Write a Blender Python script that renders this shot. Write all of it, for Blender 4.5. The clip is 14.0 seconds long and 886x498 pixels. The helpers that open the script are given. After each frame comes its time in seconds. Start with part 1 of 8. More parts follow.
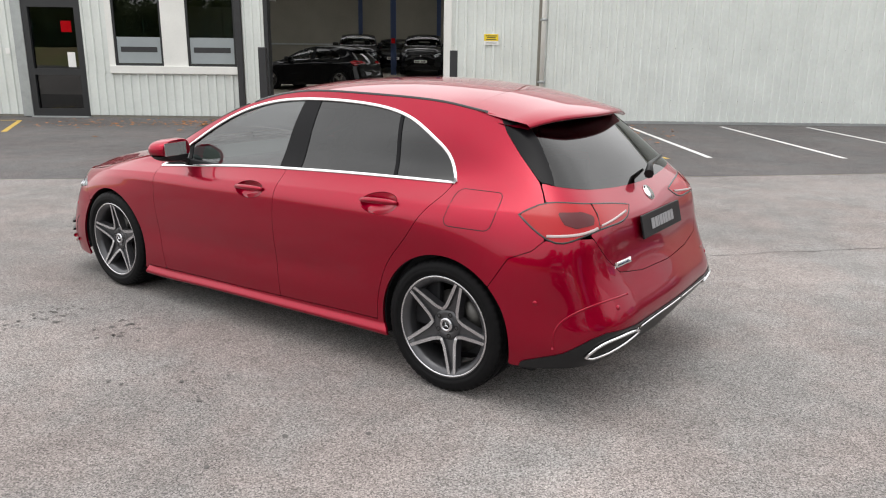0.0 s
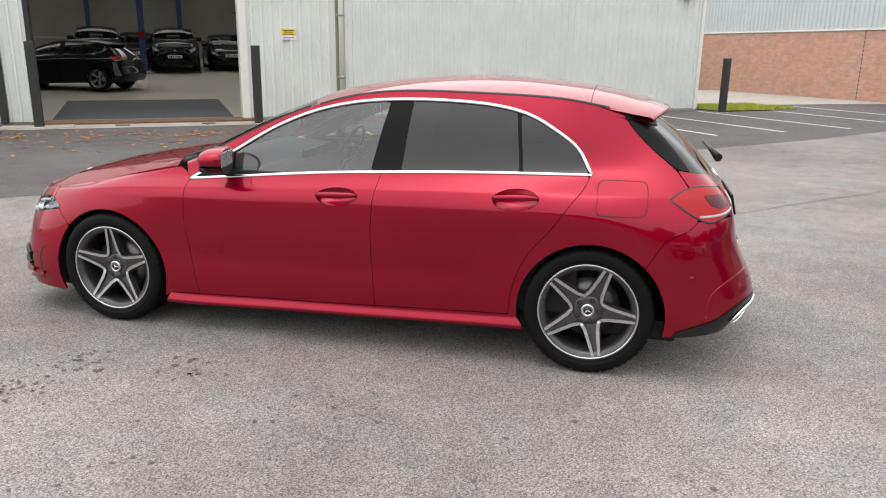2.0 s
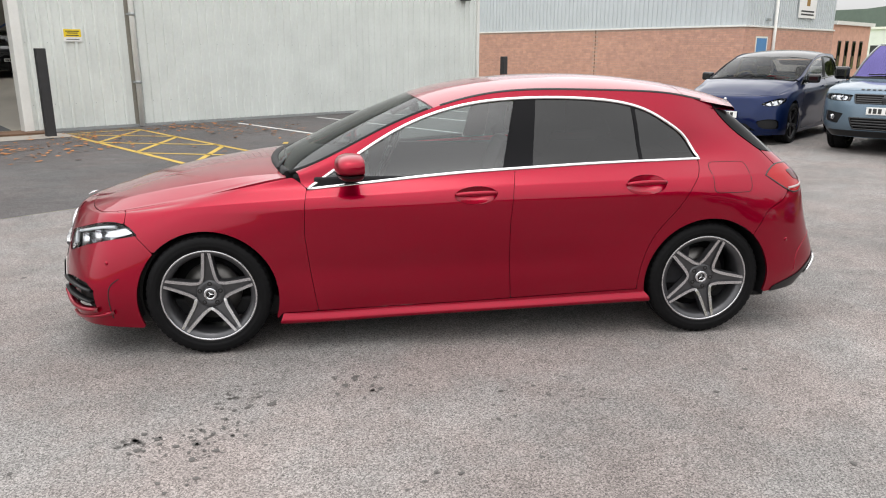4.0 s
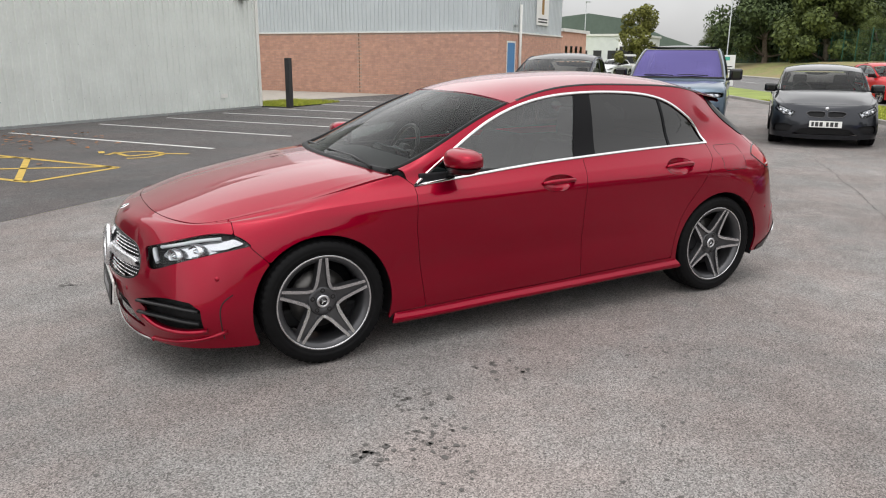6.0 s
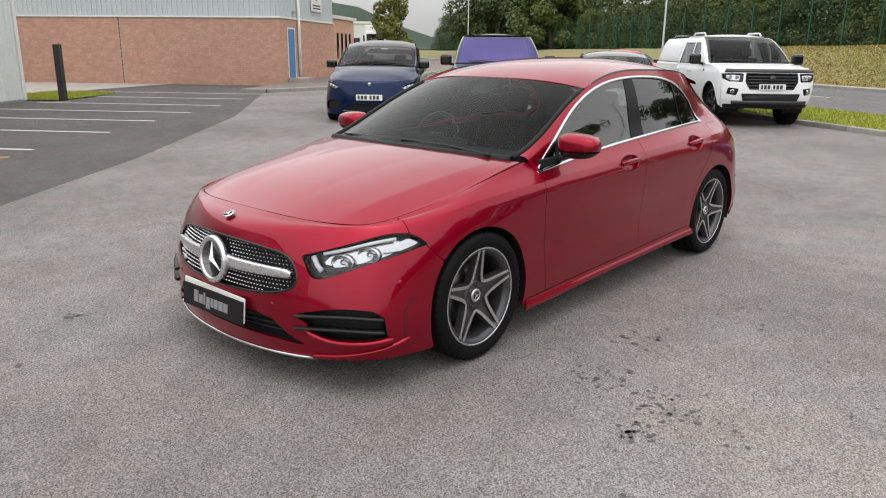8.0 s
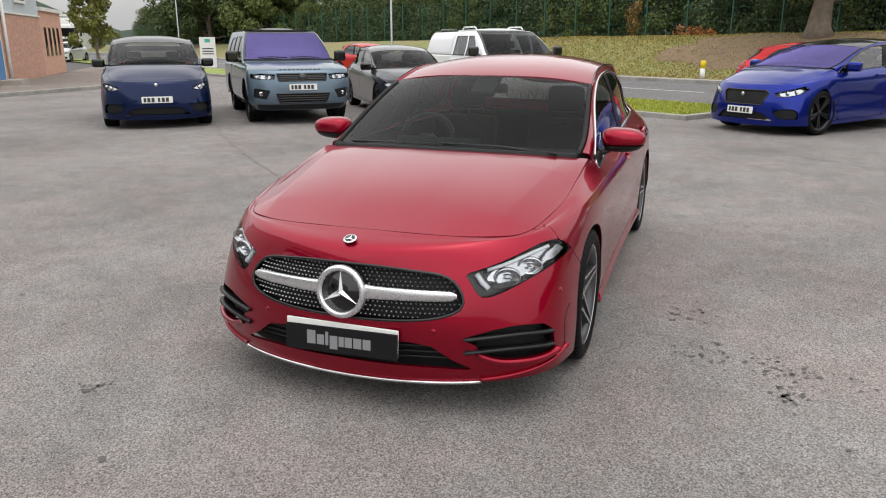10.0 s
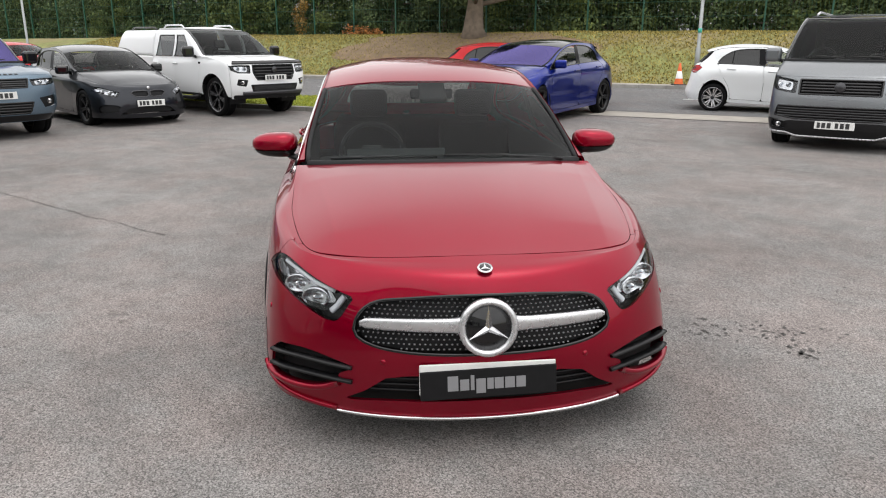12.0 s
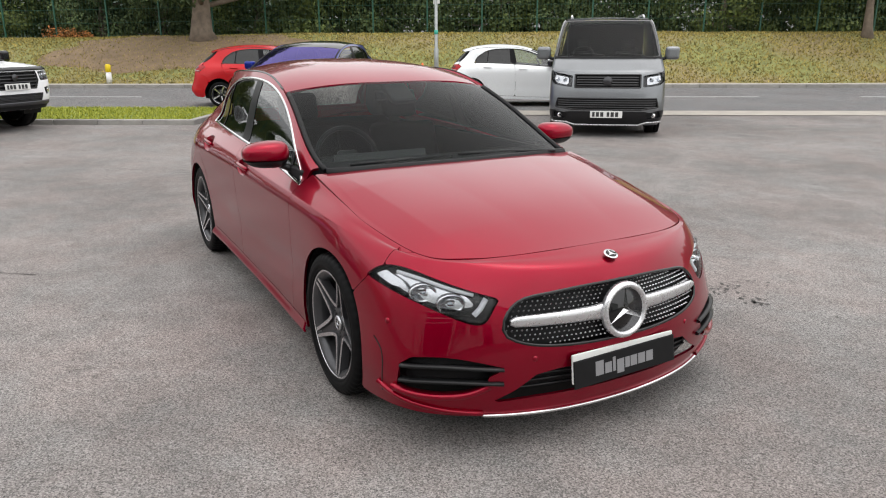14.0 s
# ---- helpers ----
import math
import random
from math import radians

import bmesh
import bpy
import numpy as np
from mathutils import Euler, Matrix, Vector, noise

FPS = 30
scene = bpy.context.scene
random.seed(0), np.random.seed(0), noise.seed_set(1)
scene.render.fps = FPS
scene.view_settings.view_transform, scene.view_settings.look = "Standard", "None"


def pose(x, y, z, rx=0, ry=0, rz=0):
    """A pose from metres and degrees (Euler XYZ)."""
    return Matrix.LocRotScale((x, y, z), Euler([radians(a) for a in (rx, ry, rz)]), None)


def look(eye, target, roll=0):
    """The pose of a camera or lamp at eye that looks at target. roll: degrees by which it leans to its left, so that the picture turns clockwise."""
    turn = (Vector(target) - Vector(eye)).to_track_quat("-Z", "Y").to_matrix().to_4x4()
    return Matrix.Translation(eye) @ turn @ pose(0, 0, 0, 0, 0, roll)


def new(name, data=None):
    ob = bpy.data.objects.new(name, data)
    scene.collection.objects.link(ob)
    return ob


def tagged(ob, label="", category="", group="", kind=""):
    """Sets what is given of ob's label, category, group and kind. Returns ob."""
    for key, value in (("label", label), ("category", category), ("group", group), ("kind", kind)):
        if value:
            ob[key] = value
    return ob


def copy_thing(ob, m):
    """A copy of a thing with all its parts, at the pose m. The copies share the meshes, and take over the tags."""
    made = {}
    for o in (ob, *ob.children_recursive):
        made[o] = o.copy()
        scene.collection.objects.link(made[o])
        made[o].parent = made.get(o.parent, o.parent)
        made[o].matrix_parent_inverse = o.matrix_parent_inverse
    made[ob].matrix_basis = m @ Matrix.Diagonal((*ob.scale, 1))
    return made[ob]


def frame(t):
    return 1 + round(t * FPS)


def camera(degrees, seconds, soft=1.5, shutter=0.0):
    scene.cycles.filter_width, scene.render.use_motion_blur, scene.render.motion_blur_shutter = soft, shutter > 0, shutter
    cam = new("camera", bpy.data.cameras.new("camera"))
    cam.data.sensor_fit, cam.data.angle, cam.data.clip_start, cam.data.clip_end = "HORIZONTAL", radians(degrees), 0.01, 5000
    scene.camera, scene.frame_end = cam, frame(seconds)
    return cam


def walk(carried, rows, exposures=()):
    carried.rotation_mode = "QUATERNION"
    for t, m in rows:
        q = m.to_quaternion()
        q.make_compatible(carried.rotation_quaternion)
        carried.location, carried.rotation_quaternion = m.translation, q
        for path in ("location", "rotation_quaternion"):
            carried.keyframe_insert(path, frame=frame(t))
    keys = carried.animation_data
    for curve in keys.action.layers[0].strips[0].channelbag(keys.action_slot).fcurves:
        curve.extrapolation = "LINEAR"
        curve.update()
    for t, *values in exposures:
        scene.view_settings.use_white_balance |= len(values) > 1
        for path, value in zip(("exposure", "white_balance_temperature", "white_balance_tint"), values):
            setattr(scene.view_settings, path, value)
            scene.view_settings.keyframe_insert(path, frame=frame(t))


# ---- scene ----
cam = camera(62.2, 14.0, soft=1.1)
PATH = [
    (0, (3.252, -3.507, 1.567), (2.127, -1.935, 1.053), 0.7),
    (0.5, (2.861, -3.778, 1.573), (1.894, -2.104, 1.063), 0.6),
    (1, (2.418, -4.033, 1.561), (1.614, -2.274, 1.051), 0.5),
    (1.5, (1.983, -4.241, 1.563), (1.342, -2.417, 1.05), 0.6),
    (2, (1.517, -4.375, 1.568), (1.04, -2.504, 1.048), 0.7),
    (2.5, (0.987, -4.5, 1.558), (0.679, -2.594, 1.037), 0.8),
    (3, (0.479, -4.57, 1.544), (0.351, -2.642, 1.027), 0.8),
    (3.5, (-0.031, -4.63, 1.55), (0.026, -2.698, 1.037), 0.7),
    (3.7, (-0.247, -4.662, 1.562), (-0.124, -2.734, 1.048), 0.4),
    (5.8, (-2.302, -4.342, 1.52), (-1.461, -2.598, 1.017), 0.4),
    (6, (-2.473, -4.249, 1.525), (-1.571, -2.536, 1.019), 0.4),
    (6.5, (-2.932, -3.991, 1.511), (-1.877, -2.37, 1.003), 0.5),
    (7, (-3.301, -3.71, 1.506), (-2.109, -2.188, 0.992), 0.5),
    (7.5, (-3.651, -3.396, 1.5), (-2.334, -1.984, 0.977), 0.6),
    (7.7, (-3.802, -3.249, 1.503), (-2.438, -1.884, 0.976), 0.6),
    (9.8, (-4.803, -1.575, 1.508), (-3.03, -0.825, 0.965), -0.0),
    (10, (-4.838, -1.384, 1.53), (-3.031, -0.723, 0.985), 0.0),
    (10.5, (-4.924, -0.889, 1.537), (-3.053, -0.443, 0.989), 0.3),
    (11, (-4.951, -0.439, 1.54), (-3.04, -0.215, 0.996), 0.3),
    (11.5, (-4.878, -0.012, 1.555), (-2.954, -0.017, 1.01), 0.2),
    (12, (-4.787, 0.47, 1.56), (-2.877, 0.242, 1.012), 0.2),
    (12.5, (-4.662, 0.864, 1.548), (-2.791, 0.417, 1.001), 0.2),
    (13, (-4.511, 1.221, 1.563), (-2.699, 0.573, 1.019), 0.2),
    (13.5, (-4.359, 1.611, 1.576), (-2.609, 0.811, 1.029), -0.1),
    (14, (-4.308, 1.934, 1.544), (-2.624, 1.002, 1.002), -0.2),
]
walk(cam, [(t, look(eye, target, roll)) for t, eye, target, roll in PATH],
     exposures=[(0, 1.92), (3.5, 1.98), (6, 1.65), (7.7, 1.60), (10, 1.58), (14, 1.64)])

# ---- light: an overcast autumn day ----
world = bpy.data.worlds.new("overcast")
scene.world = world
world.use_nodes = True
nt = world.node_tree
sky = nt.nodes.new("ShaderNodeTexSky")
sky.sky_type = "NISHITA"
sky.sun_disc = False
sky.sun_elevation, sky.sun_rotation = radians(78), radians(200)
sky.air_density, sky.dust_density, sky.ozone_density = 1.0, 4.0, 1.0
pale = nt.nodes.new("ShaderNodeHueSaturation")
pale.inputs["Saturation"].default_value = 0.25
nt.links.new(sky.outputs[0], pale.inputs["Color"])
# a high, even layer of cloud over the clear sky
way, cloud, level, cover = nt.nodes.new("ShaderNodeTexCoord"), nt.nodes.new("ShaderNodeTexNoise"), nt.nodes.new("ShaderNodeMapRange"), nt.nodes.new("ShaderNodeMix")
cloud.inputs["Scale"].default_value, cloud.inputs["Detail"].default_value = 2.2, 5
nt.links.new(way.outputs["Generated"], cloud.inputs["Vector"])
level.inputs["From Min"].default_value, level.inputs["From Max"].default_value = 0.3, 0.7
level.inputs["To Min"].default_value, level.inputs["To Max"].default_value = 0.75, 1.60
nt.links.new(cloud.outputs["Fac"], level.inputs["Value"])
cover.data_type = "RGBA"
cover.inputs["Factor"].default_value = 0.80
nt.links.new(pale.outputs[0], cover.inputs["A"])
# an overcast sky is brightest overhead
sep, rise, bright = nt.nodes.new("ShaderNodeSeparateXYZ"), nt.nodes.new("ShaderNodeMapRange"), nt.nodes.new("ShaderNodeMath")
nt.links.new(way.outputs["Generated"], sep.inputs[0])
rise.inputs["To Min"].default_value, rise.inputs["To Max"].default_value = 1.15, 1.65
nt.links.new(sep.outputs["Z"], rise.inputs["Value"])
bright.operation = "MULTIPLY"
nt.links.new(level.outputs["Result"], bright.inputs[0])
nt.links.new(rise.outputs["Result"], bright.inputs[1])
# and brighter towards the veiled sun
aim, glow, lit = nt.nodes.new("ShaderNodeVectorMath"), nt.nodes.new("ShaderNodeMapRange"), nt.nodes.new("ShaderNodeMath")
aim.operation, lit.operation = "DOT_PRODUCT", "MULTIPLY"
aim.inputs[1].default_value = (-.70, .62, .25)
nt.links.new(way.outputs["Generated"], aim.inputs[0])
glow.inputs["From Min"].default_value, glow.inputs["From Max"].default_value = -1.0, 1.0
glow.inputs["To Min"].default_value, glow.inputs["To Max"].default_value = 0.55, 1.45
nt.links.new(aim.outputs["Value"], glow.inputs["Value"])
nt.links.new(bright.outputs[0], lit.inputs[0])
nt.links.new(glow.outputs["Result"], lit.inputs[1])
nt.links.new(lit.outputs[0], cover.inputs["B"])
nt.links.new(cover.outputs["Result"], nt.nodes["Background"].inputs["Color"])
nt.nodes["Background"].inputs["Strength"].default_value = 0.15
sun = new("sun", bpy.data.lights.new("sun", "SUN"))
sun.data.energy, sun.data.angle, sun.data.color = 0.55, radians(176), (1.0, 0.97, 0.93)
sun.matrix_basis = look((0, 0, 0), (-math.sin(radians(200)) * 0.21, -math.cos(radians(200)) * 0.21, -0.978))

# ---- materials ----
MAT = {}


def material(name, color, rough=0.5, metal=0.0, vary=0.0, scale=8.0, bump=0.0, coat=0.0, fine=0.0, spec=0.5, tint=None):
    """A surface with grain at two scales: vary lightens and darkens it, bump gives relief."""
    m = bpy.data.materials.new(name)
    m.use_nodes = True
    n, l = m.node_tree.nodes, m.node_tree.links
    b = n["Principled BSDF"]
    b.inputs["Base Color"].default_value = (*color, 1)
    b.inputs["Roughness"].default_value, b.inputs["Metallic"].default_value = rough, metal
    b.inputs["Specular IOR Level"].default_value = spec
    b.inputs["Coat Weight"].default_value = coat
    b.inputs["Coat Roughness"].default_value, b.inputs["Coat IOR"].default_value = 0.012, 1.37
    if vary or bump or fine:
        co = n.new("ShaderNodeTexCoord")
        big, small = n.new("ShaderNodeTexNoise"), n.new("ShaderNodeTexNoise")
        big.inputs["Scale"].default_value, small.inputs["Scale"].default_value = scale, scale * 14
        big.inputs["Detail"].default_value, small.inputs["Detail"].default_value = 5, 3
        for k in (big, small):
            l.new(co.outputs["Object"], k.inputs["Vector"])
        mix = n.new("ShaderNodeMath")
        mix.operation = "MULTIPLY_ADD"
        l.new(small.outputs["Fac"], mix.inputs[0])
        mix.inputs[1].default_value = 0.45
        l.new(big.outputs["Fac"], mix.inputs[2])
        ramp = n.new("ShaderNodeMapRange")
        ramp.inputs["From Min"].default_value, ramp.inputs["From Max"].default_value = 0.42, 1.03
        ramp.inputs["To Min"].default_value, ramp.inputs["To Max"].default_value = 1 - vary, 1 + vary
        l.new(mix.outputs[0], ramp.inputs["Value"])
        mul = n.new("ShaderNodeMix")
        mul.data_type, mul.blend_type = "RGBA", "MULTIPLY"
        mul.inputs["Factor"].default_value = 1.0
        mul.inputs["A"].default_value = (*color, 1)
        l.new(ramp.outputs["Result"], mul.inputs["B"])
        l.new(mul.outputs["Result"], b.inputs["Base Color"])
        if bump:
            bp = n.new("ShaderNodeBump")
            bp.inputs["Strength"].default_value, bp.inputs["Distance"].default_value = min(1, bump), 0.004
            l.new(mix.outputs[0], bp.inputs["Height"])
            l.new(bp.outputs["Normal"], b.inputs["Normal"])
        if vary:
            rr = n.new("ShaderNodeMapRange")
            rr.inputs["To Min"].default_value, rr.inputs["To Max"].default_value = max(0.02, rough - 0.08), min(1, rough + 0.08)
            l.new(big.outputs["Fac"], rr.inputs["Value"])
            l.new(rr.outputs["Result"], b.inputs["Roughness"])
    MAT[name] = m
    return m


def car_paint(name, color, metal=0.55, rough=0.34, flake=0.25, coat=0.8):
    """Metallic paint with fine flakes under a clear coat."""
    m = material(name, color, rough, metal, coat=coat, spec=0.0)
    n, l = m.node_tree.nodes, m.node_tree.links
    b = n["Principled BSDF"]
    co, v = n.new("ShaderNodeTexCoord"), n.new("ShaderNodeTexVoronoi")
    v.inputs["Scale"].default_value = 900
    l.new(co.outputs["Object"], v.inputs["Vector"])
    mr = n.new("ShaderNodeMapRange")
    mr.inputs["To Min"].default_value, mr.inputs["To Max"].default_value = 1 - flake, 1 + flake
    sep = n.new("ShaderNodeSeparateColor")
    l.new(v.outputs["Color"], sep.inputs[0])
    l.new(sep.outputs[0], mr.inputs["Value"])
    mul = n.new("ShaderNodeMix")
    mul.data_type, mul.blend_type = "RGBA", "MULTIPLY"
    mul.inputs["Factor"].default_value = 1.0
    mul.inputs["A"].default_value = (*color, 1)
    l.new(mr.outputs["Result"], mul.inputs["B"])
    l.new(mul.outputs["Result"], b.inputs["Base Color"])
    return m


def pane(name, tint, gloss=1.0, rough=0.0, ior=1.7):
    """Thin tinted glass: it lets light through, and mirrors more at a slant."""
    m = bpy.data.materials.new(name)
    m.use_nodes = True
    n, l = m.node_tree.nodes, m.node_tree.links
    n.remove(n["Principled BSDF"])
    clear, shine, mix, fr = n.new("ShaderNodeBsdfTransparent"), n.new("ShaderNodeBsdfGlossy"), n.new("ShaderNodeMixShader"), n.new("ShaderNodeFresnel")
    clear.inputs["Color"].default_value = (*tint, 1)
    shine.inputs["Color"].default_value = (gloss, gloss, gloss, 1)
    shine.inputs["Roughness"].default_value = rough
    fr.inputs["IOR"].default_value = ior
    l.new(fr.outputs[0], mix.inputs[0])
    l.new(clear.outputs[0], mix.inputs[1])
    l.new(shine.outputs[0], mix.inputs[2])
    l.new(mix.outputs[0], n["Material Output"].inputs["Surface"])
    MAT[name] = m
    return m


car_paint("paint_red", (0.285, 0.0003, 0.018), 0.78, 0.36, 0.14, 1.0)
material("black_plastic", (0.010, 0.010, 0.011), 0.6, vary=0.3, scale=30, spec=0.25)
material("black_satin", (0.011, 0.011, 0.012), 0.35, vary=0.2, scale=30, spec=0.3)
material("pillar_black", (0.005, 0.005, 0.006), 0.3, spec=0.12)
material("black_gloss", (0.006, 0.006, 0.007), 0.08, spec=0.6)
material("gap", (0.004, 0.003, 0.003), 0.7)
material("chrome", (0.78, 0.78, 0.79), 0.12, 1.0)
material("satin_silver", (0.72, 0.72, 0.74), 0.28, 0.85, vary=0.05, scale=40)
material("lamp_chrome", (0.62, 0.63, 0.65), 0.18, 0.8)
material("lamp_black", (0.03, 0.03, 0.032), 0.25)
material("lamp_white", (0.75, 0.77, 0.8), 0.2)
material("tail_red", (0.33, 0.002, 0.006), 0.08, spec=0.35)
material("tail_dark", (0.07, 0.002, 0.005), 0.12, spec=0.4)
material("tail_white", (0.45, 0.36, 0.36), 0.2)
material("plate_white", (0.75, 0.75, 0.73), 0.35, vary=0.05, scale=20)
material("plate_black", (0.010, 0.010, 0.011), 0.4, vary=0.2, scale=30, spec=0.2)
material("plate_grey", (0.24, 0.24, 0.25), 0.4)
material("mirror", (0.9, 0.9, 0.9), 0.01, 1.0)
material("cabin", (0.014, 0.014, 0.016), 0.6, vary=0.3, scale=40, bump=0.2, spec=0.2)
material("seat", (0.016, 0.015, 0.016), 0.75, spec=0.2, vary=0.3, scale=40, bump=0.3)
material("rubber", (0.007, 0.007, 0.0075), 0.55, vary=0.25, scale=18, bump=0.15, spec=0.08)
material("rim_grey", (0.035, 0.036, 0.039), 0.3, 0.4, vary=0.15, scale=30)
material("rim_silver", (0.60, 0.60, 0.62), 0.24, 0.95, vary=0.03, scale=30)
material("rim_titanium", (0.075, 0.075, 0.08), 0.32, 0.6, vary=0.12, scale=30)
material("hub", (0.07, 0.07, 0.075), 0.3, 0.6)
material("disc", (0.14, 0.135, 0.13), 0.4, 0.9, vary=0.2, scale=30)
pane("glass_screen", (0.60, 0.65, 0.64), ior=1.17)
pane("glass_front", (0.62, 0.71, 0.70), ior=1.9)
pane("glass_dark", (0.03, 0.032, 0.035), ior=1.6)
pane("glass_rear", (0.05, 0.053, 0.055), ior=1.5)
pane("clear_cover", (0.95, 0.96, 0.97), ior=1.25)
pane("lamp_lens", (0.8, 0.82, 0.85))

# ---- small tools for meshes ----
def part(name, bm, material, parent, label=""):
    """Links a bmesh as one mesh object under a thing or a part."""
    me = bpy.data.meshes.new(name)
    bm.to_mesh(me)
    bm.free()
    return dress(name, me, material, parent, label)


def dress(name, me, material, parent=None, label=""):
    ob = new(name, me)
    me.materials.append(material)
    if parent is not None:
        ob.parent = parent
    if label:
        ob["label"] = label
    return ob


def solid(name, verts, faces, material, parent=None, label="", smooth=False, normals=None):
    """One mesh object from arrays of corners and faces."""
    me = bpy.data.meshes.new(name)
    me.from_pydata([tuple(map(float, v)) for v in verts], [], [tuple(map(int, f)) for f in faces])
    me.update()
    if smooth:
        me.shade_smooth()
    if normals is not None:
        me.normals_split_custom_set_from_vertices([tuple(map(float, n)) for n in normals])
    return dress(name, me, material, parent, label)


def thing(name, m, label, category, group="", kind=""):
    """An Empty at the base of a thing, to parent its parts."""
    ob = new(name)
    ob.empty_display_size = 0.2
    ob.matrix_basis = m
    return tagged(ob, label, category, group, kind)


def box_bm(x0, x1, y0, y1, z0, z1, bevel=0.0, segments=2):
    bm = bmesh.new()
    bmesh.ops.create_cube(bm, size=1.0, matrix=Matrix.Translation(((x0 + x1) / 2, (y0 + y1) / 2, (z0 + z1) / 2)) @ Matrix.Diagonal((x1 - x0, y1 - y0, z1 - z0, 1)))
    if bevel:
        bmesh.ops.bevel(bm, geom=bm.edges[:], offset=bevel, segments=segments, profile=0.5, affect="EDGES")
    return bm


def lathe_bm(profile, n=48, axis="y"):
    """A closed ring of (radius, height along the axis) turned about that axis."""
    bm, rings = bmesh.new(), []
    for k in range(n):
        c, s = math.cos(2 * math.pi * k / n), math.sin(2 * math.pi * k / n)
        rings.append([bm.verts.new((r * c, h, r * s) if axis == "y" else (r * c, r * s, h)) for r, h in profile])
    for k in range(n):
        a, b = rings[k], rings[(k + 1) % n]
        for i in range(len(profile) - 1):
            bm.faces.new((a[i], a[i + 1], b[i + 1], b[i]))
    bmesh.ops.recalc_face_normals(bm, faces=bm.faces[:])
    for f in bm.faces:
        f.smooth = True
    return bm


def tube_bm(points, radius, n=8, flat=1.0):
    """A tube along points; radius may be one for each point."""
    pts = [Vector(p) for p in points]
    radii = [float(r) for r in radius] if isinstance(radius, (list, tuple)) else [float(radius)] * len(pts)
    bm, rings = bmesh.new(), []
    for i, p in enumerate(pts):
        d = (pts[min(i + 1, len(pts) - 1)] - pts[max(i - 1, 0)]).normalized()
        a = d.cross((0, 0, 1)) if abs(d.z) < 0.95 else d.cross((1, 0, 0))
        a.normalize()
        b = d.cross(a)
        rings.append([bm.verts.new(p + radii[i] * (math.cos(2 * math.pi * k / n) * a + flat * math.sin(2 * math.pi * k / n) * b)) for k in range(n)])
    for r, q in zip(rings, rings[1:]):
        for k in range(n):
            bm.faces.new((r[k], r[(k + 1) % n], q[(k + 1) % n], q[k]))
    bm.faces.new(rings[0][::-1])
    bm.faces.new(rings[-1])
    bmesh.ops.recalc_face_normals(bm, faces=bm.faces[:])
    for f in bm.faces:
        f.smooth = len(f.verts) == 4
    return bm


def prism_bm(outline, y0, y1, bevel=0.0):
    """An outline of (x, z) pushed from y0 to y1."""
    bm = bmesh.new()
    a = [bm.verts.new((x, y0, z)) for x, z in outline]
    b = [bm.verts.new((x, y1, z)) for x, z in outline]
    n = len(outline)
    bm.faces.new(a)
    bm.faces.new(b[::-1])
    for i in range(n):
        bm.faces.new((a[i], b[i], b[(i + 1) % n], a[(i + 1) % n]))
    bmesh.ops.recalc_face_normals(bm, faces=bm.faces[:])
    if bevel:
        bmesh.ops.bevel(bm, geom=bm.edges[:], offset=bevel, segments=2, profile=0.5, affect="EDGES")
    return bm


def merge_bm(*some):
    """Several bmeshes joined into one."""
    out = bmesh.new()
    for bm in some:
        me = bpy.data.meshes.new("joined")
        bm.to_mesh(me)
        bm.free()
        out.from_mesh(me)
        bpy.data.meshes.remove(me)
    return out


def moved(bm, m):
    bmesh.ops.transform(bm, matrix=m, verts=bm.verts[:])
    return bm


def boxes(name, some, material, parent=None, label=""):
    """Many plain boxes (x0, x1, y0, y1, z0, z1) in one mesh."""
    b = np.array(some, float)
    v = np.stack([b[:, [i, 2 + j, 4 + k]] for i in (0, 1) for j in (0, 1) for k in (0, 1)], 1).reshape(-1, 3)
    f = np.array([(0, 1, 3, 2), (4, 6, 7, 5), (0, 4, 5, 1), (2, 3, 7, 6), (0, 2, 6, 4), (1, 5, 7, 3)])
    return solid(name, v, (f[None] + 8 * np.arange(len(b))[:, None, None]).reshape(-1, 4), material, parent, label)

# ---- the skin of the hatchback: smooth surfaces through a few hand-set lines ----
def natural(t, v):
    """A natural cubic spline through v at t, as a function."""
    t, v = np.asarray(t, float), np.asarray(v, float)
    v = v[:, None] if v.ndim == 1 else v
    n, h = len(t), np.diff(t)
    a, b = np.eye(n), np.zeros_like(v)
    for i in range(1, n - 1):
        a[i, i - 1:i + 2] = h[i - 1], 2 * (h[i - 1] + h[i]), h[i]
        b[i] = 6 * ((v[i + 1] - v[i]) / h[i] - (v[i] - v[i - 1]) / h[i - 1])
    m = np.linalg.solve(a, b)

    def at(u):
        u = np.asarray(u, float)
        i = np.clip(np.searchsorted(t, u) - 1, 0, n - 2)
        w = np.clip(((u - t[i]) / h[i]), -0.5, 1.5)[..., None]
        hh = h[i][..., None]
        return (1 - w) * v[i] + w * v[i + 1] + hh * hh / 6 * (((1 - w) ** 3 - (1 - w)) * m[i] + (w ** 3 - w) * m[i + 1])
    return at


def line(t, v):
    f = natural(t, v)
    return lambda u: f(u)[..., 0]


hood_mid = line((-2.22, -2.18, -2.08, -1.95, -1.80, -1.50, -1.25, -1.05, -0.85), (0.712, 0.728, 0.757, 0.797, 0.842, 0.907, 0.943, 0.962, 0.975))
hood_drop = line((-2.2, -1.9, -1.6, -1.27, -0.95, -0.8), (0.075, 0.09, 0.09, 0.07, 0.035, 0.03))
roof_mid = line((-0.35, -0.22, 0.0, 0.3, 0.6, 0.9, 1.2, 1.5, 1.72), (1.285, 1.330, 1.384, 1.422, 1.437, 1.432, 1.404, 1.352, 1.287))


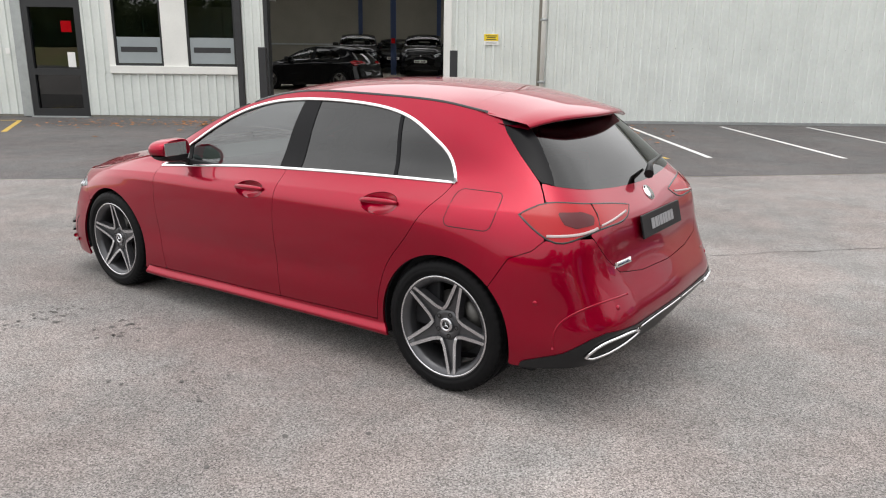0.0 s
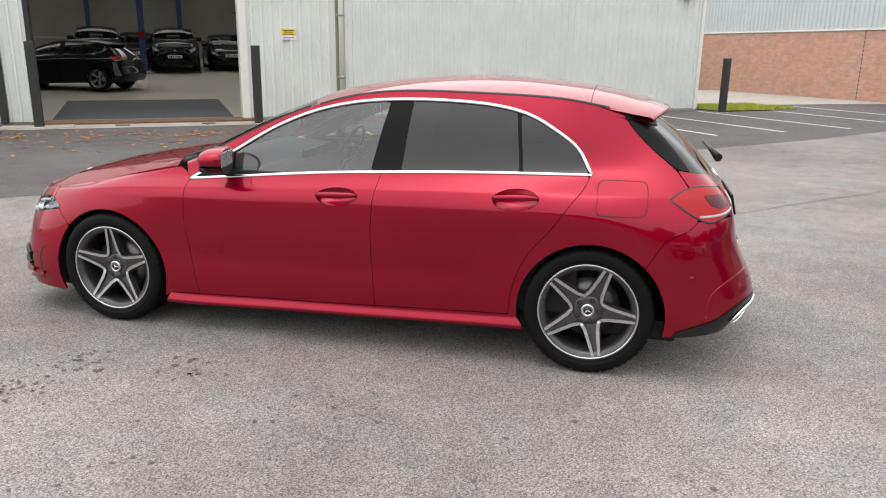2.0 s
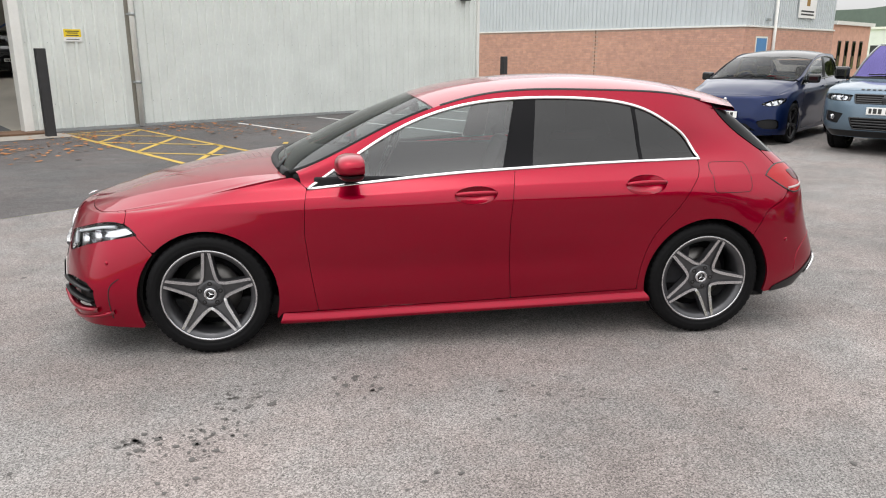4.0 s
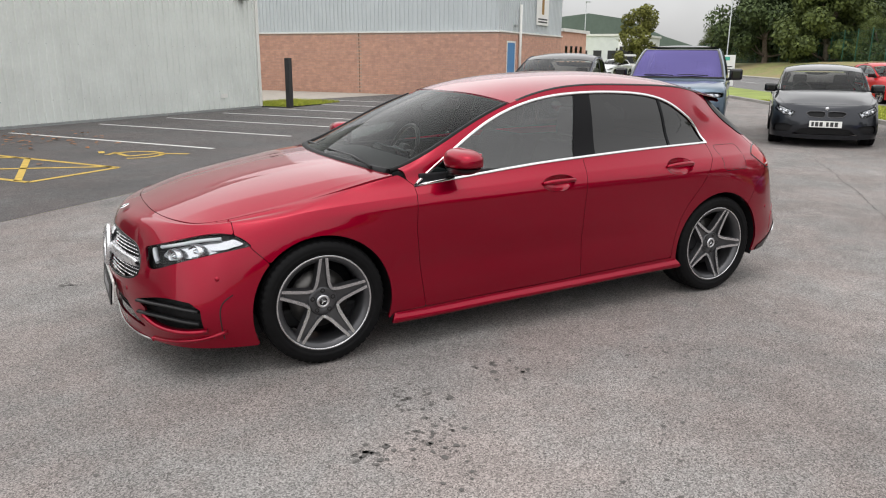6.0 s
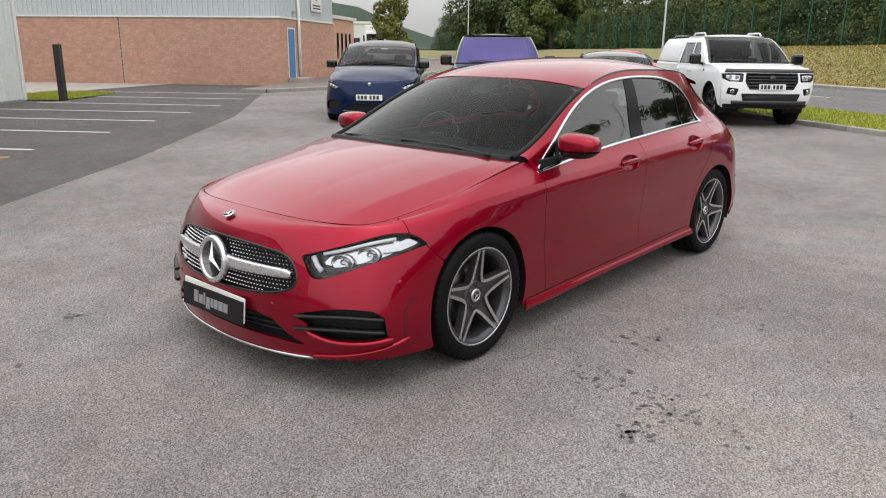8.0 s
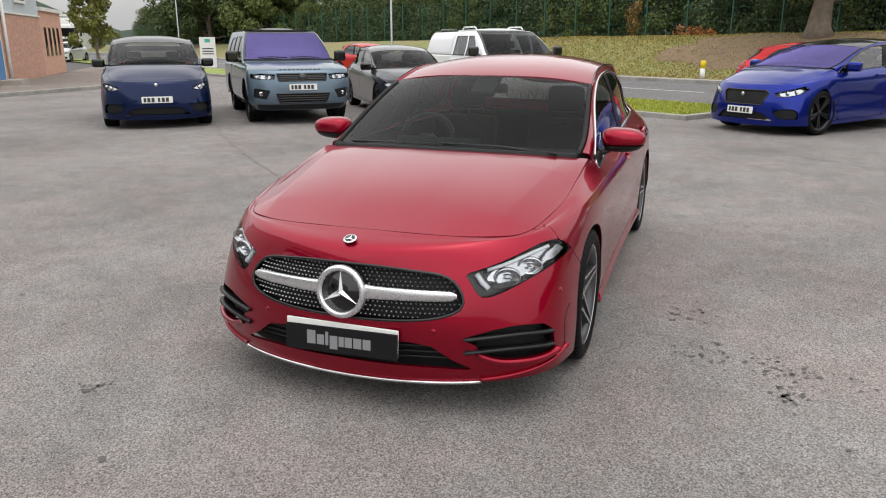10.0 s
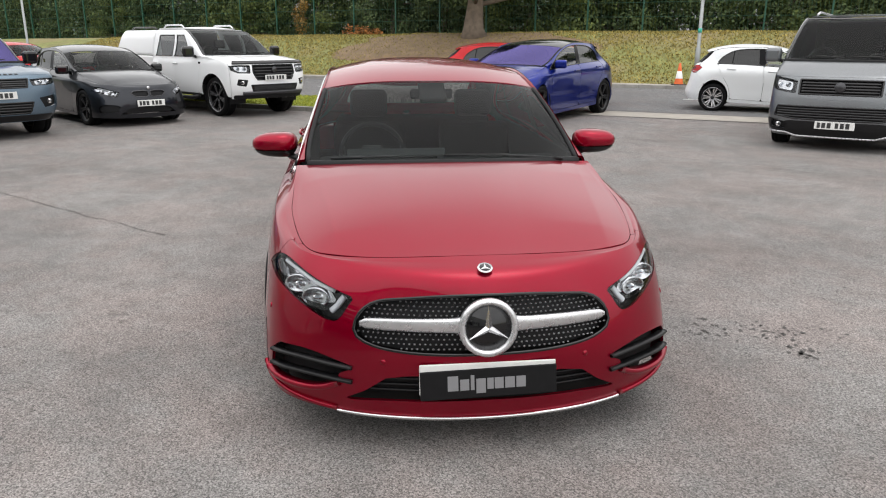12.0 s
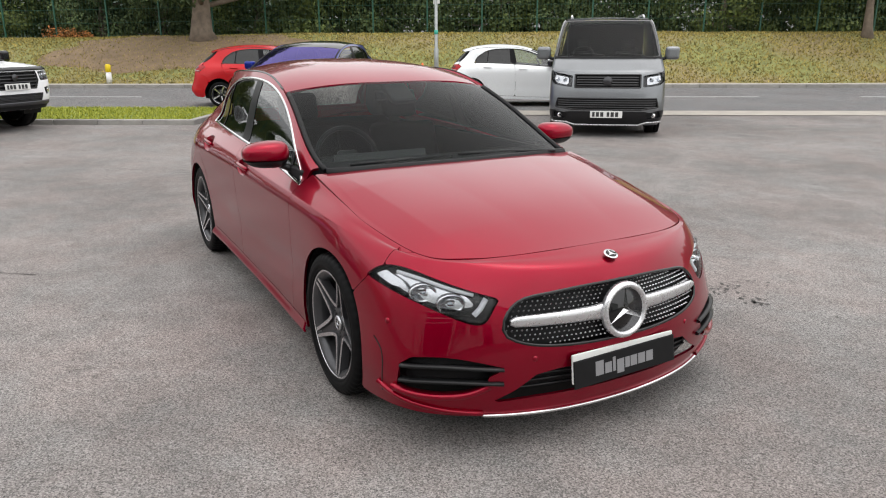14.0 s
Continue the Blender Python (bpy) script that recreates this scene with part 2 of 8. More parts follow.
def hood_z(x, y):
    return hood_mid(x) - hood_drop(x) * (np.abs(y) / 0.74) ** 2.4


def roof_z(x, y):
    return roof_mid(x) - 0.068 * (np.abs(y) / 0.62) ** 2.3


def over_hood(xy):
    return [(x, y, float(hood_z(np.array(x), np.array(y)))) for x, y in xy]


# Lines round the body from the middle of the nose to the middle of the tail, the lowest first.
LINE_LIP = [(-2.25, 0, .145), (-2.22, .35, .15), (-2.11, .635, .155), (-1.94, .82, .165), (-1.72, .873, .16), (-1.36, .885, .16), (-.95, .872, .155), (-.45, .860, .165),
            (.1, .857, .18), (.65, .860, .195), (1.1, .872, .205), (1.45, .88, .21), (1.78, .855, .235), (2.0, .735, .25), (2.07, .40, .255), (2.09, 0, .255)]
LINE_SILL = [(-2.265, 0, .22), (-2.235, .35, .225), (-2.13, .64, .23), (-1.955, .83, .24), (-1.73, .882, .24), (-1.36, .892, .24), (-.95, .880, .22), (-.45, .866, .225),
             (.1, .863, .238), (.65, .866, .255), (1.1, .878, .275), (1.45, .89, .29), (1.78, .872, .31), (2.05, .745, .33), (2.135, .40, .34), (2.15, 0, .34)]
LINE_LOW = [(-2.285, 0, .44), (-2.245, .35, .44), (-2.12, .64, .44), (-1.935, .825, .44), (-1.73, .878, .44), (-1.36, .893, .44), (-.95, .886, .43), (-.45, .878, .43),
            (.1, .876, .44), (.65, .878, .45), (1.1, .886, .46), (1.45, .895, .47), (1.78, .873, .48), (2.06, .735, .49), (2.15, .40, .50), (2.165, 0, .50)]
LINE_WIDE = [(-2.245, 0, .635), (-2.185, .35, .635), (-2.045, .64, .64), (-1.865, .792, .645), (-1.70, .845, .65), (-1.36, .887, .66), (-.95, .890, .66), (-.45, .889, .66),
             (.1, .889, .67), (.65, .890, .68), (1.1, .893, .69), (1.45, .893, .70), (1.75, .862, .71), (1.99, .74, .71), (2.06, .40, .70), (2.075, 0, .70)]
LINE_SHOULDER = [(-2.195, 0, .715), (-2.135, .35, .72), (-1.99, .61, .73), (-1.83, .738, .745), (-1.65, .802, .76), (-1.36, .850, .79), (-.95, .865, .815), (-.45, .868, .83),
                 (.1, .868, .85), (.65, .868, .865), (1.1, .864, .88), (1.45, .845, .89), (1.72, .795, .89), (1.94, .70, .885), (2.01, .40, .87), (2.03, 0, .86)]
LINE_BELT = [(-2.14, 0, .738), (-2.09, .355, .738), (-1.98, .612, .737), (-1.815, .725, .750), (-1.6, .779, .782), (-1.36, .812, .826), (-.95, .808, .875), (-.45, .800, .91),
             (.1, .797, .952), (.65, .785, .980), (1.1, .755, .990), (1.40, .725, .995), (1.66, .70, 1.0), (1.84, .63, .995), (1.91, .38, .985), (1.93, 0, .98)]
LINE_GLASS = over_hood([(-2.085, 0), (-2.055, .36), (-1.965, .592), (-1.82, .700), (-1.6, .748), (-1.36, .768)]) + [
    (-.94, .777, .925), (-.45, .755, 1.035), (.1, .728, 1.15), (.65, .715, 1.17), (1.1, .690, 1.165), (1.36, .655, 1.14), (1.56, .61, 1.13), (1.70, .55, 1.13), (1.76, .33, 1.13), (1.78, 0, 1.13)]
LINE_RAIL = over_hood([(-1.93, 0), (-1.90, .30), (-1.83, .50), (-1.70, .60), (-1.52, .65), (-1.3, .67)]) + [
    (-.93, .735, .945), (-.45, .700, 1.16), (.1, .640, 1.342), (.65, .625, 1.368), (1.1, .605, 1.352), (1.30, .585, 1.325), (1.45, .55, 1.295), (1.52, .50, 1.28), (1.55, .3, 1.28), (1.56, 0, 1.28)]
LINES = (LINE_LIP, LINE_SILL, LINE_LOW, LINE_WIDE, LINE_SHOULDER, LINE_BELT, LINE_GLASS, LINE_RAIL)
Q = np.array([0, .075, .28, .48, .64, .75, .90, 1.08])
_mid = np.array(LINE_WIDE)
S = np.r_[0, np.cumsum(np.linalg.norm(np.diff(_mid, axis=0), axis=1))]


def round_line(rows):
    """A spline round the body that runs on, mirrored, past the middle of nose and tail."""
    v = np.array(rows, float)
    flip = np.array([1, -1, 1])
    t = np.r_[-S[3:0:-1], S, 2 * S[-1] - S[-2:-5:-1]]
    return natural(t, np.concatenate([v[3:0:-1] * flip, v, v[-2:-5:-1] * flip]))


_rounds = [round_line(rows) for rows in LINES]


def skin(s, q):
    """Points of the body's side, round from the nose (s = 0) and up from the lip (q = 0)."""
    s, q = np.broadcast_arrays(np.asarray(s, float), np.asarray(q, float))
    shape = s.shape
    s, q = s.ravel(), q.ravel()
    turned = (s < 0) | (s > S[-1])
    rows = np.stack([f(np.where(s > S[-1], 2 * S[-1] - s, np.abs(s))) for f in _rounds])
    n, h = len(Q), np.diff(Q)
    a = np.eye(n)
    b = np.zeros((n, rows.shape[1] * 3))
    v = rows.reshape(n, -1)
    for i in range(1, n - 1):
        a[i, i - 1:i + 2] = h[i - 1], 2 * (h[i - 1] + h[i]), h[i]
        b[i] = 6 * ((v[i + 1] - v[i]) / h[i] - (v[i] - v[i - 1]) / h[i - 1])
    m = np.linalg.solve(a, b).reshape(rows.shape)
    i = np.clip(np.searchsorted(Q, q) - 1, 0, n - 2)
    k = np.arange(len(s))
    w, hh = ((q - Q[i]) / h[i])[:, None], h[i][:, None]
    p = (1 - w) * rows[i, k] + w * rows[i + 1, k] + hh * hh / 6 * (((1 - w) ** 3 - (1 - w)) * m[i, k] + (w ** 3 - w) * m[i + 1, k])
    # the crease along the doors, sharper below than above
    d = q - .60
    run = np.clip((s - 1.25) / .6, 0, 1) * np.clip((4.35 - s) / .5, 0, 1)
    p[:, 1] += .004 * np.exp(-(d / np.where(d > 0, .06, .032)) ** 2) * run
    # the sharp shoulder edge at the height of the grips
    rise = np.clip((s - 1.0) / .5, 0, 1) * np.clip((4.9 - s) / .5, 0, 1)
    e = np.abs(q - np.interp(s, (1.2, 2.2, 3.2, 4.2, 4.9), (.650, .665, .668, .655, .65)))
    p[:, 1] += .0075 * np.exp(-e / .035) * rise
    # the hollow above the sill
    p[:, 1] -= .007 * np.exp(-((q - .30) / .07) ** 2) * np.clip((s - 1.7) / .3, 0, 1) * np.clip((3.7 - s) / .4, 0, 1)
    p[:, 1] *= np.where(turned, -1, 1)
    return p.reshape(*shape, 3)


_ts, _tq = np.meshgrid(np.linspace(0, S[-1], 420), np.linspace(0, Q[-1], 130), indexing="ij")
_table = skin(_ts, _tq)


def nearest_sq(axis, a, z, allowed):
    """The place on the skin whose coordinates along that axis and z are those given."""
    i = np.unravel_index(np.where(allowed, (_table[..., axis] - a) ** 2 + (_table[..., 2] - z) ** 2, 9).argmin(), _ts.shape)
    sq, e = np.array([_ts[i], _tq[i]]), 1e-3
    for _ in range(4):
        p, ps, pq = skin(sq[0] + np.array([0, e, 0]), sq[1] + np.array([0, 0, e]))[:, [axis, 2]]
        j = np.stack([(ps - p) / e, (pq - p) / e], 1)
        step = np.linalg.lstsq(j, np.array([a, z]) - p, rcond=0.05)[0]
        sq = sq + np.clip(step, -0.02, 0.02)
    return float(np.clip(sq[0], 0, S[-1])), float(np.clip(sq[1], 0, Q[-1]))


def side_sq(x, z):
    """The place on the skin that shows at (x, z) from the side."""
    return nearest_sq(0, x, z, _table[..., 1] > 0.35)


def sides(*xz):
    return [side_sq(x, z) for x, z in xz]

# ---- cars: panels cut from the skin ----
def inside(pts, poly):
    x, y = pts[:, 0], pts[:, 1]
    hit = np.zeros(len(pts), bool)
    for (x0, y0), (x1, y1) in zip(poly, np.roll(poly, -1, axis=0)):
        cross = (y0 > y) != (y1 > y)
        hit ^= cross & (x < (x1 - x0) * (y - y0) / (y1 - y0 + 1e-12) + x0)
    return hit


def onto(pts, polys):
    """The nearest points on the outlines."""
    best, far = pts.copy(), np.full(len(pts), 9e9)
    for poly in polys:
        for a, b in zip(poly, np.roll(poly, -1, axis=0)):
            d = b - a
            w = np.clip(((pts - a) @ d) / max(d @ d, 1e-12), 0, 1)
            p = a + w[:, None] * d
            r = ((pts - p) ** 2).sum(1)
            near = r < far
            best[near], far[near] = p[near], r[near]
    return best, np.sqrt(far)


def outline(pts, closed=True, step=0.02):
    """Straight runs between corners, cut into short steps."""
    out, pts = [], [np.array(p, float) for p in pts]
    for a, b in zip(pts, pts[1:] + (pts[:1] if closed else [])):
        n = max(1, int(np.linalg.norm(b - a) / step))
        out += [a + (b - a) * k / n for k in range(n)]
    return np.array(out if closed else out + [pts[-1]])


def curve(pts, n=24):
    """A smooth run through corners."""
    pts = np.array(pts, float)
    t = np.r_[0, np.cumsum(np.linalg.norm(np.diff(pts, axis=0), axis=1))]
    return [tuple(p) for p in natural(t, pts)(np.linspace(0, t[-1], n))]


def skin_normal(s, q, e=2e-3, on=skin):
    a = on(s + e, q) - on(s - e, q)
    b = on(s, q + e) - on(s, q - e)
    n = np.cross(b, a)
    n /= np.linalg.norm(n, axis=-1, keepdims=True) + 1e-12
    p = on(s, q)
    out = p - np.array([0, 0, 0.55]) - np.stack([np.clip(p[..., 0], -1.5, 1.5), 0 * p[..., 0], 0 * p[..., 0]], -1)
    return n * np.sign((n * out).sum(-1, keepdims=True))


def cut_grid(outer, holes, step, gap):
    """A grid in the plane, trimmed to an outline with holes: corners, faces and rim edges. Cells on the edge are cut along it."""
    outer = np.array(outer)
    holes = [np.array(h) for h in holes]
    lo, hi = outer.min(0) - step, outer.max(0) + step
    ns, nq = (np.ceil((hi - lo) / step)).astype(int) + 1
    gs, gq = np.meshgrid(lo[0] + step * np.arange(ns), lo[1] + step * np.arange(nq), indexing="ij")
    pts = np.stack([gs.ravel(), gq.ravel()], 1)
    inn = inside(pts, outer)
    for h in holes:
        inn &= ~inside(pts, h)
    depth = onto(pts, [outer] + holes)[1] * np.where(inn, 1, -1) - gap
    depth = np.where(np.abs(depth) < 1e-4, 1e-4, depth)
    idx = np.arange(ns * nq).reshape(ns, nq)
    cells = np.stack([idx[:-1, :-1], idx[1:, :-1], idx[1:, 1:], idx[:-1, 1:]], -1).reshape(-1, 4)
    full = (depth[cells] > 0).sum(1)
    faces = [tuple(c) for c in cells[full == 4]]
    extra, made, rim = [], {}, []

    def crossing(a, b):
        key = (min(a, b), max(a, b))
        if key not in made:
            w = depth[a] / (depth[a] - depth[b])
            made[key] = len(pts) + len(extra)
            extra.append(pts[a] + w * (pts[b] - pts[a]))
        return made[key]

    for c in cells[(full > 0) & (full < 4)]:
        loop, cuts = [], []
        for k in range(4):
            a, b = c[k], c[(k + 1) % 4]
            if depth[a] > 0:
                loop.append(int(a))
            if (depth[a] > 0) != (depth[b] > 0):
                x = crossing(int(a), int(b))
                loop.append(x)
                cuts.append((len(loop) - 1, x))
        faces.append(tuple(loop))
        for (i0, a), (i1, b) in zip(cuts, cuts[1:] + cuts[:1]):
            if (i1 - i0) % len(loop) == 1 and a in made.values() and b in made.values():
                rim.append((a, b))
    if extra:
        pts = np.concatenate([pts, np.array(extra)])
    used = np.unique(np.concatenate([np.array(f) for f in faces])) if faces else np.zeros(0, int)
    back = np.full(len(pts), -1)
    back[used] = np.arange(len(used))
    rim = np.array(rim, int).reshape(-1, 2)
    return pts[used], [tuple(back[list(f)]) for f in faces], back[rim]


def panel(car, name, outer, holes, material, step, mirror=False, gap=0.0014, lip=0.012, sink=0.0, parent=None, label="", shape=None):
    """A sheet of the body with a clean edge that folds inwards."""
    pts, faces, rim = cut_grid(outer, holes, step, gap)
    if not faces:
        return None
    on = car.get("skin", skin)
    p, n = on(pts[:, 0], pts[:, 1]), skin_normal(pts[:, 0], pts[:, 1], 2e-3, on)
    p = p - n * sink
    if shape is not None:
        p = shape(p, n, pts)
    verts, norms, quads = [p], [n], list(faces)
    if lip and len(rim):
        base, m = len(p), len(rim)
        a, b = rim[:, 0], rim[:, 1]
        side = np.cross(p[b] - p[a], n[a])
        side /= np.linalg.norm(side, axis=1, keepdims=True) + 1e-12
        verts += [p[a], p[b], p[a] - n[a] * lip, p[b] - n[b] * lip]
        norms += [side + n[a] * 0.6, side + n[b] * 0.6, side, side]
        quads += [(base + k, base + 2 * m + k, base + 3 * m + k, base + m + k) for k in range(m)]
    v, nn = np.concatenate(verts), np.concatenate(norms)
    nn /= np.linalg.norm(nn, axis=1, keepdims=True) + 1e-12
    first = np.array([f[:3] for f in quads])
    cross = np.cross(v[first[:, 1]] - v[first[:, 0]], v[first[:, 2]] - v[first[:, 0]])
    wrong = (cross * nn[first[:, 0]]).sum(1) < 0
    quads = [f[::-1] if w else f for f, w in zip(quads, wrong)]
    made = None
    for sign in ((1, -1) if mirror else (1,)):
        vv, ff, mm = v * (1, sign, 1), [f[::sign] for f in quads], nn * (1, sign, 1)
        if car["bend"] is None:
            made = solid(name, vv, ff, material, parent or car["base"], label, True, mm if shape is None else None)
        else:
            made = solid(name, car["bend"](vv), ff, material, parent or car["base"], label, True)
    return made


def strip(car, name, run, material, width=0.012, proud=0.004, mirror=True, label="", sink=0.0, parent=None, closed=False):
    """A trim strip laid along a run of the skin."""
    run = np.array(run)
    on = car.get("skin", skin)
    p, n = on(run[:, 0], run[:, 1]), skin_normal(run[:, 0], run[:, 1], 2e-3, on)
    p = p - n * sink
    d = np.roll(p, -1, 0) - np.roll(p, 1, 0) if closed else np.gradient(p, axis=0)
    d /= np.linalg.norm(d, axis=1, keepdims=True) + 1e-12
    w = np.cross(n, d)
    shape = ((-0.5, -0.5), (-0.5, 0.6), (-0.25, 1), (0.25, 1), (0.5, 0.6), (0.5, -0.5))
    ring = np.stack([p + w * width * a + n * proud * b for a, b in shape], 1)
    m, k = len(run), len(shape)
    faces = []
    for i in range(m if closed else m - 1):
        j = (i + 1) % m
        faces += [(i * k + c, i * k + (c + 1) % k, j * k + (c + 1) % k, j * k + c) for c in range(k)]
    if not closed:
        faces += [tuple(range(k)), tuple(range((m - 1) * k, m * k))[::-1]]
    v = ring.reshape(-1, 3)
    for sign in ((1, -1) if mirror else (1,)):
        vv = v * (1, sign, 1)
        solid(name, car["bend"](vv) if car["bend"] else vv, [f[::sign] for f in faces], material, parent or car["base"], label, True)


def sheet(car, name, p, material, label="", parent=None, flip=False, thick=0.0):
    """A smooth sheet over a grid of points, with a folded edge."""
    nu, nv = p.shape[:2]
    idx = np.arange(nu * nv).reshape(nu, nv)
    faces = [tuple(f) for f in np.stack([idx[:-1, :-1], idx[1:, :-1], idx[1:, 1:], idx[:-1, 1:]], -1).reshape(-1, 4)]
    v = p.reshape(-1, 3)
    if thick:
        rim = np.r_[idx[0, :], idx[1:, -1], idx[-1, -2::-1], idx[-2:0:-1, 0]]
        base, m = len(v), len(rim)
        v = np.concatenate([v, v[rim] - (0, 0, thick)])
        faces += [(rim[i], base + i, base + (i + 1) % m, rim[(i + 1) % m]) for i in range(m)]
    if flip:
        faces = [f[::-1] for f in faces]
    if car["bend"]:
        v = car["bend"](v)
    ob = solid(name, v, faces, material, parent or car["base"], label, True)
    if thick:
        ob.data.set_sharp_from_angle(angle=0.7)
    return ob


RAIL_T = np.linspace(S[6] - 0.02, S[-1], 200)
RAIL = skin(RAIL_T, Q[-1] + 0 * RAIL_T)


def rail_y(x):
    return np.interp(x, RAIL[:, 0], RAIL[:, 1])


def rail_z(x):
    return np.interp(x, RAIL[:, 0], RAIL[:, 2])


def arch(cx, cz, r, a0, a1, n=30):
    """Part of a wheel arch on the skin, by angles from straight back, upwards."""
    return [side_sq(cx + r * math.cos(radians(a)), cz + r * math.sin(radians(a))) for a in np.linspace(a0, a1, n)]


# The outlines of the body's parts, as places on the skin.
HEADLIGHT = curve([(.507, .457), (.64, .498), (.80, .546), (.94, .560), (1.01, .537), (1.08, .482)], 18) + curve([(1.08, .482), (.96, .463), (.80, .424), (.70, .388)], 10)[1:] + curve([(.70, .388), (.63, .365), (.585, .366), (.55, .40), (.507, .457)], 12)[1:-1]
GRILLE_HALF = curve([(0, .497), (.20, .487), (.33, .470), (.43, .448), (.482, .410), (.512, .362), (.516, .334), (.474, .303), (.38, .282), (.20, .269), (0, .267)], 36)
GRILLE = GRILLE_HALF + [(-s, q) for s, q in GRILLE_HALF[-2:0:-1]]
INTAKE_HALF = [(0, .195), (.30, .185), (.39, .172), (.475, .115), (.57, .068), (.40, .078), (0, .085)]
INTAKE = INTAKE_HALF + [(-s, q) for s, q in INTAKE_HALF[-2:0:-1]]
VENT = curve([(.52, .205), (.62, .228), (.75, .245), (.86, .235)], 10) + [(.905, .20), (.92, .10)] + curve([(.92, .10), (.74, .098), (.62, .122), (.575, .15), (.60, .17)], 10)[1:] + [(.52, .205)]
ARCH_F, ARCH_R = (-1.365, .312, .362), (1.372, .315, .362)
WINDOW_TOP = curve(sides((-.835, .873), (-.64, .997), (-.455, 1.112), (-.212, 1.228), (.02, 1.292), (.256, 1.320), (.55, 1.325), (.843, 1.305), (1.02, 1.262), (1.17, 1.180), (1.28, 1.085), (1.338, .990)), 70)
BELT = curve(sides((1.338, .990), (.848, .983), (.269, .960), (-.324, .918), (-.835, .873)), 40)
SEAM_F = sides((-.838, .873), (-.848, .80), (-.855, .65), (-.835, .46), (-.80, .228))
SEAM_M = sides((.272, .960), (.253, .857), (.236, .679), (.236, .497), (.25, .248))
SEAM_R = curve(sides((1.330, .990), (1.312, .94), (1.262, .875), (1.165, .736), (1.055, .60), (.992, .45), (.968, .280)), 30)
HOOD_S0 = 0.90
TAIL_LIGHT = curve([(4.535, .65), (4.64, .692), (4.80, .705), (4.95, .70), (5.15, .688), (5.29, .672)], 16) + curve([(5.29, .672), (5.24, .64), (5.05, .612), (4.90, .598), (4.80, .575), (4.70, .558), (4.65, .575), (4.535, .65)], 22)[1:-1]
GATE_HALF = [(4.672, .775), (4.669, .70), (4.78, .66), (4.89, .575), (4.97, .49), (5.05, .425), (5.25, .395), (S[-1], .385)]


def mirrored_tail(half):
    return half + [(2 * S[-1] - s, q) for s, q in half[::-1]]


def belt_between(xa, xb, n=14):
    return [side_sq(x, float(np.interp(x, (-.835, -.324, .269, .848, 1.338), (.873, .918, .960, .983, .990)))) for x in np.linspace(xa, xb, n)]


def sill_between(xa, xb, up, n=16):
    return [side_sq(x, float(np.interp(x, (-1.0, -.02, 1.0), (.205, .228, .270))) + up) for x in np.linspace(xa, xb, n)]


ARCH_F_ALL = arch(*ARCH_F, -28, 208, 44)          # from the door side over the top to the nose side
ARCH_R_ALL = arch(*ARCH_R, 205, -22, 44)          # from the door side over the top to the tail side
_fa = 30                                            # where the bumper meets the front arch
_ra = 30                                            # where the bumper meets the rear arch


def wing_top(s0, s1, n=14):
    return [(s, Q[6] - 0.004) for s in np.linspace(s0, s1, n)]


OUT_DOOR_F = outline(belt_between(-.838, .272) + SEAM_M + sill_between(.25, -.80, .012) + SEAM_F[::-1])
OUT_DOOR_R = outline(belt_between(.272, 1.330) + SEAM_R + sill_between(.968, .25, .012) + SEAM_M[::-1])
OUT_SILL = outline(sill_between(-.985, 1.0, .010) + [side_sq(1.04, .24), side_sq(1.05, .21)] + [(s, .004) for s in np.linspace(side_sq(1.05, .21)[0], side_sq(-1.01, .16)[0], 20)])
OUT_WING = outline(wing_top(HOOD_S0, S[6] + .02) + [side_sq(-.87, .90)] + SEAM_F + sill_between(-.80, -.985, .012, 4) + ARCH_F_ALL[:_fa + 1] + [(1.075, .475), (1.06, .487)] + HEADLIGHT[17:13:-1])
OUT_NOSE_HALF = [(0, Q[6])] + [(s, Q[6] - .004 * (s > .1)) for s in np.linspace(.1, HOOD_S0, 10)] + HEADLIGHT[14:18] + [(1.075, .475)] + ARCH_F_ALL[_fa:] + [(1.06, .0), (0, 0)]
OUT_NOSE = outline(OUT_NOSE_HALF + [(-s, q) for s, q in OUT_NOSE_HALF[-2:0:-1]])
OUT_FRAME = outline([side_sq(-.87, .90)] + [(s, Q[-1]) for s in np.linspace(S[6] + .03, 4.55, 60)] + [(4.56, 1.0), (4.61, .88), (4.665, .775), (4.665, .72), (4.66, .695)]
                    + TAIL_LIGHT[3::-1] + TAIL_LIGHT[:15:-1][:4] + [(4.655, .565), (4.60, .522), (4.50, .487), ARCH_R_ALL[_ra]] + ARCH_R_ALL[_ra - 1::-1] + SEAM_R[::-1] + WINDOW_TOP[::-1])
OUT_REAR_HALF = ARCH_R_ALL[:_ra - 1:-1] + [(4.50, .487), (4.60, .522), (4.655, .565), (4.70, .558), (4.80, .575), (4.89, .575), (4.97, .49), (5.05, .425), (5.25, .395), (S[-1], .385)]
OUT_REAR = outline([(4.535, .0)] + OUT_REAR_HALF + [(2 * S[-1] - s, q) for s, q in OUT_REAR_HALF[-2::-1]] + [(2 * S[-1] - 4.535, 0)])
OUT_GATE = outline(mirrored_tail(GATE_HALF))
OUT_BACKLIGHT = outline(mirrored_tail([(4.56, 1.04), (4.565, 1.0), (4.615, .88), (4.668, .778), (4.75, .766), (5.0, .75), (5.3, .74), (S[-1], .738)]))
OUT_FIN = outline([(4.55, 1.06), (4.562, 1.0), (4.612, .88), (4.667, .777), (4.76, .768), (4.77, .80), (4.80, .90), (4.85, 1.0), (4.86, 1.06)])


